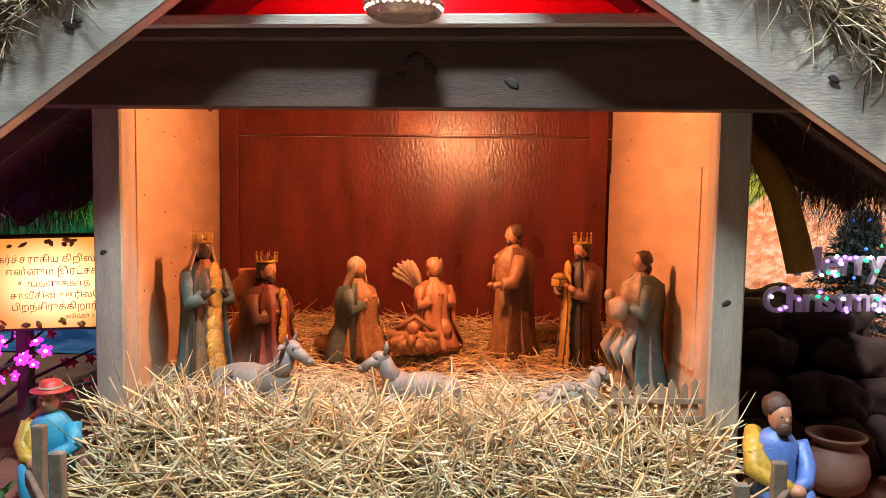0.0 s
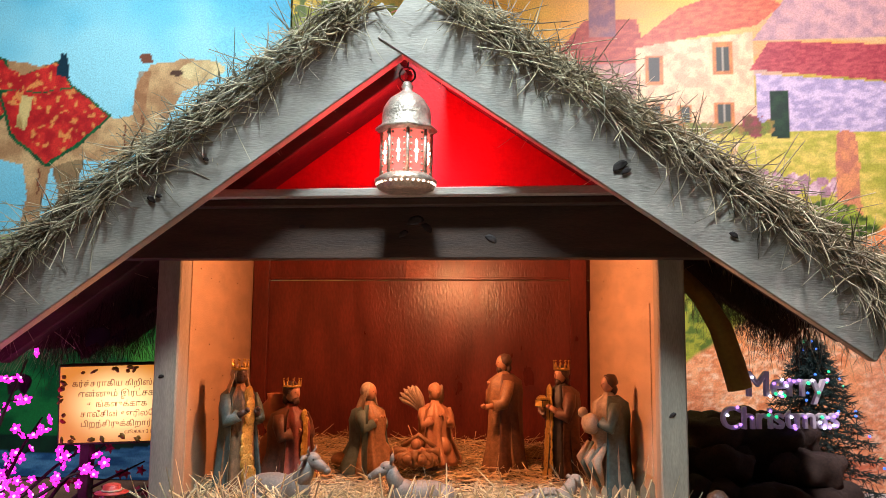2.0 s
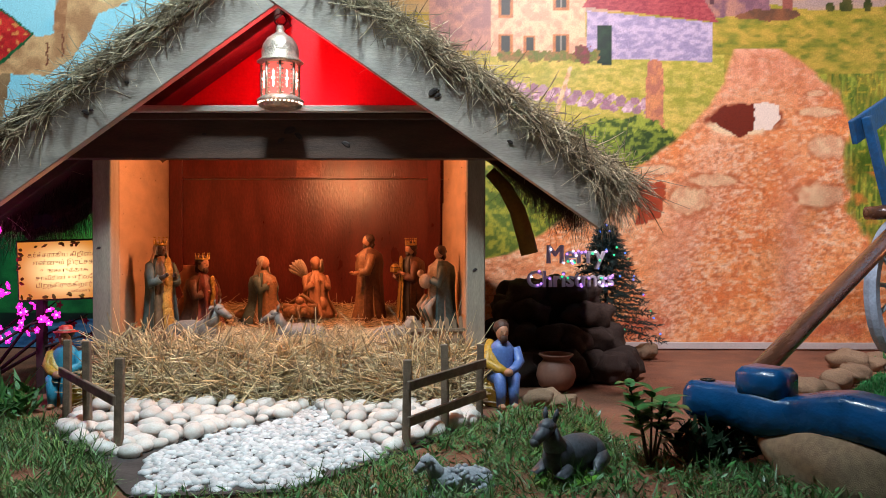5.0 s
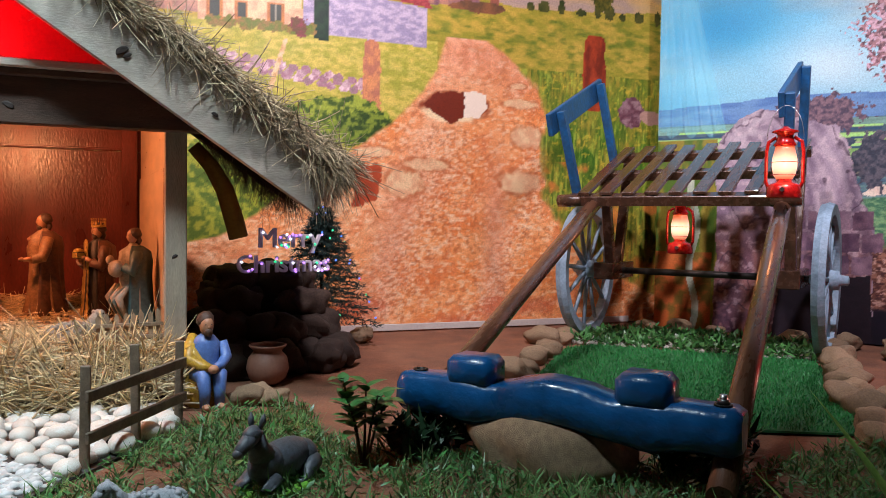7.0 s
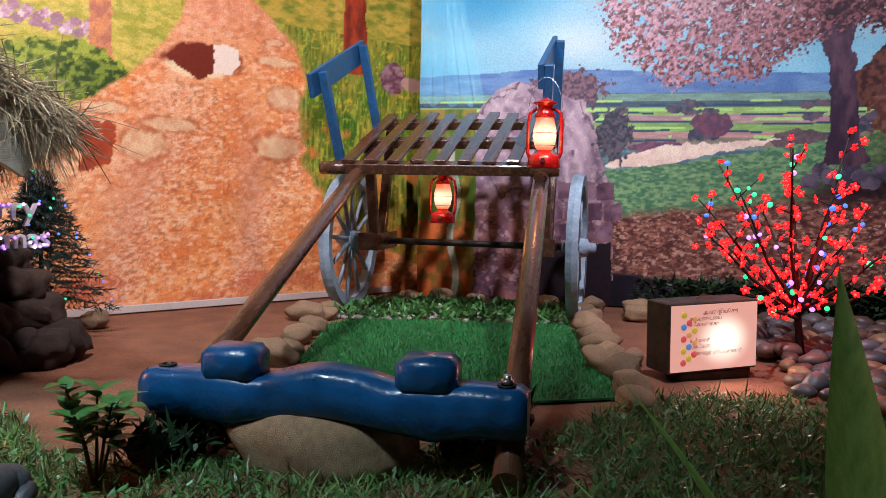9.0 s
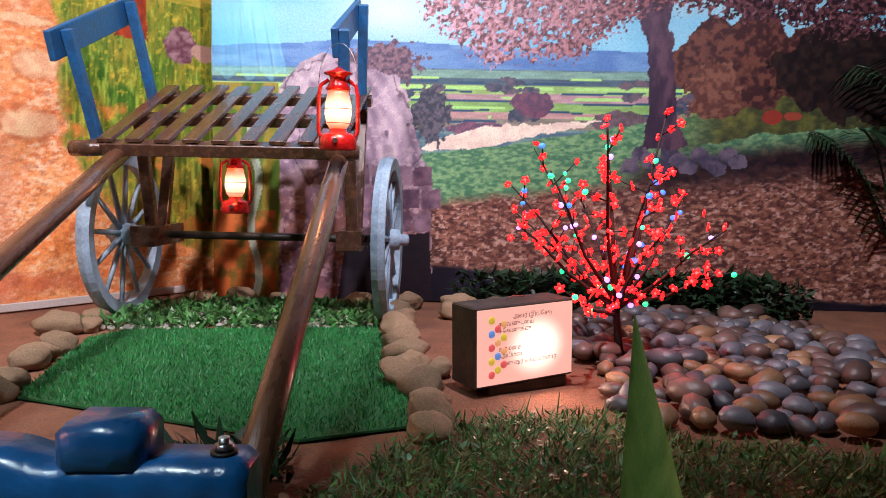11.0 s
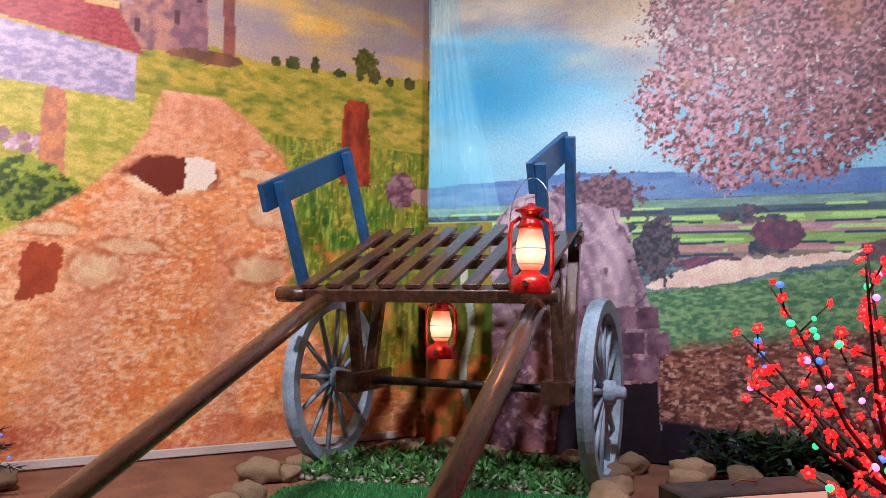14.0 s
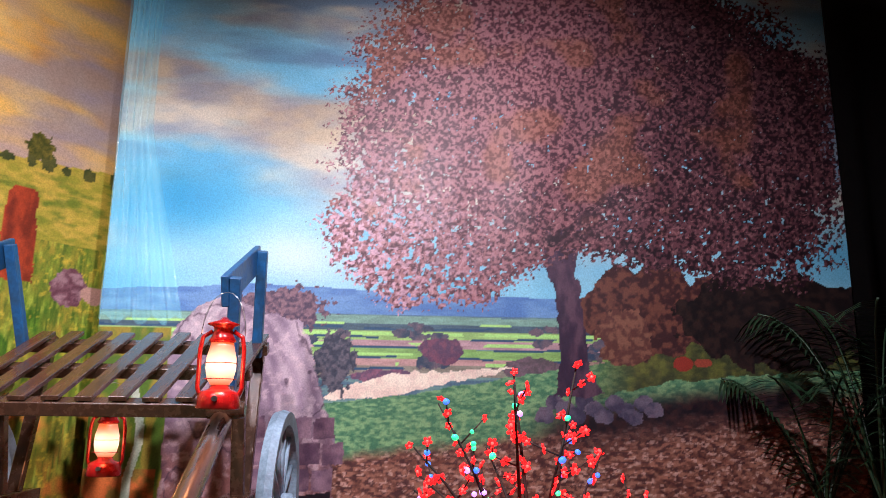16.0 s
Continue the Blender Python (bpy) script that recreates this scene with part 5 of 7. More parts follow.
# shafts run from the deck down to the yoke
for a, b, x in (((-0.37, 0.30, -0.055), (0.985, 0.815, 0.035), 0), ((0.41, 0.30, -0.055), (1.475, 0.275, 0.035), 1)):
    bl = CART.inverted() @ Vector(b)
    bm = bmesh.new()
    tube(bm, [a, tuple(Vector(a).lerp(bl, 0.3)), tuple(Vector(a).lerp(bl, 0.7)), bl], [0.031, 0.032, 0.030, 0.029], 10)
    part("shaft", bm, SHAFTWOOD, cart, "round varnished pole")
# legs from deck to axle, axle blocks, axle
WL, WR, HR = Vector((2.497, 2.461, 0.335)), Vector((3.156, 1.579, 0.335)), 0.335
inv = CART.inverted()
for w, s in ((WL, 1), (WR, -1)):
    c = w + CX * 0.14 * s
    for off in (-0.09, 0.13):
        bm = bmesh.new()
        top = c + CH * off * 1.6
        dz = (top - CO).dot(CH) * math.tan(T)
        beam(bm, inv @ (c + CH * off * 0.4), inv @ Vector((top.x, top.y, CO.z + dz - 0.02)), 0.045, 0.035)
        part("strut", bm, CARTWOOD, cart)
    bm = bmesh.new()
    beam(bm, inv @ (c - CH * 0.14), inv @ (c + CH * 0.16), 0.10, 0.08)
    part("axle_block", bm, CARTWOOD, cart)
bm = bmesh.new()
tube(bm, [inv @ (WL - CX * 0.06), inv @ (WR + CX * 0.06)], 0.016, 10)
part("axle", bm, DARKIRON, cart)


def wheel():
    hub = tagged(new("wheel"), "pale blue spoked wooden wheel")
    bm = bmesh.new()
    sec = [(0.285, -0.022), (0.283, 0.022), (0.33, 0.026), (0.338, 0.0), (0.33, -0.026)]
    rings = []
    for k in range(48):
        a = 2 * math.pi * k / 48
        wob = 1 + 0.006 * math.sin(3 * a)
        rings.append([bm.verts.new((r * wob * math.cos(a), h, r * wob * math.sin(a))) for r, h in sec])
    for k in range(48):
        for q in range(5):
            bm.faces.new((rings[k][q], rings[k][(q + 1) % 5], rings[(k + 1) % 48][(q + 1) % 5], rings[(k + 1) % 48][q]))
    bmesh.ops.recalc_face_normals(bm, faces=bm.faces)
    part("rim", bm, WHEELPAINT, hub)
    bm = bmesh.new()
    lathe(bm, [(0.012, -0.085), (0.022, -0.08), (0.024, -0.05), (0.042, -0.045), (0.046, 0.0), (0.042, 0.045), (0.024, 0.05), (0.02, 0.07)], 14, pose(0, 0, 0, 90, 0, 0))
    part("hub", bm, WHEELPAINT, hub)
    for k in range(12):
        a = 2 * math.pi * k / 12 + 0.1
        bm = bmesh.new()
        tube(bm, [(0.035 * math.cos(a), 0, 0.035 * math.sin(a)), (0.29 * math.cos(a), 0, 0.29 * math.sin(a))], [0.013, 0.009], 6)
        part("spoke", bm, WHEELPAINT, hub)
    return hub


wm = Matrix((-CH, CX, Vector((0, 0, 1)))).transposed().to_4x4()
first = wheel()
first.parent = cart
first.matrix_basis = inv @ Matrix.Translation(WL) @ wm
second = copy_thing(first, inv @ Matrix.Translation(WR) @ wm)
second.parent = cart

# yoke lying over the shaft ends
YL, YR = Vector((1.060, 0.895, 0.138)), Vector((1.535, 0.325, 0.150))
yd = (YR - YL).normalized()
yc = (YL + YR) / 2
YM = Matrix((yd, Vector((-yd.y, yd.x, 0)), Vector((0, 0, 1)))).transposed().to_4x4()
YM.translation = yc
yoke = thing("yoke", "glossy blue carved wooden yoke lying on a stone", "yoke", YM)
bm = bmesh.new()
half, rows_ = 0.402, []
for k in range(49):
    x = -half + 2 * half * k / 48
    s = x / half
    top = 0.052 + 0.020 * math.exp(-((s + 0.0) / 0.24) ** 2) - 0.008 * math.exp(-((abs(s) - 0.34) / 0.10) ** 2)
    low = -0.044 + 0.012 * math.exp(-(s / 0.25) ** 2) - 0.012 * math.exp(-((abs(s) - 0.52) / 0.15) ** 2)
    wd = 0.052 * (0.86 if k in (0, 48) else 1)
    if k in (0, 48):
        top, low = top * 0.8, low * 0.8
    r = 0.016
    ring = [(wd, low + r), (wd, top - r), (wd - r, top), (-wd + r, top), (-wd, top - r), (-wd, low + r), (-wd + r, low), (wd - r, low)]
    rows_.append([bm.verts.new((x + 0.004 * noise.noise(Vector((x * 20, y * 30, z * 30))), y + 0.005 * noise.noise(Vector((x * 12, 3, z * 9))), z + 0.004 * noise.noise(Vector((x * 16, y * 16, 7))))) for y, z in ring])
for r0, r1 in zip(rows_, rows_[1:]):
    for q in range(8):
        f = bm.faces.new((r0[q], r0[(q + 1) % 8], r1[(q + 1) % 8], r1[q]))
        f.smooth = True
bm.faces.new(rows_[0]), bm.faces.new(rows_[-1][::-1])
bmesh.ops.recalc_face_normals(bm, faces=bm.faces)
part("yoke_beam", bm, BLUE, yoke)
for x in (-0.205, 0.205):
    bm = bmesh.new()
    box(bm, 0.12, 0.10, 0.075, pose(x, 0, 0.068), 0.016)
    smooth(part("yoke_block", bm, BLUE, yoke, "raised rounded block"))
for x in (-0.36, 0.36):
    bm = bmesh.new()
    lathe(bm, [(0.019, 0.0), (0.019, 0.004), (0.012, 0.004), (0.012, -0.01)], 14, pose(x, 0, 0.052), cap=True)
    part("hole_ring", bm, DARKIRON, yoke)
bm = bmesh.new()
tube(bm, [(0.36, 0, 0.05), (0.36, 0, 0.075)], 0.008, 8)
lathe(bm, [(0.013, 0.056), (0.013, 0.066), (0.01, 0.066)], 6, pose(0.36, 0, 0.0))
part("bolt", bm, STEEL, yoke, "steel bolt and nut")


def hurricane(name, m, label):
    lan = thing(name, label, "lantern", m, "red hurricane lanterns")
    bm = bmesh.new()
    lathe(bm, [(0.058, 0.0), (0.062, 0.004), (0.060, 0.03), (0.056, 0.045), (0.048, 0.052), (0.030, 0.058), (0.026, 0.07)], 24)
    part("tank", bm, LANRED, lan)
    bm = bmesh.new()
    lathe(bm, [(0.034, 0.188), (0.040, 0.194), (0.032, 0.206), (0.026, 0.226), (0.030, 0.235), (0.046, 0.240), (0.046, 0.243), (0.02, 0.252), (0.008, 0.262)], 24)
    part("chimney_cap", bm, LANRED, lan)
    bm = bmesh.new()
    lathe(bm, [(0.026, 0.068), (0.037, 0.085), (0.043, 0.115), (0.042, 0.145), (0.034, 0.178), (0.032, 0.19)], 20)
    part("globe", bm, GLOBE, lan, "glowing warm glass globe")
    for s in (-1, 1):
        bm = bmesh.new()
        tube(bm, [(s * 0.05, 0, 0.03), (s * 0.062, 0, 0.06), (s * 0.062, 0, 0.17), (s * 0.056, 0, 0.205), (s * 0.03, 0, 0.222)], 0.0065, 8)
        part("side_tube", bm, LANRED, lan)
    for z in (0.085, 0.13):
        bm = bmesh.new()
        ring = [(0.047 * math.cos(a), 0.047 * math.sin(a), z) for a in np.linspace(0, 2 * math.pi, 25)]
        tube(bm, ring, 0.0012, 4)
        part("guard_wire", bm, LANRED, lan)
    bm = bmesh.new()
    tube(bm, [(0, -0.058, 0.03), (0, -0.072, 0.03)], [0.008, 0.008], 10)
    part("knob", bm, STEEL, lan)
    bm = bmesh.new()
    tube(bm, [(0.062 * math.cos(a), 0.02 * math.sin(a), 0.21 + 0.13 * math.sin(a)) for a in np.linspace(0, math.pi, 13)], 0.0012, 5)
    part("bail_wire", bm, STEEL, lan)
    return lan


hurricane("hurricane_lantern", pose(2.586, 1.262, 0.667, 0, 0, -50), "lit red hurricane lantern hung on the cart corner")
hurricane("hurricane_lantern", pose(2.824, 2.15, 0.425, 0, 0, -50), "lit red hurricane lantern hung below the cart deck")
lamp("POINT", "lantern_flame", (2.525, 1.195, 0.79), 0.8, (1.0, 0.35, 0.12), 0.03)
lamp("POINT", "lantern_flame_low", (2.75, 2.06, 0.54), 0.6, (1.0, 0.35, 0.12), 0.03)

# ---- gable lantern ----
lan = thing("ornate_lantern", "lit antique metal lantern with pierced panels and red glass", "lantern", pose(-0.138, 1.40, 0.985, 0, 0, 12) @ Matrix.Scale(1.13, 4))
bm = bmesh.new()
lathe(bm, [(0.045, -0.012), (0.058, -0.008), (0.066, 0.008), (0.066, 0.014), (0.052, 0.024)], 8)
part("base_tray", bm, SILVERFOIL, lan, "pierced base tray glowing at its rim")
for k in range(32):
    a = 2 * math.pi * k / 32
    bm = bmesh.new()
    blob(bm, (0.061 * math.cos(a), 0.061 * math.sin(a), 0.003), (0.0035, 0.0035, 0.003), sub=1)
    part("pierced_light", bm, WHITEGLASS, lan)
for k in range(8):
    a = 2 * math.pi * (k + 0.5) / 8
    b = 2 * math.pi * k / 8
    bm = bmesh.new()
    tube(bm, [(0.052 * math.cos(b), 0.052 * math.sin(b), 0.02), (0.052 * math.cos(b), 0.052 * math.sin(b), 0.115)], 0.004, 6)
    part("mullion", bm, SILVERFOIL, lan)
    r = 0.0465
    m = pose(r * math.cos(a), r * math.sin(a), 0.067, 90, 0, math.degrees(a) + 90)
    bm = bmesh.new()
    box(bm, 0.034, 0.094, 0.002, m, 0)
    part("glass_pane", bm, REDGLASS, lan, "glowing red glass pane")
    bm = bmesh.new()
    for s in (-1, 1):
        for q in range(7):
            blob(bm, m @ Vector((s * 0.0125, -0.040 + 0.0133 * q, 0.002)), (0.0034, 0.0034, 0.0034), sub=1)
    for q, (px, py, rx, ry) in enumerate(((0, 0, 0.008, 0.006), (0, 0.014, 0.0045, 0.012), (0, -0.014, 0.0045, 0.012))):
        blob(bm, m @ Vector((px, py, 0.002)), (rx * 0.8, rx * 0.8, ry), sub=1, mi=1)
    part("pierced_motif", bm, [SILVERFOIL, WHITEGLASS], lan, "stamped filigree around a lit medallion")
bm = bmesh.new()
lathe(bm, [(0.050, 0.112), (0.066, 0.118), (0.066, 0.123), (0.052, 0.134), (0.053, 0.15), (0.049, 0.17), (0.036, 0.19), (0.016, 0.203), (0.010, 0.209), (0.013, 0.216), (0.008, 0.226)], 8)
part("dome", bm, SILVERFOIL, lan)
bm = bmesh.new()
tube(bm, [(0.017 * math.cos(a), 0.003, 0.243 + 0.017 * math.sin(a)) for a in np.linspace(0, 2 * math.pi, 17)], 0.002, 6)
tube(bm, [(0, 0.002, 0.258), (0.006, 0, 0.29), (0.0, 0, 0.36)], 0.0018, 6)
part("hanging_hook", bm, DARKIRON, lan)
lamp("POINT", "ornate_lantern_bulb", (-0.138, 1.30, 1.02), 0.15, (1.0, 0.6, 0.45), 0.02)

# ---- statues ----


def spin(deg):
    return pose(0, 0, 0, 0, 0, deg)


def shell(bm, profile, a0, a1, steps, mi, squash=0.78, folds=0.20, thick=0.012):
    """An open cloak round the back, with folds."""
    rows_ = []
    for i, (r, z) in enumerate(profile):
        k = i / (len(profile) - 1)
        row = []
        for j in range(steps + 1):
            a = a0 + (a1 - a0) * j / steps
            q = r * (1 + folds * (1 - k) * math.sin(a * 6 + z * 5)) + (0.02 * (1 - k) if j in (0, steps) else 0)
            row.append(Vector((q * math.cos(a), q * squash * math.sin(a), z)))
        rows_.append(row)
    outer = [[bm.verts.new(p) for p in row] for row in rows_]
    inner = [[bm.verts.new((p.x * (1 - thick / max(0.03, math.hypot(p.x, p.y))), p.y * (1 - thick / max(0.03, math.hypot(p.x, p.y))), p.z)) for p in row] for row in rows_]
    for i in range(len(rows_) - 1):
        for j in range(steps):
            for g, flip in ((outer, False), (inner, True)):
                q = (g[i][j], g[i][j + 1], g[i + 1][j + 1], g[i + 1][j])
                f = bm.faces.new(q[::-1] if flip else q)
                f.smooth, f.material_index = True, mi
        for j in (0, steps):
            f = bm.faces.new((outer[i][j], outer[i + 1][j], inner[i + 1][j], inner[i][j]))
            f.material_index = mi
    return bm


def crown(bm, z, r, mi, tilt=0.0):
    for k in range(9):
        a = 2 * math.pi * k / 9
        p = Vector((r * math.cos(a), r * math.sin(a) * 0.95, z))
        tube(bm, [p, p * 1.12 + Vector((0, 0, 0.055 - 0.12 * z))], [0.012, 0.003], 5, mi)
        blob(bm, p * 1.13 + Vector((0, 0, 0.058 - 0.12 * z)), (0.007, 0.007, 0.007), sub=1, mi=mi)
    tube(bm, [(r * math.cos(a), r * 0.95 * math.sin(a), z) for a in np.linspace(0, 2 * math.pi, 19)], 0.012, 6, mi, cap=False)


def figure(name, label, place, height, turn, robe, cloak, skin=None, hair=None, headgear="", arms="pray", kneel=False, extra="", trim=None):
    """A draped statue, one metre high before it is scaled; it looks along +x."""
    bm = bmesh.new()
    mats = [robe, cloak, skin or SKIN, hair or HAIR, trim or GOLD, ROBEWHITE]
    ph = random.random() * 6
    if kneel:
        prof = [(0.30, 0.0), (0.31, 0.06), (0.26, 0.16), (0.20, 0.30), (0.19, 0.42), (0.20, 0.55), (0.17, 0.66), (0.07, 0.72), (0.05, 0.76)]
        hz, hr = 0.86, 0.085
        blob(bm, (-0.26, 0.0, 0.09), (0.24, 0.17, 0.10), sub=2, mi=0, rough=0.15)
        blob(bm, (0.10, 0.06, 0.22), (0.16, 0.09, 0.13), sub=2, mi=0, rough=0.15)
    else:
        prof = [(0.165, 0.0), (0.17, 0.03), (0.145, 0.18), (0.13, 0.36), (0.125, 0.52), (0.135, 0.66), (0.125, 0.76), (0.055, 0.815), (0.04, 0.84)]
        hz, hr = 0.905, 0.062
    lathe(bm, prof, 40, mi=0, shape=lambda a, k: (1 + 0.20 * (1 - 0.7 * k) * math.sin(9 * a + ph + 3 * k) + 0.06 * math.sin(17 * a + ph)) * (1 - 0.20 * abs(math.sin(a))))
    cp = [(r * 1.13 + 0.014, z) for r, z in prof[:-2]] + [(prof[-2][0] * 1.5, prof[-2][1])]
    shell(bm, cp, math.radians(62), math.radians(298), 30, 1)
    # sash or cloth down the front
    z0 = prof[-3][1]
    for k in range(9):
        z = z0 - (z0 - 0.10) * k / 8
        r = np.interp(z, [p[1] for p in prof], [p[0] for p in prof])
        if trim is GOLD:
            blob(bm, (r * 1.0, 0.01 * math.sin(k), z), (0.010, 0.040 + 0.004 * k, (z0 - 0.1) / 9), sub=2, mi=4, rough=0.1, freq=8)
    # arms
    sh = prof[-3][1] - 0.01
    sw = prof[-3][0] * 0.85
    ar = 0.052 if not kneel else 0.065
    hand = {"pray": ((0.17, 0.02, sh - 0.06), (0.17, -0.02, sh - 0.06)), "out": ((0.22, 0.13, sh - 0.20), (0.10, -0.03, sh - 0.02)), "hold": ((0.16, 0.05, sh - 0.10), (0.17, -0.05, sh - 0.10)), "chest": ((0.13, 0.06, sh - 0.05), (0.15, -0.05, sh - 0.13))}[arms]
    for s, h in zip((1, -1), hand):
        a, e = Vector((0.0, s * sw, sh)), Vector((0.06, s * (sw + 0.03), sh - 0.18))
        h = Vector(h)
        tube(bm, [a, (a + e) / 2 + Vector((0, s * 0.01, 0)), e, e.lerp(h, 0.6)], [ar, ar * 1.05, ar, ar * 0.9], 10, 1 if arms != "out" else 0)
        tube(bm, [e.lerp(h, 0.55), h], [0.026, 0.02], 8, 2)
        blob(bm, h + Vector((0.015, 0, 0.008)), (0.030, 0.015, 0.022), sub=1, mi=2)
    # head
    blob(bm, (0.012, 0, hz), (hr * 0.86, hr * 0.76, hr * 1.1), sub=3, mi=2)
    blob(bm, (0.012 + hr * 0.84, 0, hz - hr * 0.12), (hr * 0.16, hr * 0.13, hr * 0.24), sub=1, mi=2)
    for s in (-1, 1):
        blob(bm, (0.012 + hr * 0.72, s * hr * 0.30, hz + hr * 0.10), (hr * 0.1, hr * 0.13, hr * 0.07), sub=1, mi=3)
    if headgear == "veil":
        blob(bm, (-hr * 0.28, 0, hz + hr * 0.12), (hr * 1.02, hr * 1.02, hr * 1.15), sub=3, mi=5)
        shell(bm, [(hr * 1.7, hz - hr * 2.9), (hr * 1.45, hz - hr * 1.6), (hr * 1.12, hz - hr * 0.5), (hr * 1.0, hz + hr * 0.3)], math.radians(75), math.radians(285), 16, 5, 0.95)
    else:
        blob(bm, (-hr * 0.16, 0, hz + hr * 0.34), (hr * 0.98, hr * 0.96, hr * 0.98), sub=3, mi=3, rough=0.18, freq=5)
        blob(bm, (-hr * 0.62, 0, hz - hr * 0.7), (hr * 0.5, hr * 0.72, hr * 0.8), sub=2, mi=3, rough=0.25, freq=5)
    if "beard" in extra:
        blob(bm, (hr * 0.62, 0, hz - hr * 0.85), (hr * 0.42, hr * 0.48, hr * 0.58), sub=2, mi=3, rough=0.25, freq=6)
    if headgear == "crown" or "crown" in extra:
        crown(bm, hz + hr * 0.75, hr * 0.92, 4)
    if "casket" in extra:
        box(bm, 0.07, 0.10, 0.06, pose(0.20, 0, sh - 0.07), 0.006, 4)
        lathe(bm, [(0.05, 0.0), (0.04, 0.02), (0.015, 0.035)], 10, pose(0.20, 0, sh - 0.04), mi=4)
    if "lamb" in extra:
        blob(bm, (0.17, 0.02, sh - 0.15), (0.07, 0.10, 0.085), sub=2, mi=5, rough=0.2, freq=8)
        blob(bm, (0.20, -0.06, sh - 0.07), (0.04, 0.04, 0.045), sub=2, mi=5)
        for k in range(5):
            tube(bm, [(0.13 - 0.02 * k, -0.10 + 0.04 * k, sh - 0.30), (0.19, -0.12 + 0.07 * k, sh - 0.42 - 0.04 * (k % 2)), (0.12, -0.10 + 0.06 * k, sh - 0.62)], [0.018, 0.04, 0.012], 7, 1 if k % 2 else 5)
    if "wings" in extra:
        for s in (-1, 1):
            for k in range(9):
                an = math.radians(40 + 13 * k)
                base = Vector((-0.14, s * 0.07, 0.58))
                tip = base + Vector((-0.30 * abs(math.cos(an)) - 0.06, s * 0.16 * abs(math.cos(an)) + s * 0.10, 0.42 * math.sin(an) * (0.9 - 0.02 * k)))
                tube(bm, [base, base.lerp(tip, 0.5) + Vector((0, 0, 0.03)), base.lerp(tip, 0.85), tip], [0.02, 0.042, 0.035, 0.008], 6, 5)
    ob = part(name, bm, mats)
    ob.matrix_world = pose(*place, 0, 0, turn) @ Matrix.Diagonal((height, height, height, 1))
    return tagged(ob, label, "statue", "nativity statues")


figure("king_statue", "standing king statue in teal cloak with gilded tunic", (-0.668, 1.76, 0.175), 0.375, -35, ROBETAN, ROBETEAL, SKINDARK, None, "veil", "hold", extra="crown", trim=GOLD)
figure("king_statue", "kneeling bearded king statue in reddish robe with gold", (-0.553, 1.885, 0.185), 0.315, -28, ROBERED, ROBEBROWN, None, None, "crown", "chest", True, "beard", GOLD)
figure("king_statue", "standing king statue with fur cape holding a gold casket", (0.252, 1.99, 0.185), 0.365, 215, ROBEDARK, ROBEBROWN, None, None, "crown", "hold", extra="beard casket", trim=GOLD)
figure("mother_statue", "kneeling veiled mother statue with folded hands", (-0.332, 1.96, 0.22), 0.275, -25, ROBETAN, ROBETEAL, None, None, "veil", "pray", True)
figure("father_statue", "standing bearded father statue in brown robe", (0.075, 2.05, 0.215), 0.365, 205, ROBETAN, ROBEBROWN, None, None, "", "out", extra="beard")
figure("shepherd_statue", "standing shepherd statue carrying a lamb in a blue cloak", (0.372, 1.80, 0.19), 0.345, 200, ROBEWHITE, ROBETEAL, None, None, "", "hold", extra="lamb")
figure("angel_statue", "kneeling winged child angel statue in bare clay colour", (-0.138, 2.03, 0.235), 0.255, -60, SKIN, SKIN, SKIN, SKIN, "", "pray", True, "wings")

bm = bmesh.new()
for k in range(16):
    a = 2 * math.pi * k / 16
    blob(bm, (0.05 * math.cos(a), 0.04 * math.sin(a), 0.025 + 0.008 * (k % 2)), (0.022, 0.02, 0.02), sub=1, rough=0.2, seed=k)
for k in range(8):
    a = 2 * math.pi * k / 8
    tube(bm, [(0.02 * math.cos(a), 0.02 * math.sin(a), 0.05), (0.062 * math.cos(a), 0.05 * math.sin(a), 0.055 - 0.015 * (k % 2)), (0.066 * math.cos(a), 0.054 * math.sin(a), 0.02)], [0.012, 0.013, 0.005], 6)
blob(bm, (0, -0.012, 0.055), (0.03, 0.02, 0.016), sub=2, mi=1)
blob(bm, (0, -0.02, 0.075), (0.016, 0.015, 0.018), sub=2, mi=1)
tube(bm, [(-0.05, 0.03, 0.06), (0, 0.04, 0.095), (0.05, 0.03, 0.06)], 0.008, 6)
crib = part("manger_statue", bm, [ROBETAN, SKIN])
crib.matrix_world = pose(-0.178, 1.925, 0.235, 0, 0, 0)
tagged(crib, "straw manger figure with a bundled baby doll", "statue", "nativity statues")
bm = bmesh.new()
lathe(bm, [(0.03, 0), (0.045, 0.02), (0.05, 0.07), (0.04, 0.115), (0.022, 0.135), (0.03, 0.15), (0.042, 0.18), (0.04, 0.215), (0.022, 0.235), (0.026, 0.25)], 20)
v = part("clay_jar", bm, mat("orange_clay", (0.50, 0.19, 0.09), 0.5, var=0.15, scale=14))
v.matrix_world = pose(-0.615, 1.92, 0.20)
tagged(v, "tall waisted orange clay jar in the straw", "jar")


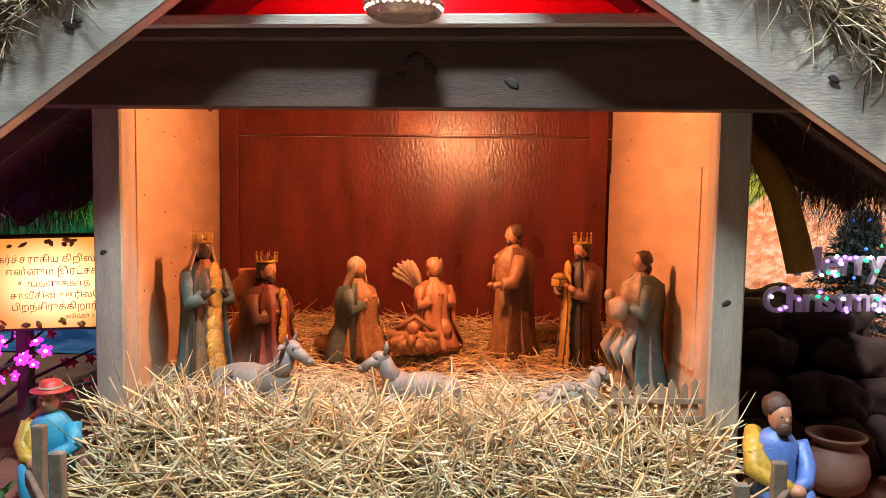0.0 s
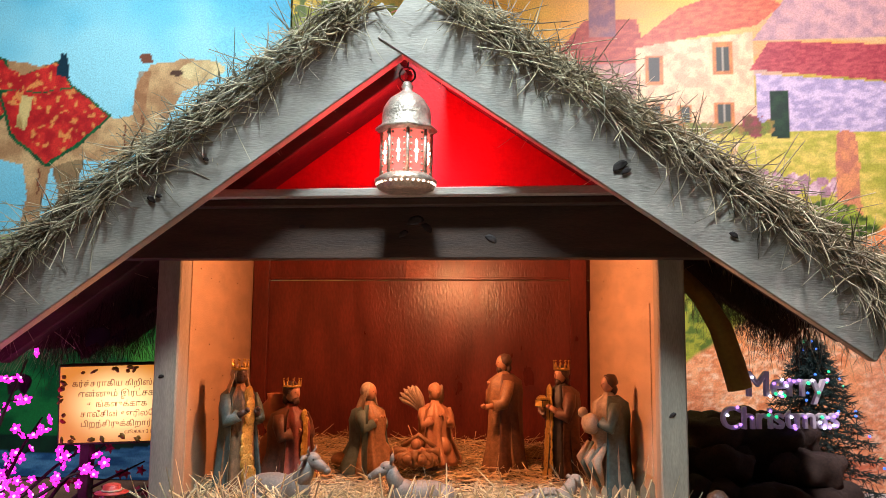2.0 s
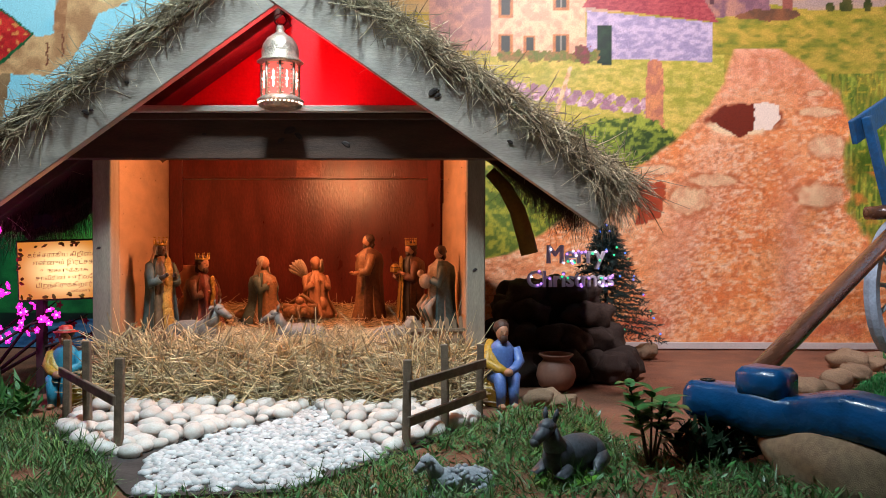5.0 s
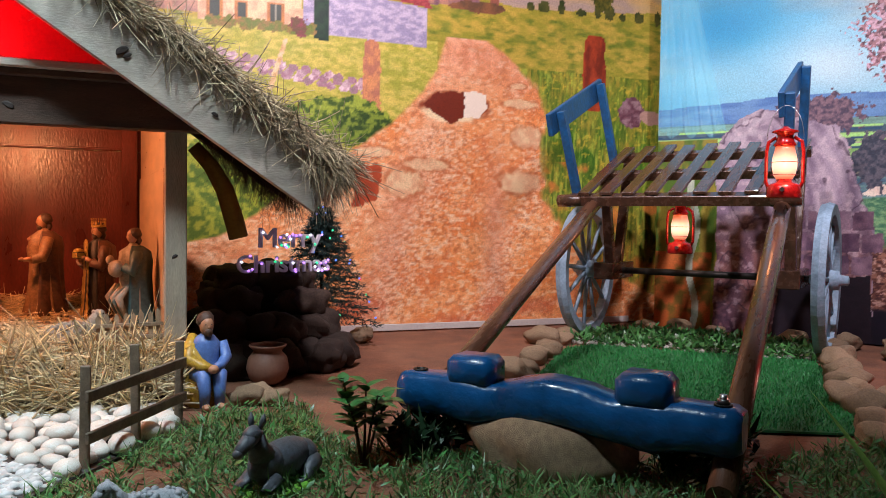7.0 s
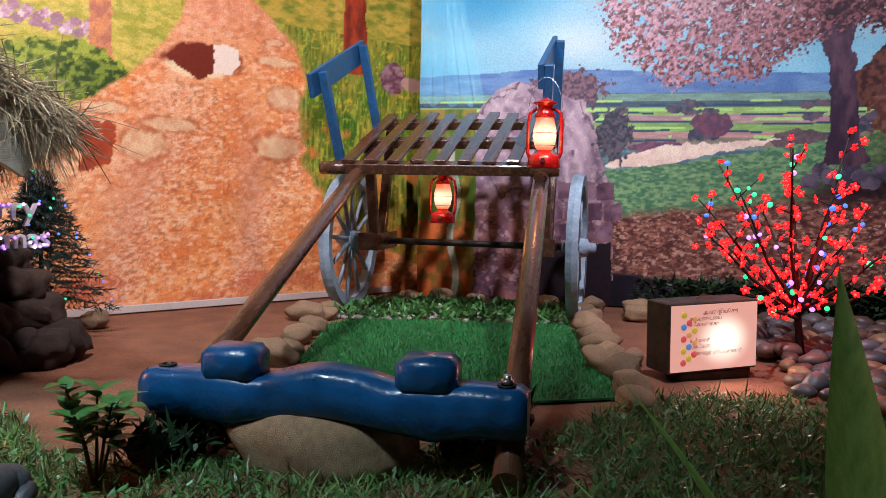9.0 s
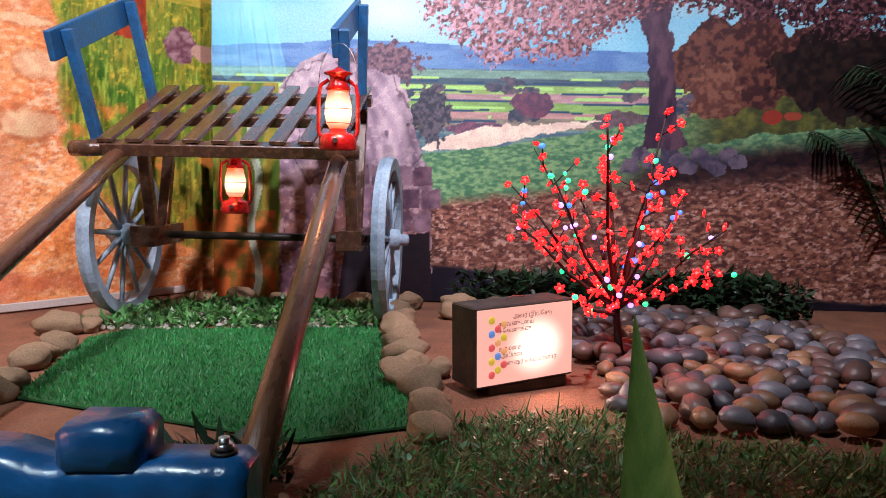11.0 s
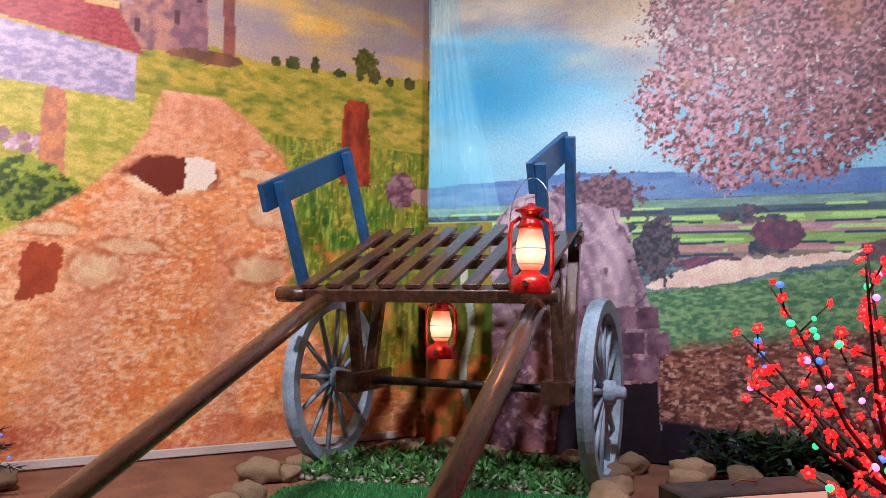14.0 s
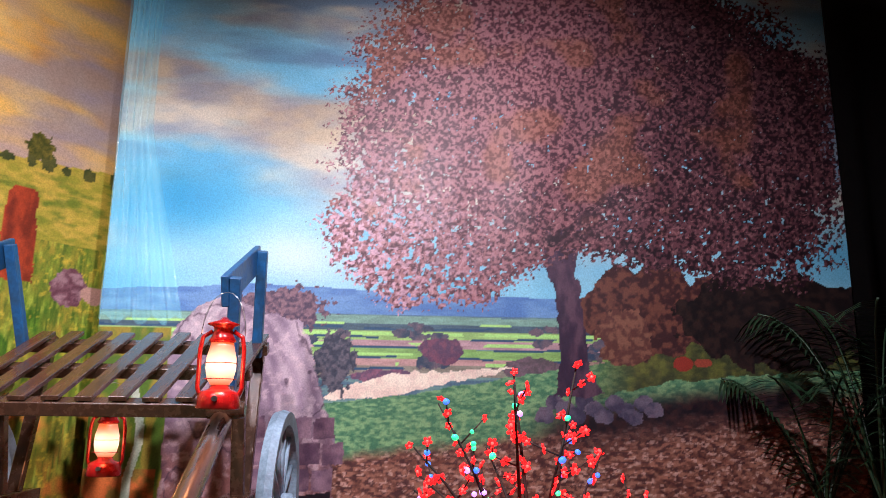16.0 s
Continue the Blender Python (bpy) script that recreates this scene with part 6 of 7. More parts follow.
def lying_animal(name, label, place, turn, size, material, kind="cow", base=False):
    """A recumbent animal statue, head towards +x, about a metre long before scaling."""
    bm = bmesh.new()
    blob(bm, (-0.10, 0, 0.23), (0.42, 0.19, 0.21), sub=3, rough=0.05)
    blob(bm, (0.20, 0, 0.26), (0.20, 0.165, 0.20), sub=3)
    blob(bm, (-0.38, 0.02, 0.20), (0.17, 0.185, 0.18), sub=3)
    up = {"cow": 0.62, "donkey": 0.60, "sheep": 0.56}[kind]
    tube(bm, [(0.22, 0, 0.30), (0.33, 0, 0.46), (0.38, 0, up)], [0.15, 0.105, 0.085], 12)
    hl = {"cow": 0.20, "donkey": 0.22, "sheep": 0.15}[kind]
    blob(bm, (0.42, 0, up + 0.01), (0.11, 0.085, 0.09), sub=3)
    tube(bm, [(0.42, 0, up), (0.42 + hl * 0.6, 0, up - 0.06), (0.42 + hl, 0, up - 0.11)], [0.085, 0.066, 0.05], 12)
    blob(bm, (0.42 + hl, 0, up - 0.11), (0.055, 0.052, 0.05), sub=2)
    for s in (-1, 1):
        if kind == "donkey":
            tube(bm, [(0.37, s * 0.05, up + 0.06), (0.35, s * 0.07, up + 0.14), (0.34, s * 0.075, up + 0.20)], [0.022, 0.032, 0.008], 7)
        else:
            tube(bm, [(0.38, s * 0.07, up + 0.04), (0.37, s * 0.14, up + 0.05), (0.36, s * 0.20, up + 0.02)], [0.02, 0.034, 0.01], 7)
        if kind == "cow":
            tube(bm, [(0.40, s * 0.05, up + 0.08), (0.41, s * 0.10, up + 0.13), (0.42, s * 0.09, up + 0.18)], [0.02, 0.014, 0.005], 6)
        blob(bm, (0.47, s * 0.07, up + 0.02), (0.016, 0.012, 0.016), sub=1, mi=1)
        tube(bm, [(0.24, s * 0.14, 0.16), (0.42, s * 0.15, 0.10), (0.30, s * 0.16, 0.045), (0.22, s * 0.15, 0.04)], [0.075, 0.055, 0.045, 0.04], 9)
        tube(bm, [(-0.40, s * 0.16, 0.16), (-0.20, s * 0.22, 0.12), (-0.16, s * 0.22, 0.04), (-0.05, s * 0.21, 0.035)], [0.10, 0.075, 0.045, 0.04], 9)
    tube(bm, [(-0.52, 0, 0.24), (-0.57, 0.05, 0.14), (-0.54, 0.12, 0.05)], [0.03, 0.022, 0.03], 7)
    if kind == "sheep":
        for k in range(70):
            a, b = random.uniform(-1, 1), random.uniform(0.1, math.pi - 0.1)
            blob(bm, (-0.10 + 0.40 * a, 0.20 * math.cos(b) * math.sqrt(1 - a * a * 0.8), 0.23 + 0.21 * math.sin(b) * math.sqrt(1 - a * a * 0.8)), (0.05, 0.05, 0.045), sub=1)
    if base:
        lathe(bm, [(0.50, 0.0), (0.50, 0.03), (0.46, 0.045)], 26, Matrix.Diagonal((1, 0.62, 1, 1)), mi=2, shape=lambda a, k: 1 + 0.05 * math.sin(5 * a))
    ob = part(name, bm, [material, DARKIRON, mat("base_green", (0.16, 0.42, 0.04), 0.5, var=0.2)])
    ob.matrix_world = pose(*place, 0, 0, turn) @ Matrix.Diagonal((size, size, size, 1))
    return tagged(ob, label, "statue")


lying_animal("cow_statue", "small grey lying cow statue on the straw", (-0.51, 1.68, 0.165), -12, 0.215, COWGREY, "cow")
lying_animal("donkey_statue", "small grey lying donkey statue on the straw", (-0.145, 1.70, 0.165), 192, 0.19, COWGREY, "donkey")
lying_animal("sheep_statue", "small pale lying sheep statue on the straw", (0.21, 1.68, 0.165), 25, 0.165, WOOL, "sheep")
lying_animal("donkey_figure", "dark grey lying donkey figure on a green base in grass", (0.690, 0.715, 0.0), 228, 0.215, DONKEYGREY, "donkey", True)
lying_animal("sheep_figure", "pale grey lying sheep figure on a green base in grass", (0.425, 0.62, -0.02), 200, 0.155, SHEEPPAINT, "sheep", True)

# ---- small fences ----


def picket(place, turn, count, label):
    f = thing("picket_fence", label, "fence", pose(*place, 0, 0, turn), "picket fences in the straw")
    for k in range(count):
        bm = bmesh.new()
        x = 0.024 * k
        h = 0.10 + 0.008 * random.random()
        vs = [(-0.007, 0), (0.007, 0), (0.007, h - 0.012), (0, h), (-0.007, h - 0.012)]
        fr = [bm.verts.new((x + px, 0, pz)) for px, pz in vs]
        bk = [bm.verts.new((x + px, 0.004, pz)) for px, pz in vs]
        bm.faces.new(fr), bm.faces.new(bk[::-1])
        for q in range(5):
            bm.faces.new((fr[q], bk[q], bk[(q + 1) % 5], fr[(q + 1) % 5]))
        bmesh.ops.recalc_face_normals(bm, faces=bm.faces)
        p = part("picket", bm, SLATWOOD, f)
        p.rotation_euler = (0, random.uniform(-0.05, 0.05), 0)
    for z in (0.028, 0.065):
        bm = bmesh.new()
        beam(bm, (-0.012, -0.003, z), (0.024 * count - 0.012, -0.003, z), 0.004, 0.012, bevel=0.001)
        part("rail", bm, SLATWOOD, f)


picket((-0.735, 1.555, 0.125), -4, 8, "thin wooden picket fence leaning in the straw")
picket((0.285, 1.55, 0.175), 8, 8, "thin wooden picket fence stuck in straw before the post")


def rail_fence(name, posts, height, label, rails):
    f = thing(name, label, "fence")
    for k, (x, y) in enumerate(posts):
        bm = bmesh.new()
        beam(bm, (x, y, -0.02), (x + 0.004 * (-1) ** k, y, height + 0.02 * (k % 2)), 0.022, 0.016, (0, 1, 0), 0.002)
        part("fence_post", bm, FENCEWOOD, f)
    for z in rails:
        a, b = Vector((*posts[0], z)), Vector((*posts[-1], z + 0.01))
        off = Vector((-(b - a).y, (b - a).x, 0)).normalized() * 0.015
        off = off if off.y < 0 else -off
        bm = bmesh.new()
        beam(bm, a + off - (b - a) * 0.03, b + off + (b - a) * 0.03, 0.010, 0.026, bevel=0.002)
        part("fence_rail", bm, FENCEWOOD, f)


rail_fence("rail_fence", [(0.297, 0.94), (0.40, 1.09), (0.50, 1.245)], 0.235, "low rough wooden fence of three posts and two rails", (0.075, 0.168))
rail_fence("rail_fence", [(-0.437, 0.885), (-0.60, 1.06), (-0.75, 1.235)], 0.245, "low rough wooden fence beside the pebbles", (0.14,))

# ---- seated figures and pots ----


def seated(name, label, place, turn, size, coat, wrap, hat=False):
    bm = bmesh.new()
    mats = [coat, wrap, SKIN, HAIR, PAINTRED, ROBEWHITE]
    lathe(bm, [(0.20, 0.0), (0.21, 0.10), (0.19, 0.30), (0.16, 0.36)], 16, pose(-0.05, 0, 0), mi=1, shape=lambda a, k: 1 + 0.08 * math.sin(5 * a))
    lathe(bm, [(0.17, 0.30), (0.17, 0.42), (0.15, 0.55), (0.165, 0.68), (0.10, 0.76), (0.05, 0.79)], 20, mi=0, shape=lambda a, k: 1 - 0.18 * abs(math.cos(a)))
    for s in (-1, 1):
        tube(bm, [(0.0, s * 0.09, 0.34), (0.20, s * 0.09, 0.36), (0.23, s * 0.08, 0.20), (0.22, s * 0.08, 0.02)], [0.10, 0.085, 0.065, 0.05], 10, 0)
        blob(bm, (0.27, s * 0.08, 0.03), (0.08, 0.045, 0.035), sub=2, mi=2)
        tube(bm, [(0.0, s * 0.17, 0.68), (0.06, s * 0.21, 0.52), (0.20, s * 0.10, 0.46), (0.24, s * 0.02, 0.44)], [0.07, 0.065, 0.055, 0.04], 10, 0 if s > 0 else 1)
    blob(bm, (0.26, 0, 0.43), (0.06, 0.06, 0.05), sub=2, mi=2)
    tube(bm, [(-0.12, -0.10, 0.74), (-0.02, -0.17, 0.66), (0.08, -0.12, 0.50), (0.12, 0.0, 0.40), (0.10, 0.10, 0.30)], [0.06, 0.07, 0.07, 0.07, 0.05], 9, 1)
    blob(bm, (0.03, 0, 0.88), (0.085, 0.075, 0.11), sub=3, mi=2)
    blob(bm, (0.115, 0, 0.865), (0.016, 0.014, 0.026), sub=1, mi=2)
    for s in (-1, 1):
        blob(bm, (0.102, s * 0.03, 0.895), (0.01, 0.014, 0.008), sub=1, mi=3)
    blob(bm, (-0.012, 0, 0.935), (0.10, 0.095, 0.10), sub=3, mi=3, rough=0.2, freq=5)
    if hat:
        lathe(bm, [(0.15, 0.945), (0.155, 0.955), (0.085, 0.965), (0.082, 1.02), (0.05, 1.035)], 20, mi=4)
        tube(bm, [(0.086 * math.cos(a), 0.086 * math.sin(a), 0.972) for a in np.linspace(0, 2 * math.pi, 17)], 0.012, 5, 5, cap=False)
    else:
        blob(bm, (0.085, 0, 0.81), (0.05, 0.055, 0.06), sub=2, mi=3, rough=0.2, freq=6)
    ob = part(name, bm, mats)
    ob.matrix_world = pose(*place, 0, 0, turn) @ Matrix.Diagonal((size, size, size, 1))
    return tagged(ob, label, "statue")


seated("seated_statue", "painted seated old man statue in blue and mustard robes", (0.583, 1.49, 0.0), -75, 0.275, PAINTBLUE, PAINTYELLOW)
seated("seated_statue", "painted shepherd boy statue in turquoise with a red hat", (-0.868, 1.46, 0.0), -85, 0.255, PAINTCYAN, PAINTYELLOW, True)
bm = bmesh.new()
lathe(bm, [(0.038, 0.0), (0.062, 0.02), (0.073, 0.055), (0.066, 0.09), (0.05, 0.108), (0.047, 0.115), (0.062, 0.128), (0.064, 0.134), (0.056, 0.134), (0.046, 0.12), (0.040, 0.10)], 28, cap=False)
bmesh.ops.contextual_create(bm, geom=[v for v in bm.verts if abs(v.co.z) < 1e-6])
v = part("clay_pot", bm, CLAY)
v.matrix_world = pose(0.80, 1.735, 0.0)
tagged(v, "round terracotta pot with flared rim on the soil", "pot")

# ---- stones ----


def stone_mesh(name, seed, size, sub=3, rough=0.25, material=FIELDSTONE, freq=1.6):
    bm = bmesh.new()
    blob(bm, (0, 0, 0), size, sub=sub, rough=rough, freq=freq, seed=seed)
    me = bpy.data.meshes.new(name)
    bm.to_mesh(me)
    bm.free()
    me.materials.append(material)
    return me


field = [stone_mesh("field_stone", k, (1, 0.72 + 0.06 * (k % 3), 0.58), rough=0.42, freq=1.3) for k in range(6)]
darks = [stone_mesh("shaded_rock", k + 9, (1, 0.8, 0.7), rough=0.45, material=SHADEDROCK) for k in range(5)]


def put_stone(name, me, x, y, r, label, z=None, cat="stone", group=""):
    ob = new(name, me)
    ob.matrix_world = pose(x, y, r * 0.42 if z is None else z, random.uniform(-14, 14), random.uniform(-14, 14), random.uniform(0, 360)) @ Matrix.Diagonal((r, r, r, 1))
    return tagged(ob, label, cat, group)


big = new("boulder", stone_mesh("boulder", 31, (1, 0.62, 0.5), 4, 0.14, FIELDSTONE))
big.matrix_world = pose(1.315, 0.665, 0.045, 0, 3, -46) @ Matrix.Diagonal((0.20, 0.22, 0.215, 1))
tagged(big, "large smooth tan boulder under the yoke", "stone")
for x, y, r in ((1.63, 1.54, 0.085), (1.72, 1.62, 0.06), (1.86, 1.80, 0.065), (1.91, 1.88, 0.06), (2.0, 1.95, 0.07), (2.13, 2.24, 0.085), (2.22, 2.20, 0.055), (2.30, 2.33, 0.06)):
    put_stone("edge_stone", random.choice(field), x, y, r, "tan rounded stone edging the green turf", group="turf edging stones")
for x, y, r in ((2.93, 1.31, 0.085), (2.80, 1.17, 0.08), (2.68, 1.045, 0.08), (2.60, 0.94, 0.07), (2.49, 0.88, 0.07), (2.43, 0.765, 0.075), (2.36, 0.67, 0.055), (2.285, 0.60, 0.065), (2.20, 0.53, 0.06), (3.06, 1.43, 0.075), (2.64, 0.87, 0.05)):
    put_stone("edge_stone", random.choice(field), x, y, r, "tan rounded stone edging the green turf", group="turf edging stones")
for x, y, r in ((2.84, 2.44, 0.065), (3.0, 2.36, 0.075), (3.12, 2.22, 0.05), (3.30, 1.90, 0.07), (3.44, 1.72, 0.075), (3.25, 1.60, 0.07), (3.55, 1.52, 0.08), (3.40, 1.42, 0.07), (3.62, 1.34, 0.07), (3.75, 1.15, 0.075), (3.86, 1.02, 0.06), (3.62, 1.10, 0.05)):
    put_stone("backdrop_stone", random.choice(field), x, y, r, "brown stone lying along the foot of the backdrop", group="backdrop stones")
put_stone("path_stone", field[1], 1.33, 2.53, 0.068, "smooth tan stone on the red soil")
for x, y, r in ((0.70, 1.47, 0.055), (0.78, 1.43, 0.045), (0.755, 1.52, 0.05)):
    put_stone("path_stone", random.choice(field), x, y, r, "tan stone at the edge of the grass")
for x, y, r in ((1.10, 0.93, 0.06), (1.02, 0.88, 0.045), (1.62, 0.62, 0.04)):
    put_stone("yoke_stone", random.choice(field), x, y, r, "tan stone beside the yoke")
random.seed(5)
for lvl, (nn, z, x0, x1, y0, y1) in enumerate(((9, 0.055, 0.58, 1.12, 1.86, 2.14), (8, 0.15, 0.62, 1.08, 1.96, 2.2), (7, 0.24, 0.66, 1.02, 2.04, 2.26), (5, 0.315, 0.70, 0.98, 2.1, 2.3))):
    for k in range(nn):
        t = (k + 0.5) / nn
        put_stone("pile_rock", random.choice(darks), x0 + (x1 - x0) * t, y0 + (y1 - y0) * random.random() * 0.5, 0.085 + 0.02 * random.random(), "brown pile rock, its colour darkened for the roof's shade", z, "rock", "rock pile")
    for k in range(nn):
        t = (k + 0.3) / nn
        put_stone("pile_rock", random.choice(darks), x0 + (x1 - x0) * t, y1 + 0.05, 0.10, "brown pile rock, its colour darkened for the roof's shade", z, "rock", "rock pile")

# ---- pebbles ----
pebbles = thing("white_pebble_bed", "bed of white rounded pebbles before the stable", "pebbles", kind="structure")
white = [stone_mesh("pebble", k + 40, (1, 0.78, 0.60), 2, 0.10, WHITESTONE, 1.2) for k in range(6)]
placed = []
random.seed(11)
LEFTBED = [(-0.74, 1.43), (-0.70, 1.10), (-0.46, 0.84), (-0.36, 0.82), (-0.28, 1.02), (-0.10, 1.22), (-0.05, 1.43)]
RIGHTBED = [(0.02, 1.43), (0.06, 1.22), (0.16, 1.02), (0.27, 0.90), (0.31, 0.93), (0.52, 1.27), (0.47, 1.43)]
BACKBED = [(-0.10, 1.45), (-0.10, 1.36), (0.10, 1.36), (0.10, 1.45)]
for poly, tries in ((LEFTBED, 4000), (RIGHTBED, 3000), (BACKBED, 600)):
    px, py = zip(*poly)
    for _ in range(tries):
        x, y = random.uniform(min(px), max(px)), random.uniform(min(py), max(py))
        r = random.uniform(0.024, 0.042)
        if len(placed) > 290 or not inside(np.array(x), np.array(y), poly):
            continue
        if any((x - a) ** 2 + (y - b) ** 2 < (0.70 * (r + c)) ** 2 for a, b, c in placed):
            continue
        placed.append((x, y, r))
        ob = new("pebble", random.choice(white))
        ob.parent = pebbles
        ob.matrix_basis = pose(x, y, r * random.uniform(0.38, 0.75), random.uniform(-12, 12), random.uniform(-12, 12), random.uniform(0, 360)) @ Matrix.Diagonal((r, r, r, 1))


def gravel(name, xs, ys, lo, hi, material, parent=None, lift=0.5):
    """Many small stones in one mesh."""
    bm = bmesh.new()
    bmesh.ops.create_icosphere(bm, subdivisions=1, radius=1)
    bv = np.array([v.co for v in bm.verts])
    bf = np.array([[v.index for v in f.verts] for f in bm.faces])
    bm.free()
    k = len(xs)
    th = np.random.rand(k) * 6.28
    r = rnd(k, lo, hi)
    sx, sy, sz = r * rnd(k, 0.95, 1.35), r, r * rnd(k, 0.6, 0.8)
    p = bv[None] * np.stack([sx, sy, sz], -1)[:, None]
    c, s = np.cos(th)[:, None], np.sin(th)[:, None]
    v = np.stack([p[..., 0] * c - p[..., 1] * s + xs[:, None], p[..., 0] * s + p[..., 1] * c + ys[:, None], p[..., 2] + (r * lift)[:, None]], -1)
    f = bf[None] + (np.arange(k) * len(bv))[:, None, None]
    return raw_mesh(name, v.reshape(-1, 3), f.reshape(-1, 3), material, parent)


GRAVEL = [(-0.34, 0.84), (-0.26, 0.56), (0.06, 0.60), (0.28, 0.90), (0.15, 1.03), (0.06, 1.22), (0.02, 1.42), (-0.07, 1.42), (-0.10, 1.22), (-0.27, 1.03)]
x, y = scatter(GRAVEL, 1500)
g = gravel("small_pebbles", x, y, 0.008, 0.015, WHITEGRAVEL)
tagged(g, "small white pebbles spread over dark soil", "pebbles", kind="stuff")
# thin dark sheet below both sizes of white pebbles
bm = bmesh.new()
bm.faces.new([bm.verts.new((px, py, 0.001)) for px, py in [(-0.76, 1.46), (-0.72, 1.08), (-0.46, 0.80), (-0.26, 0.54), (0.06, 0.58), (0.30, 0.90), (0.53, 1.27), (0.48, 1.46)]])
r = bmesh.ops.extrude_face_region(bm, geom=bm.faces[:])
bmesh.ops.translate(bm, verts=[e for e in r["geom"] if isinstance(e, bmesh.types.BMVert)], vec=(0, 0, 0.005))
bmesh.ops.recalc_face_normals(bm, faces=bm.faces)
tagged(part("pebble_soil", bm, mat("dark_soil", (0.07, 0.06, 0.055), 0.9, var=0.3, scale=20)), "dark soil below the pebbles", "soil", kind="structure")

river = thing("river_pebble_bed", "bed of brown and grey river pebbles round the lit tree", "pebbles", kind="structure")
GREYPEBBLE = mat("grey_pebble", (0.13, 0.13, 0.15), 0.4, var=0.25, scale=14, rand=0.5, bump=0.15)
TANPEBBLE = mat("tan_pebble", (0.30, 0.17, 0.09), 0.45, var=0.25, scale=14, rand=0.4, bump=0.15)
brown = [stone_mesh("river_pebble", k + 60, (1, 0.74 - 0.04 * (k % 3), 0.56), 2, 0.22, (BROWNSTONE, GREYPEBBLE, BROWNSTONE, GREYPEBBLE, TANPEBBLE)[k % 5], 1.2) for k in range(12)]
RIVER = [(2.66, 0.32), (2.96, 0.46), (3.10, 0.66), (3.55, 0.98), (3.95, 0.95), (4.25, 0.45), (4.05, 0.10), (3.4, -0.30), (2.95, -0.32), (2.62, 0.10)]
placed2 = []
for _ in range(9000):
    x, y = random.uniform(2.6, 4.3), random.uniform(-0.35, 1.0)
    r = random.uniform(0.038, 0.066)
    if len(placed2) > 290 or not inside(np.array(x), np.array(y), RIVER) or any((x - a) ** 2 + (y - b) ** 2 < (0.66 * (r + c)) ** 2 for a, b, c in placed2) or (x - 3.18) ** 2 + (y - 0.53) ** 2 < 0.003:
        continue
    placed2.append((x, y, r))
    ob = new("river_pebble", random.choice(brown))
    ob.parent = river
    ob.matrix_basis = pose(x, y, r * random.uniform(0.4, 0.8), random.uniform(-15, 15), random.uniform(-15, 15), random.uniform(0, 360)) @ Matrix.Diagonal((r, r, r, 1))

# ---- grass and turf ----


def lawn(name, poly, count, lo, hi, material, label, spread=0.6, width=0.0018, z=0.0):
    x, y = scatter(poly, count)
    k = len(x)
    dens = fbm(x * 7, y * 7, 3, 13) > 0.30
    x, y = x[dens], y[dens]
    k = len(x)
    way = np.stack([np.random.randn(k) * spread, np.random.randn(k) * spread, np.ones(k)], -1)
    bend = np.random.randn(k, 3) * 0.4 + np.array([0, 0, -0.35])
    ob = blades(name, np.stack([x, y, np.full(k, z)], -1), way, rnd(k, lo, hi), bend, rnd(k, width * 0.6, width * 1.5), material)
    return tagged(ob, label, "grass", kind="stuff")


LAWN = [(-0.30, 0.50), (0.06, 0.56), (0.30, 0.89), (0.54, 1.27), (0.62, 1.36), (0.86, 1.40), (0.86, 1.02), (0.98, 0.86), (1.10, 0.78), (1.25, 0.80), (1.48, 0.62), (1.66, 0.46), (2.00, 0.52), (2.32, 0.56), (2.60, 0.34), (2.58, 0.10), (2.8, -0.36), (1.7, -0.55), (0.9, 0.05), (0.2, 0.20)]
LEFTLAWN = [(-0.44, 0.85), (-0.30, 0.55), (-0.30, 0.45), (-0.9, 0.5), (-1.2, 1.2), (-0.78, 1.24)]
lawn("lawn_grass", LAWN, 36000, 0.020, 0.055, GRASS, "short uneven green grass in the foreground", 0.75)
lawn("dry_grass", LAWN, 4500, 0.015, 0.05, DRYGRASS, "dry straw-coloured grass among the green", 1.1, 0.0012)
lawn("side_grass", LEFTLAWN, 9000, 0.018, 0.05, GRASS, "short uneven green grass beside the fence", 0.75)
x, y = scatter(LAWN, 5200)
k = len(x)
ob = blades("clover_leaves", np.stack([x, y, rnd(k, 0.008, 0.03)], -1), np.stack([np.random.randn(k), np.random.randn(k), np.full(k, 0.5)], -1), rnd(k, 0.010, 0.024), np.random.randn(k, 3) * 0.2, rnd(k, 0.003, 0.006), LEAF)
tagged(ob, "small broad weed leaves in the grass", "weeds", kind="stuff")
TURFPOLY = [(1.70, 1.50), (2.15, 2.06), (2.32, 2.10), (3.0, 1.49), (2.80, 1.22), (2.23, 0.60), (1.98, 0.72)]
bm = bmesh.new()
bm.faces.new([bm.verts.new((px, py, 0.002)) for px, py in TURFPOLY])
r = bmesh.ops.extrude_face_region(bm, geom=bm.faces[:])
bmesh.ops.translate(bm, verts=[e for e in r["geom"] if isinstance(e, bmesh.types.BMVert)], vec=(0, 0, 0.006))
bmesh.ops.recalc_face_normals(bm, faces=bm.faces)
mat_ob = tagged(part("turf_mat", bm, TURFBASE), "bright green artificial turf mat on the soil", "turf")
x, y = scatter(TURFPOLY, 26000)
k = len(x)
blades("turf_fibre", np.stack([x, y, np.full(k, 0.007)], -1), np.stack([np.random.randn(k) * 0.5, np.random.randn(k) * 0.5, np.ones(k)], -1), rnd(k, 0.008, 0.016), np.random.randn(k, 3) * 0.3, rnd(k, 0.0009, 0.0018), TURF, mat_ob)
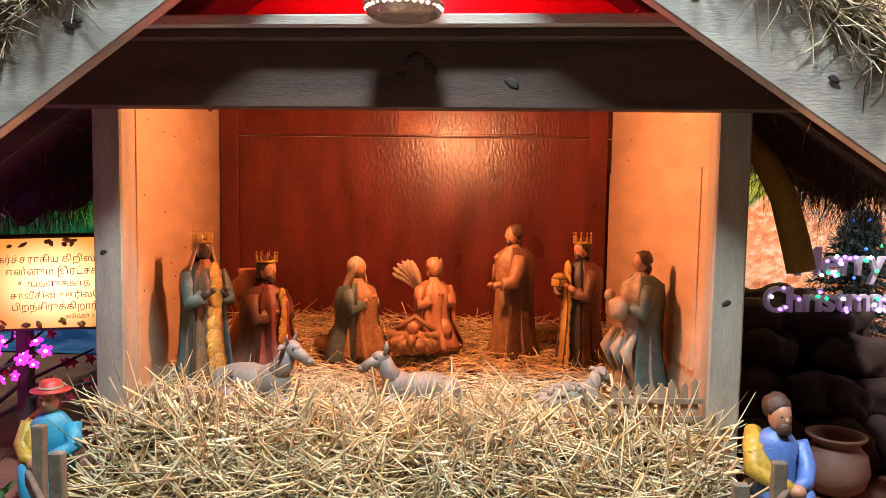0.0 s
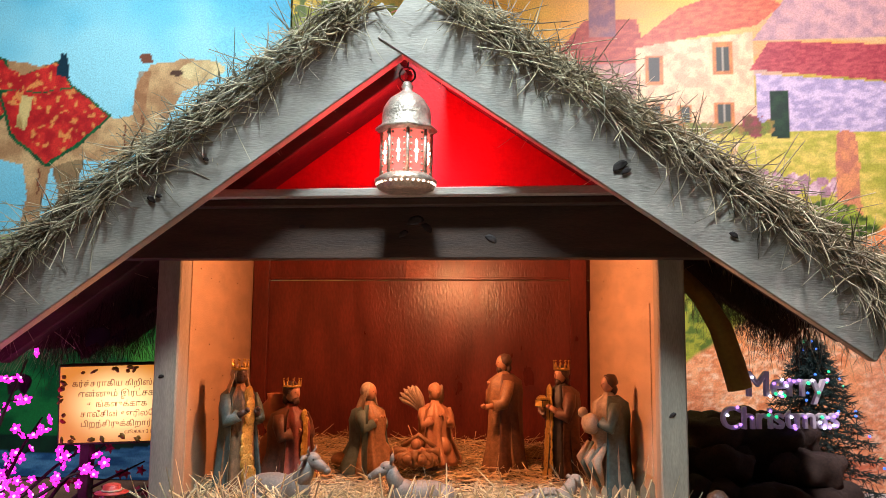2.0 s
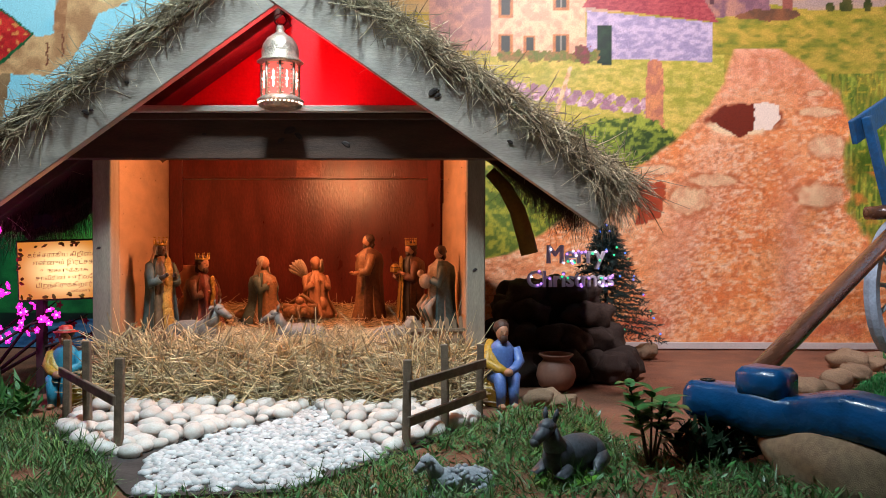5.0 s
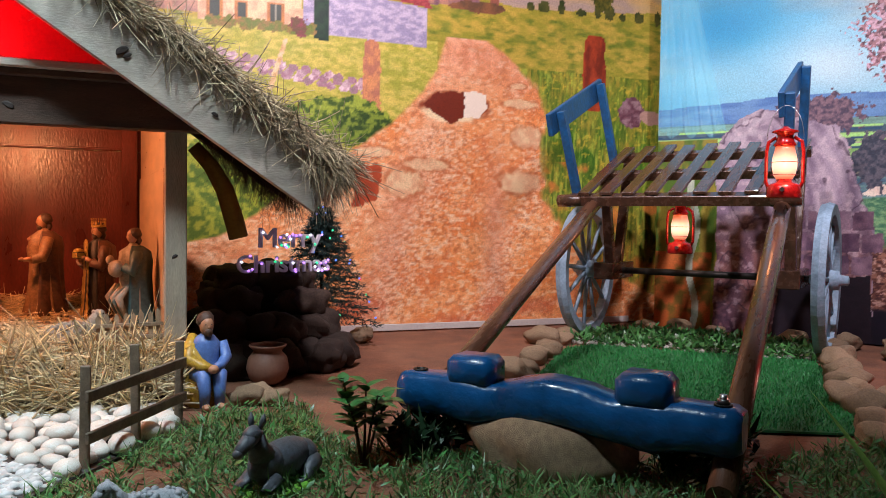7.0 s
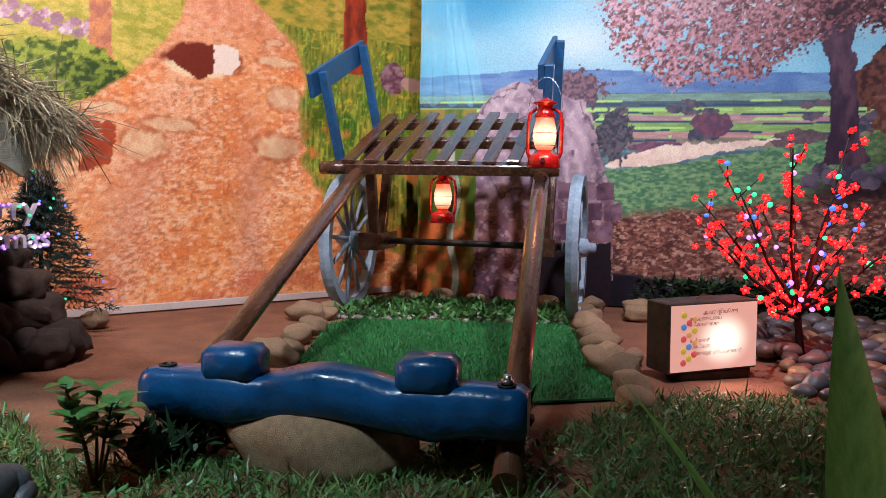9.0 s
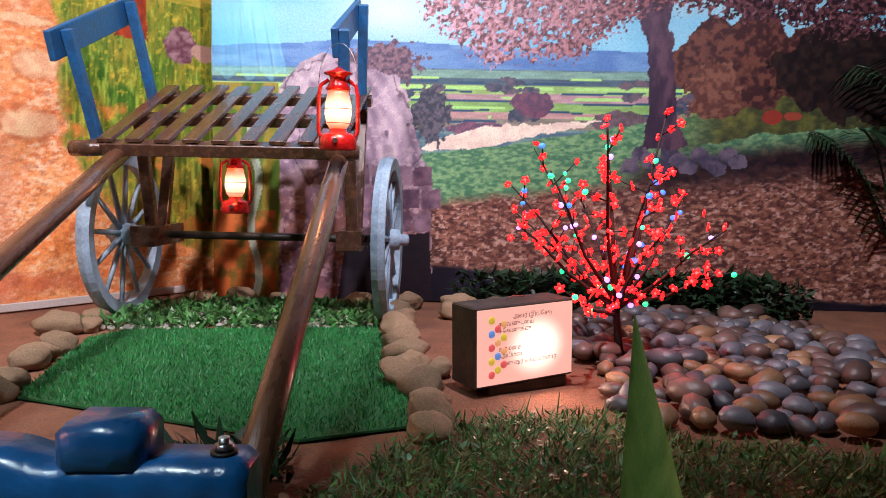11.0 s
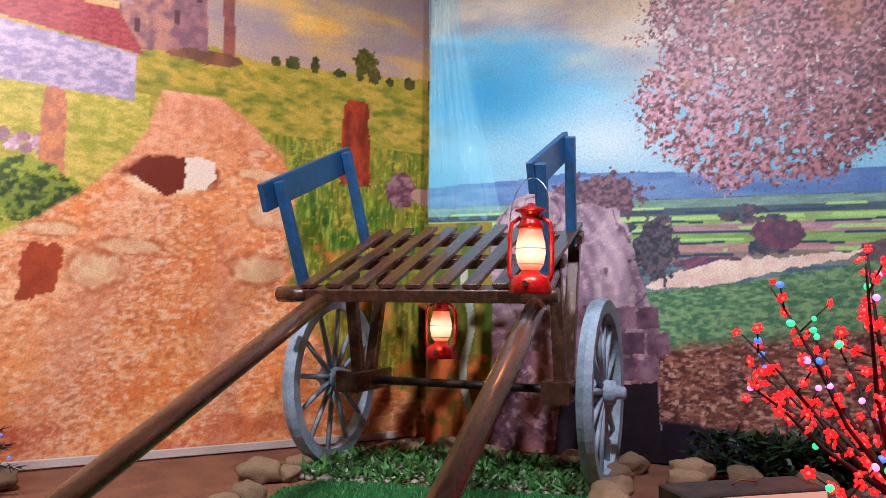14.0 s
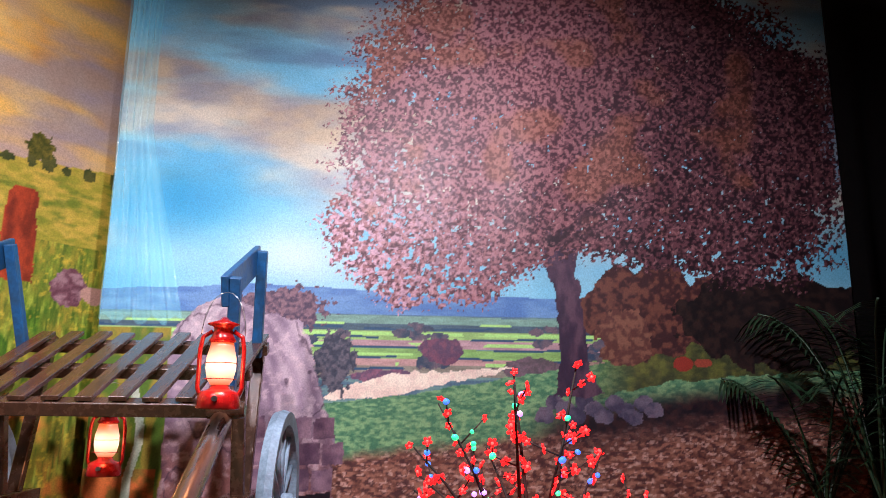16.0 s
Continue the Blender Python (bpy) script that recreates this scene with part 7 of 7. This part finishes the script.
# creeping ground cover behind the cart
COVER = [(2.20, 2.30), (2.34, 2.08), (3.02, 1.48), (3.20, 1.62), (3.32, 1.86), (2.95, 2.36), (2.6, 2.55)]
x, y = scatter(COVER, 3200)
k = len(x)
ob = blades("ground_cover", np.stack([x, y, rnd(k, 0.0, 0.03)], -1), np.stack([np.random.randn(k), np.random.randn(k), np.full(k, 0.7)], -1), rnd(k, 0.018, 0.04), np.random.randn(k, 3) * 0.3, rnd(k, 0.006, 0.013), LEAF)
tagged(ob, "creeping leafy ground cover behind the cart", "plants", kind="stuff")
x, y = scatter(COVER, 500)
tagged(gravel("pale_chips", x, y, 0.008, 0.02, mat("pale_chip", (0.42, 0.40, 0.34), 0.7, island=0.3)), "pale stone chips among the ground cover", "gravel", kind="stuff")
# dark hedge at the foot of the tree picture
HEDGE = [(3.62, 1.62), (3.86, 1.36), (4.2, 1.02), (4.55, 0.50), (4.2, 0.20), (4.30, 0.52), (4.0, 0.98), (3.66, 1.30)]
x, y = scatter(HEDGE, 3800)
k = len(x)
hz = rnd(k, 0.0, 0.16)
ob = blades("dark_hedge", np.stack([x, y, hz], -1), np.stack([np.random.randn(k), np.random.randn(k), np.full(k, 0.5)], -1), rnd(k, 0.025, 0.06), np.random.randn(k, 3) * 0.3, rnd(k, 0.010, 0.02), LEAFDARK)
tagged(ob, "low dark leafy plants along the backdrop", "plants", kind="stuff")
for c0, cnt, rr in (((1.10, 0.86), 260, 0.09), ((1.60, 0.52), 260, 0.09), ((1.75, 0.62), 200, 0.10), ((1.02, 0.84), 120, 0.06), ((-1.20, 1.15), 500, 0.16), ((-0.98, 1.30), 260, 0.10)):
    k = cnt
    an, q = np.random.rand(k) * 6.28, np.sqrt(np.random.rand(k)) * rr
    b0 = np.stack([c0[0] + q * np.cos(an), c0[1] + q * np.sin(an), rnd(k, 0, 0.06)], -1)
    ob = blades("weed_clump", b0, np.random.randn(k, 3) * np.array([1, 1, 0.3]) + np.array([0, 0, 0.9]), rnd(k, 0.03, 0.07), np.random.randn(k, 3) * 0.3, rnd(k, 0.006, 0.013), LEAFDARK if c0[0] > 0 else LEAF)
    tagged(ob, "clump of broad-leaved weeds", "weeds", kind="stuff")


def leaf_blade(bm, base, way, up, length, width, curl=0.2, mi=0, n=6, fold=0.25):
    """A leaf with a midrib fold and pointed tip."""
    base, way, up = Vector(base), Vector(way).normalized(), Vector(up).normalized()
    side = way.cross(up).normalized()
    up = side.cross(way)
    rows_ = []
    for i in range(n + 1):
        s = i / n
        wd = width * math.sin(math.pi * (0.06 + 0.94 * s) ** 0.8) if i < n else 0.0004
        c = base + way * length * s - up * curl * length * s * s
        rows_.append([bm.verts.new(c - side * wd + up * wd * fold), bm.verts.new(c), bm.verts.new(c + side * wd + up * wd * fold)])
    for r0, r1 in zip(rows_, rows_[1:]):
        for q in range(2):
            f = bm.faces.new((r0[q], r0[q + 1], r1[q + 1], r1[q]))
            f.smooth, f.material_index = True, mi


# young shrub
shrub = thing("young_shrub", "young green shrub with oval glossy leaves in the grass", "shrub", pose(0.90, 0.80, 0))
random.seed(21)
for k in range(5):
    an = k * 1.257
    tip = Vector((0.055 * math.cos(an), 0.055 * math.sin(an), 0.15 + 0.02 * (k % 3)))
    bm = bmesh.new()
    tube(bm, [(0.004 * math.cos(an), 0.004 * math.sin(an), -0.01), tip * 0.5 + Vector((0, 0, 0.01)), tip], [0.004, 0.003, 0.002], 6)
    part("stem", bm, STEM, shrub)
    for q in range(12):
        p = tip * (0.52 + 0.045 * q)
        a2 = q * 2.4 + an
        bm = bmesh.new()
        leaf_blade(bm, p, (math.cos(a2), math.sin(a2), random.uniform(0.15, 0.9)), (0, 0, 1), random.uniform(0.042, 0.065), random.uniform(0.013, 0.019), 0.25)
        part("leaf", bm, LEAF, shrub)
# broad young palm leaves close to the path
plant = thing("palm_seedling", "pale green pleated palm seedling leaves", "plant", pose(1.275, -0.476, 0))
for base, way, up, length, wd, curl in (((-0.022, 0.020, 0), (0.122, 0.118, 0.495), (-0.75, -0.55, 0.35), 0.53, 0.038, 0.03), ((-0.01, 0.07, 0.0), (0.0, 0.10, 0.28), (0.16, -0.87, 0.47), 0.42, 0.014, 0.30), ((-0.05, 0.10, 0.0), (-0.02, 0.12, 0.22), (0.2, -0.85, 0.4), 0.34, 0.011, 0.30)):
    bm = bmesh.new()
    leaf_blade(bm, base, way, up, length, wd, curl, n=18, fold=0.35)
    smooth(part("leaf", bm, LEAFPALE, plant))
# palm fronds in the dark corner
for px, py, h in ((4.72, -0.20, 1.25), (4.95, 0.05, 0.95)):
    palm = thing("areca_palm", "dark arching palm fronds beside the backdrop", "palm", pose(px, py, 0))
    for k in range(9):
        an = k * 0.7 + px
        bm = bmesh.new()
        pts = [Vector((0.42 * s * math.cos(an), 0.42 * s * math.sin(an), h * (0.25 + 1.25 * s - 0.62 * s * s))) for s in np.linspace(0, 1, 9)]
        tube(bm, [(0.02 * math.cos(an), 0.02 * math.sin(an), 0)] + pts, [0.008] * 4 + [0.005] * 6, 5)
        for i in range(2, 9):
            for j in range(3):
                p = pts[i - 1].lerp(pts[i], j / 3)
                d = (pts[i] - pts[i - 1]).normalized()
                for s in (-1, 1):
                    sd = d.cross(Vector((0, 0, 1))).normalized() * s
                    leaf_blade(bm, p, sd + d * 0.6 + Vector((0, 0, -0.15)), (0, 0, 1), 0.20, 0.007, 0.5, n=3)
        part("frond", bm, LEAFDARK, palm)

# ---- lit trees ----


def led_tree(name, label, place, height, flower, core, seed, spread, count, colours, stemmat=BARK, lift=0.18, lean=(0, 0)):
    """A wire tree: a trunk, forked twigs and clusters of lit blossoms."""
    rng = random.Random(seed)
    tree = thing(name, label, "lit tree", pose(*place, *lean, 0))
    bm = bmesh.new()
    tube(bm, [(0, 0, -0.01), (0.004, 0.003, height * 0.12), (0, 0, height * 0.26)], [0.016, 0.013, 0.012], 8)
    part("trunk", bm, stemmat, tree)
    buds = []
    for k in range(count):
        an = 2 * math.pi * k / count + rng.uniform(-0.2, 0.2)
        rise = rng.uniform(0.34, 0.80) if k % 5 else rng.uniform(0.85, 1.0)
        out = spread * (1.30 - 0.85 * rise) * rng.uniform(0.8, 1.1)
        if k == 0:
            out, rise = 0.03, 1.0
        a = Vector((0, 0, height * lift + 0.02 * (k % 3)))
        b = Vector((out * 0.45 * math.cos(an), out * 0.45 * math.sin(an), height * (lift + (rise - lift) * 0.42)))
        c = Vector((out * math.cos(an + 0.15), out * math.sin(an + 0.15), height * rise * rng.uniform(0.93, 1.0)))
        bm = bmesh.new()
        tube(bm, [a, b, b.lerp(c, 0.5) + Vector((0, 0, 0.012)), c], [0.008, 0.006, 0.004, 0.0025], 6)
        for f in (0.35, 0.6, 0.8):
            s = b.lerp(c, f)
            e = s + Vector((rng.uniform(-1, 1), rng.uniform(-1, 1), rng.uniform(-0.1, 1))) * height * 0.10
            tube(bm, [s, e], [0.003, 0.002], 5)
            buds += [e, s.lerp(e, 0.5)]
        part("branch", bm, stemmat, tree)
        for f in np.linspace(0.12, 1.0, 10):
            p = a.lerp(b, f * 2) if f < 0.5 else b.lerp(c, f * 2 - 1)
            buds.append(p + Vector((rng.uniform(-1, 1), rng.uniform(-1, 1), rng.uniform(-1, 1))) * 0.018)
    proto = {}
    for key, mats in colours.items():
        bm = bmesh.new()
        if mats[0] is mats[1]:
            blob(bm, (0, 0, 0), (0.0058, 0.0058, 0.007), sub=2)
        for q in range(5 if mats[0] is not mats[1] else 0):
            a = 2 * math.pi * q / 5
            blob(bm, (0.0065 * math.cos(a), 0.0065 * math.sin(a), 0), (0.0055, 0.0042, 0.003), (0, 0, math.degrees(a)), 1, 0)
        blob(bm, (0, 0, 0.002), (0.0035, 0.0035, 0.0035), sub=1, mi=1)
        me = bpy.data.meshes.new("blossom")
        bm.to_mesh(me)
        bm.free()
        for m in mats:
            me.materials.append(m)
        proto[key] = me
    keys = list(proto)
    for k, p in enumerate(buds[:290]):
        ob = new("blossom", proto[keys[0] if rng.random() < 0.82 or len(keys) == 1 else rng.choice(keys[1:])])
        ob.parent = tree
        ob.matrix_basis = pose(*p, rng.uniform(20, 130), rng.uniform(-60, 60), rng.uniform(0, 360)) @ Matrix.Scale((1.45 if seed == 4 else 1.35) * rng.uniform(0.8, 1.15), 4)
    return tree


led_tree("red_blossom_tree", "wire tree covered in glowing red blossoms and coloured bulbs", (3.20, 0.56, 0.0), 0.84, LEDRED, LEDCORE, 4, 0.44, 18, {"red": (LEDRED, LEDCORE), "green": (LEDGREEN, LEDGREEN), "blue": (LEDBLUE, LEDBLUE), "violet": (LEDVIOLET, LEDVIOLET)}, lean=(-5, -4))
lamp("POINT", "red_blossom_glow", (3.10, 0.44, 0.36), 3.0, (1.0, 0.06, 0.05), 0.15)
led_tree("pink_blossom_tree", "wire tree covered in glowing pink blossoms", (-1.29, 1.50, 0.0), 0.60, LEDPINK, LEDPCORE, 8, 0.36, 16, {"pink": (LEDPINK, LEDPCORE)})
lamp("POINT", "pink_blossom_glow", (-1.26, 1.40, 0.30), 1.2, (1.0, 0.1, 0.8), 0.12)
# bare twig with dull red flowers beside the sign
twig = thing("red_flower_twig", "dark bare twig with dull red silk flowers", "twig", pose(-1.26, 1.66, 0.04))
for tip in ((0.26, 0.02, 0.30), (0.44, 0.0, 0.19), (0.36, 0.02, 0.24)):
    t = Vector(tip)
    bm = bmesh.new()
    tube(bm, [(0, 0, 0), t * 0.5 + Vector((0, 0, 0.03)), t], [0.008, 0.005, 0.002], 6)
    part("branch", bm, BARK, twig)
    for k in range(6):
        p = t * (0.55 + 0.08 * k) + Vector((0.012 * math.sin(k * 3), 0, 0.015 * math.cos(k * 2)))
        bm = bmesh.new()
        for q in range(5):
            a = q * 1.257
            leaf_blade(bm, p, (math.cos(a), 0.3, math.sin(a)), (0, 1, 0), 0.016, 0.005, 0.2, n=3)
        part("silk_flower", bm, mat("dull_red_silk", (0.22, 0.01, 0.02), 0.7, var=0.2), twig)

# fir tree with bulbs
fir = thing("artificial_fir", "small dark artificial fir tree with tiny coloured bulbs", "fir tree", pose(1.115, 2.38, 0.02))
bm = bmesh.new()
tube(bm, [(0, 0, -0.03), (0, 0, 0.62)], [0.012, 0.004], 7)
part("trunk", bm, BARK, fir)
rng = random.Random(3)
fb, fw, fl = [], [], []
for k in range(120):
    s = (k / 120) ** 0.85
    z = 0.10 + 0.50 * s
    r = 0.235 * (1 - s) ** 0.9 + 0.02
    an = k * 2.399
    d = Vector((math.cos(an), math.sin(an), -0.10))
    for q in np.linspace(0.12, 1, 13):
        p = Vector((0, 0, z)) + d * r * q
        for _ in range(6):
            fb.append(p)
            fw.append(d * 0.7 + Vector((rng.gauss(0, 1), rng.gauss(0, 1), rng.gauss(0, 0.8))) * 0.6)
            fl.append(rng.uniform(0.018, 0.034))
fb, fw, fl = np.array(fb), np.array(fw), np.array(fl)
strands("needles", fb, fw, fl, np.zeros_like(fb), np.full(len(fb), 0.0019), FIR, fir, "dark blue-green tinsel needles", segs=1, sides=3)
for k in range(26):
    s = rng.random()
    r = (0.235 * (1 - s) ** 0.9 + 0.02) * 0.95
    an = rng.uniform(3.0, 6.4)
    bm = bmesh.new()
    blob(bm, (r * math.cos(an), r * math.sin(an), 0.10 + 0.50 * s), (0.005, 0.005, 0.005), sub=1)
    part("bulb", bm, rng.choice((LEDBLUE, LEDBLUE, LEDBLUE, LEDGREEN, LEDRED)), fir)

# ---- lettering ----


def text_mesh(body, size, extrude=0.0, bevel=0.0):
    cu = bpy.data.curves.new("text", "FONT")
    cu.body, cu.size, cu.extrude, cu.bevel_depth = body, size, extrude, bevel
    cu.align_x = "CENTER"
    ob = bpy.data.objects.new("text", cu)
    scene.collection.objects.link(ob)
    bpy.context.view_layer.update()
    me = bpy.data.meshes.new_from_object(ob.evaluated_get(bpy.context.evaluated_depsgraph_get()))
    bpy.data.objects.remove(ob)
    return me


merry = thing("merry_christmas_sign", "hanging white cut-out greeting letters strung with tiny lights", "sign", pose(0.905, 2.06, 0.44, 90, 0, 14))
rng = random.Random(9)
for body, dx, dy, size in (("Merry", 0.02, 0.018, 0.105), ("Christmas", 0.0, -0.078, 0.093)):
    me = text_mesh(body, size, 0.006, 0.0015)
    me.materials.append(LETTER)
    ob = new("letters", me)
    ob.parent = merry
    ob.location = (dx, dy, 0)
    xs_ = [v.co.x for v in me.vertices]
    for k in range(22):
        v = rng.choice(me.vertices)
        bm = bmesh.new()
        blob(bm, (v.co.x + dx, v.co.y + dy, 0.012), (0.0055, 0.0055, 0.0055), sub=1)
        part("bulb", bm, rng.choice((LEDVIOLET, LEDWHITE, LEDVIOLET, LEDGREEN)), merry)
for x in (-0.09, 0.14):
    bm = bmesh.new()
    tube(bm, [(x, 0.07, 0), (x, 0.30, -0.02)], 0.0008, 4)
    part("string", bm, DARKIRON, merry)


def light_box(name, label, m, w, h, depth, face, hot, lines, glow):
    """A shallow lamp box with a printed, lit front; local x right, z up, front towards -y."""
    bx = thing(name, label, "light box", m)
    bm = bmesh.new()
    box(bm, w, depth, h, pose(0, depth / 2, h / 2), 0.004)
    part("case", bm, BOXDARK, bx, "dark taped case")
    bm = bmesh.new()
    box(bm, w - 0.014, 0.003, h - 0.014, pose(0, -0.0025, h / 2), 0)
    part("panel", bm, face, bx, "translucent lit panel")
    if hot:
        bm = bmesh.new()
        lathe(bm, [(0.047, 0), (0.047, 0.001)], 24, pose(0.035, -0.0045, h * 0.44, 90, 0, 0))
        part("lamp_spot", bm, hot, bx, "lamp shining through the panel")
    for body, x, z, size, ink in lines:
        me = text_mesh(body, size)
        me.materials.append(ink)
        ob = new("text_line", me)
        ob.parent = bx
        ob.matrix_basis = pose(x, -0.0052, z, 90, 0, 0)
    return bx


sign_turn = -20.5
sb = light_box("verse_light_box", "dark light box with a glowing pink verse panel", pose(2.673, 0.586, 0.026, 0, -1.5, sign_turn), 0.335, 0.222, 0.12, VERSEPANEL, None,
    [("அவர் (இயேசு)", 0.02, 0.185, 0.017, INK), ("தேவனுடைய", -0.035, 0.166, 0.017, INK), ("தேவனுக்கு", -0.04, 0.148, 0.017, INK), ("தம்மைத்", -0.055, 0.098, 0.017, INK), ("அடிமை", -0.05, 0.079, 0.017, INK), ("மனுஷர் சாயலானார்.", 0.01, 0.057, 0.017, INK)], None)
rng = random.Random(2)
for k in range(13):
    bm = bmesh.new()
    blob(bm, (-0.115 + 0.022 * ((k * 7) % 3) * 0.9, -0.004, 0.035 + 0.0125 * k), (0.011, 0.003, 0.011), sub=2)
    part("printed_bauble", bm, [mat("bauble_gold", (0.62, 0.45, 0.05), 0.5, emit=(0.62, 0.45, 0.05), power=0.6), mat("bauble_blue", (0.12, 0.25, 0.6), 0.5, emit=(0.12, 0.25, 0.6), power=0.6), mat("bauble_red", (0.7, 0.1, 0.1), 0.5, emit=(0.7, 0.1, 0.1), power=0.6), mat("bauble_orange", (0.75, 0.35, 0.15), 0.5, emit=(0.75, 0.35, 0.15), power=0.6)][k % 4 if k > 5 else (2, 0, 2, 0, 1, 3)[k]], sb)
bm = bmesh.new()
tube(bm, [(-0.03, 0.05, 0.227), (-0.01, 0.05, 0.236), (0.03, 0.055, 0.231), (0.05, 0.08, 0.228)], 0.002, 5)
part("cable", bm, mat("cable_red", (0.35, 0.08, 0.05), 0.5), sb)
bm = bmesh.new()
box(bm, 0.27, 0.08, 0.034, sb.matrix_world @ pose(0.02, 0.05, -0.018), 0.004)
tagged(part("prop_block", bm, BOXDARK), "dark wooden block under the light box", "block")
lamp("AREA", "verse_box_glow", tuple(sb.matrix_world @ Vector((0.03, -0.03, 0.11))), 1.1, (1.0, 0.6, 0.48), 0.16, tuple(sb.matrix_world @ Vector((0.03, -1, 0.0))))

lb = light_box("gospel_light_box", "dark light box with a glowing yellow verse panel", pose(-0.945, 1.612, 0.335, 0, -2, 8), 0.32, 0.215, 0.07, GOSPELPANEL, None,
    [("கர்த்தராகிய கிறிஸ்து", 0.0, 0.155, 0.021, INK), ("என்னும் இரட்சகர்", 0.005, 0.127, 0.023, INKDARK), ("உங்களுக்காக", 0.0, 0.100, 0.021, INK), ("தாவீதின் ஊரிலே", 0.0, 0.074, 0.021, INK), ("பிறந்திருக்கிறார்.", 0.0, 0.048, 0.021, INK), ("லூக்கா 2:11", 0.06, 0.028, 0.013, INK)], None)
rng = random.Random(6)
for k in range(46):
    s = rng.random()
    x, z = (rng.uniform(-0.15, 0.15), rng.choice((0.018, 0.198)) + rng.uniform(-0.008, 0.008)) if k % 2 else (rng.choice((-0.145, 0.145)) + rng.uniform(-0.01, 0.01), rng.uniform(0.02, 0.195))
    bm = bmesh.new()
    blob(bm, (x, -0.0055, z), (rng.uniform(0.006, 0.014), 0.001, rng.uniform(0.004, 0.008)), (0, rng.uniform(0, 180), 0), 1)
    part("printed_leaf", bm, mat("printed_gold_leaf", (0.30, 0.16, 0.02), 0.5) if k % 6 else PAINTRED, lb)
bm = bmesh.new()
beam(bm, (-1.06, 1.665, -0.01), (-1.06, 1.665, 0.34), 0.03, 0.03, (0, 1, 0))
beam(bm, (-0.85, 1.665, -0.01), (-0.85, 1.665, 0.34), 0.03, 0.03, (0, 1, 0))
tagged(part("sign_stand", bm, BOXDARK), "dark posts holding up the light box", "stand")

# hanging vine with heart leaves under the eave
vine = thing("hanging_vine", "dark hanging vine with heart-shaped leaves under the eave", "vine", pose(0, 0, 0))
rng = random.Random(12)
for k in range(6):
    x = -1.36 + 0.075 * k
    top = Vector((x, 1.80 + 0.1 * (k % 3), 0.64 + 0.055 * k))
    low = top - Vector((rng.uniform(-0.03, 0.03), 0.02, rng.uniform(0.05, 0.20)))
    bm = bmesh.new()
    tube(bm, [top, top.lerp(low, 0.5) + Vector((0.015, 0, 0)), low], 0.0015, 4)
    part("tendril", bm, BARK, vine)
    bm = bmesh.new()
    for s in (-1, 1):
        leaf_blade(bm, low + Vector((s * 0.006, 0, 0.012)), (s * 0.35, 0, -1), (0, 1, 0), 0.062, 0.026, 0.1, n=5)
    part("leaf", bm, LEAFBLACK, vine)
# yellow brace in the shade of the eave
bm = bmesh.new()
pts = [Vector((0.555, 1.72, 0.80)), Vector((0.61, 1.72, 0.74)), Vector((0.655, 1.72, 0.66)), Vector((0.685, 1.72, 0.56)), Vector((0.70, 1.72, 0.50))]
tube(bm, pts, [0.022, 0.026, 0.030, 0.032, 0.032], 8)
tagged(part("yellow_brace", bm, YELLOWCLOTH), "dusty yellow wrapped brace under the eave", "brace")

# clear wrap over the seam of the printed sheets, gathered at the top and flaring downwards
bm = bmesh.new()
vs = []
NI, NJ = 60, 56
for i in range(NI):
    z = 2.82 - 1.77 * i / (NI - 1)
    flare = 0.15 + 0.21 * max(0.0, (1.95 - z) / 0.9)
    for j in range(NJ):
        s = 0.004 + flare * j / (NJ - 1)
        deep = 0.030 + 0.012 * math.sin(j * 0.55 + 1.2 * math.sin(i * 0.11)) + 0.008 * math.sin(j * 1.3 + i * 0.06) + 0.012 * noise.noise(Vector((j * 0.22, i * 0.16, 3)))
        p = A2 + D2 * s - N2 * deep
        vs.append(bm.verts.new((p.x, p.y, z + (0.02 * math.sin(j * 0.4) if i == NI - 1 else 0))))
for i in range(NI - 1):
    for j in range(NJ - 1):
        bm.faces.new((vs[i * NJ + j], vs[i * NJ + j + 1], vs[(i + 1) * NJ + j + 1], vs[(i + 1) * NJ + j])).smooth = True
film = part("plastic_wrap", bm, FILM)
film.visible_shadow = False
tagged(film, "crinkled clear plastic wrap hanging over the sheet's edge", "plastic film")
# dark drape past the printed tree
bm = bmesh.new()
vs = []
for i in range(2):
    for j in range(25):
        s = 3.44 + 1.6 * j / 24
        p = A2 + D2 * s - N2 * (0.05 + 0.03 * math.sin(j * 1.7))
        vs.append(bm.verts.new((p.x, p.y, 2.9 * i)))
for j in range(24):
    bm.faces.new((vs[j], vs[j + 1], vs[j + 26], vs[j + 25])).smooth = True
bmesh.ops.solidify(bm, geom=bm.faces[:], thickness=0.004)
tagged(part("black_drape", bm, mat("black_cloth", (0.012, 0.010, 0.012), 0.9, var=0.3)), "black cloth drape beside the printed sheet", "curtain")
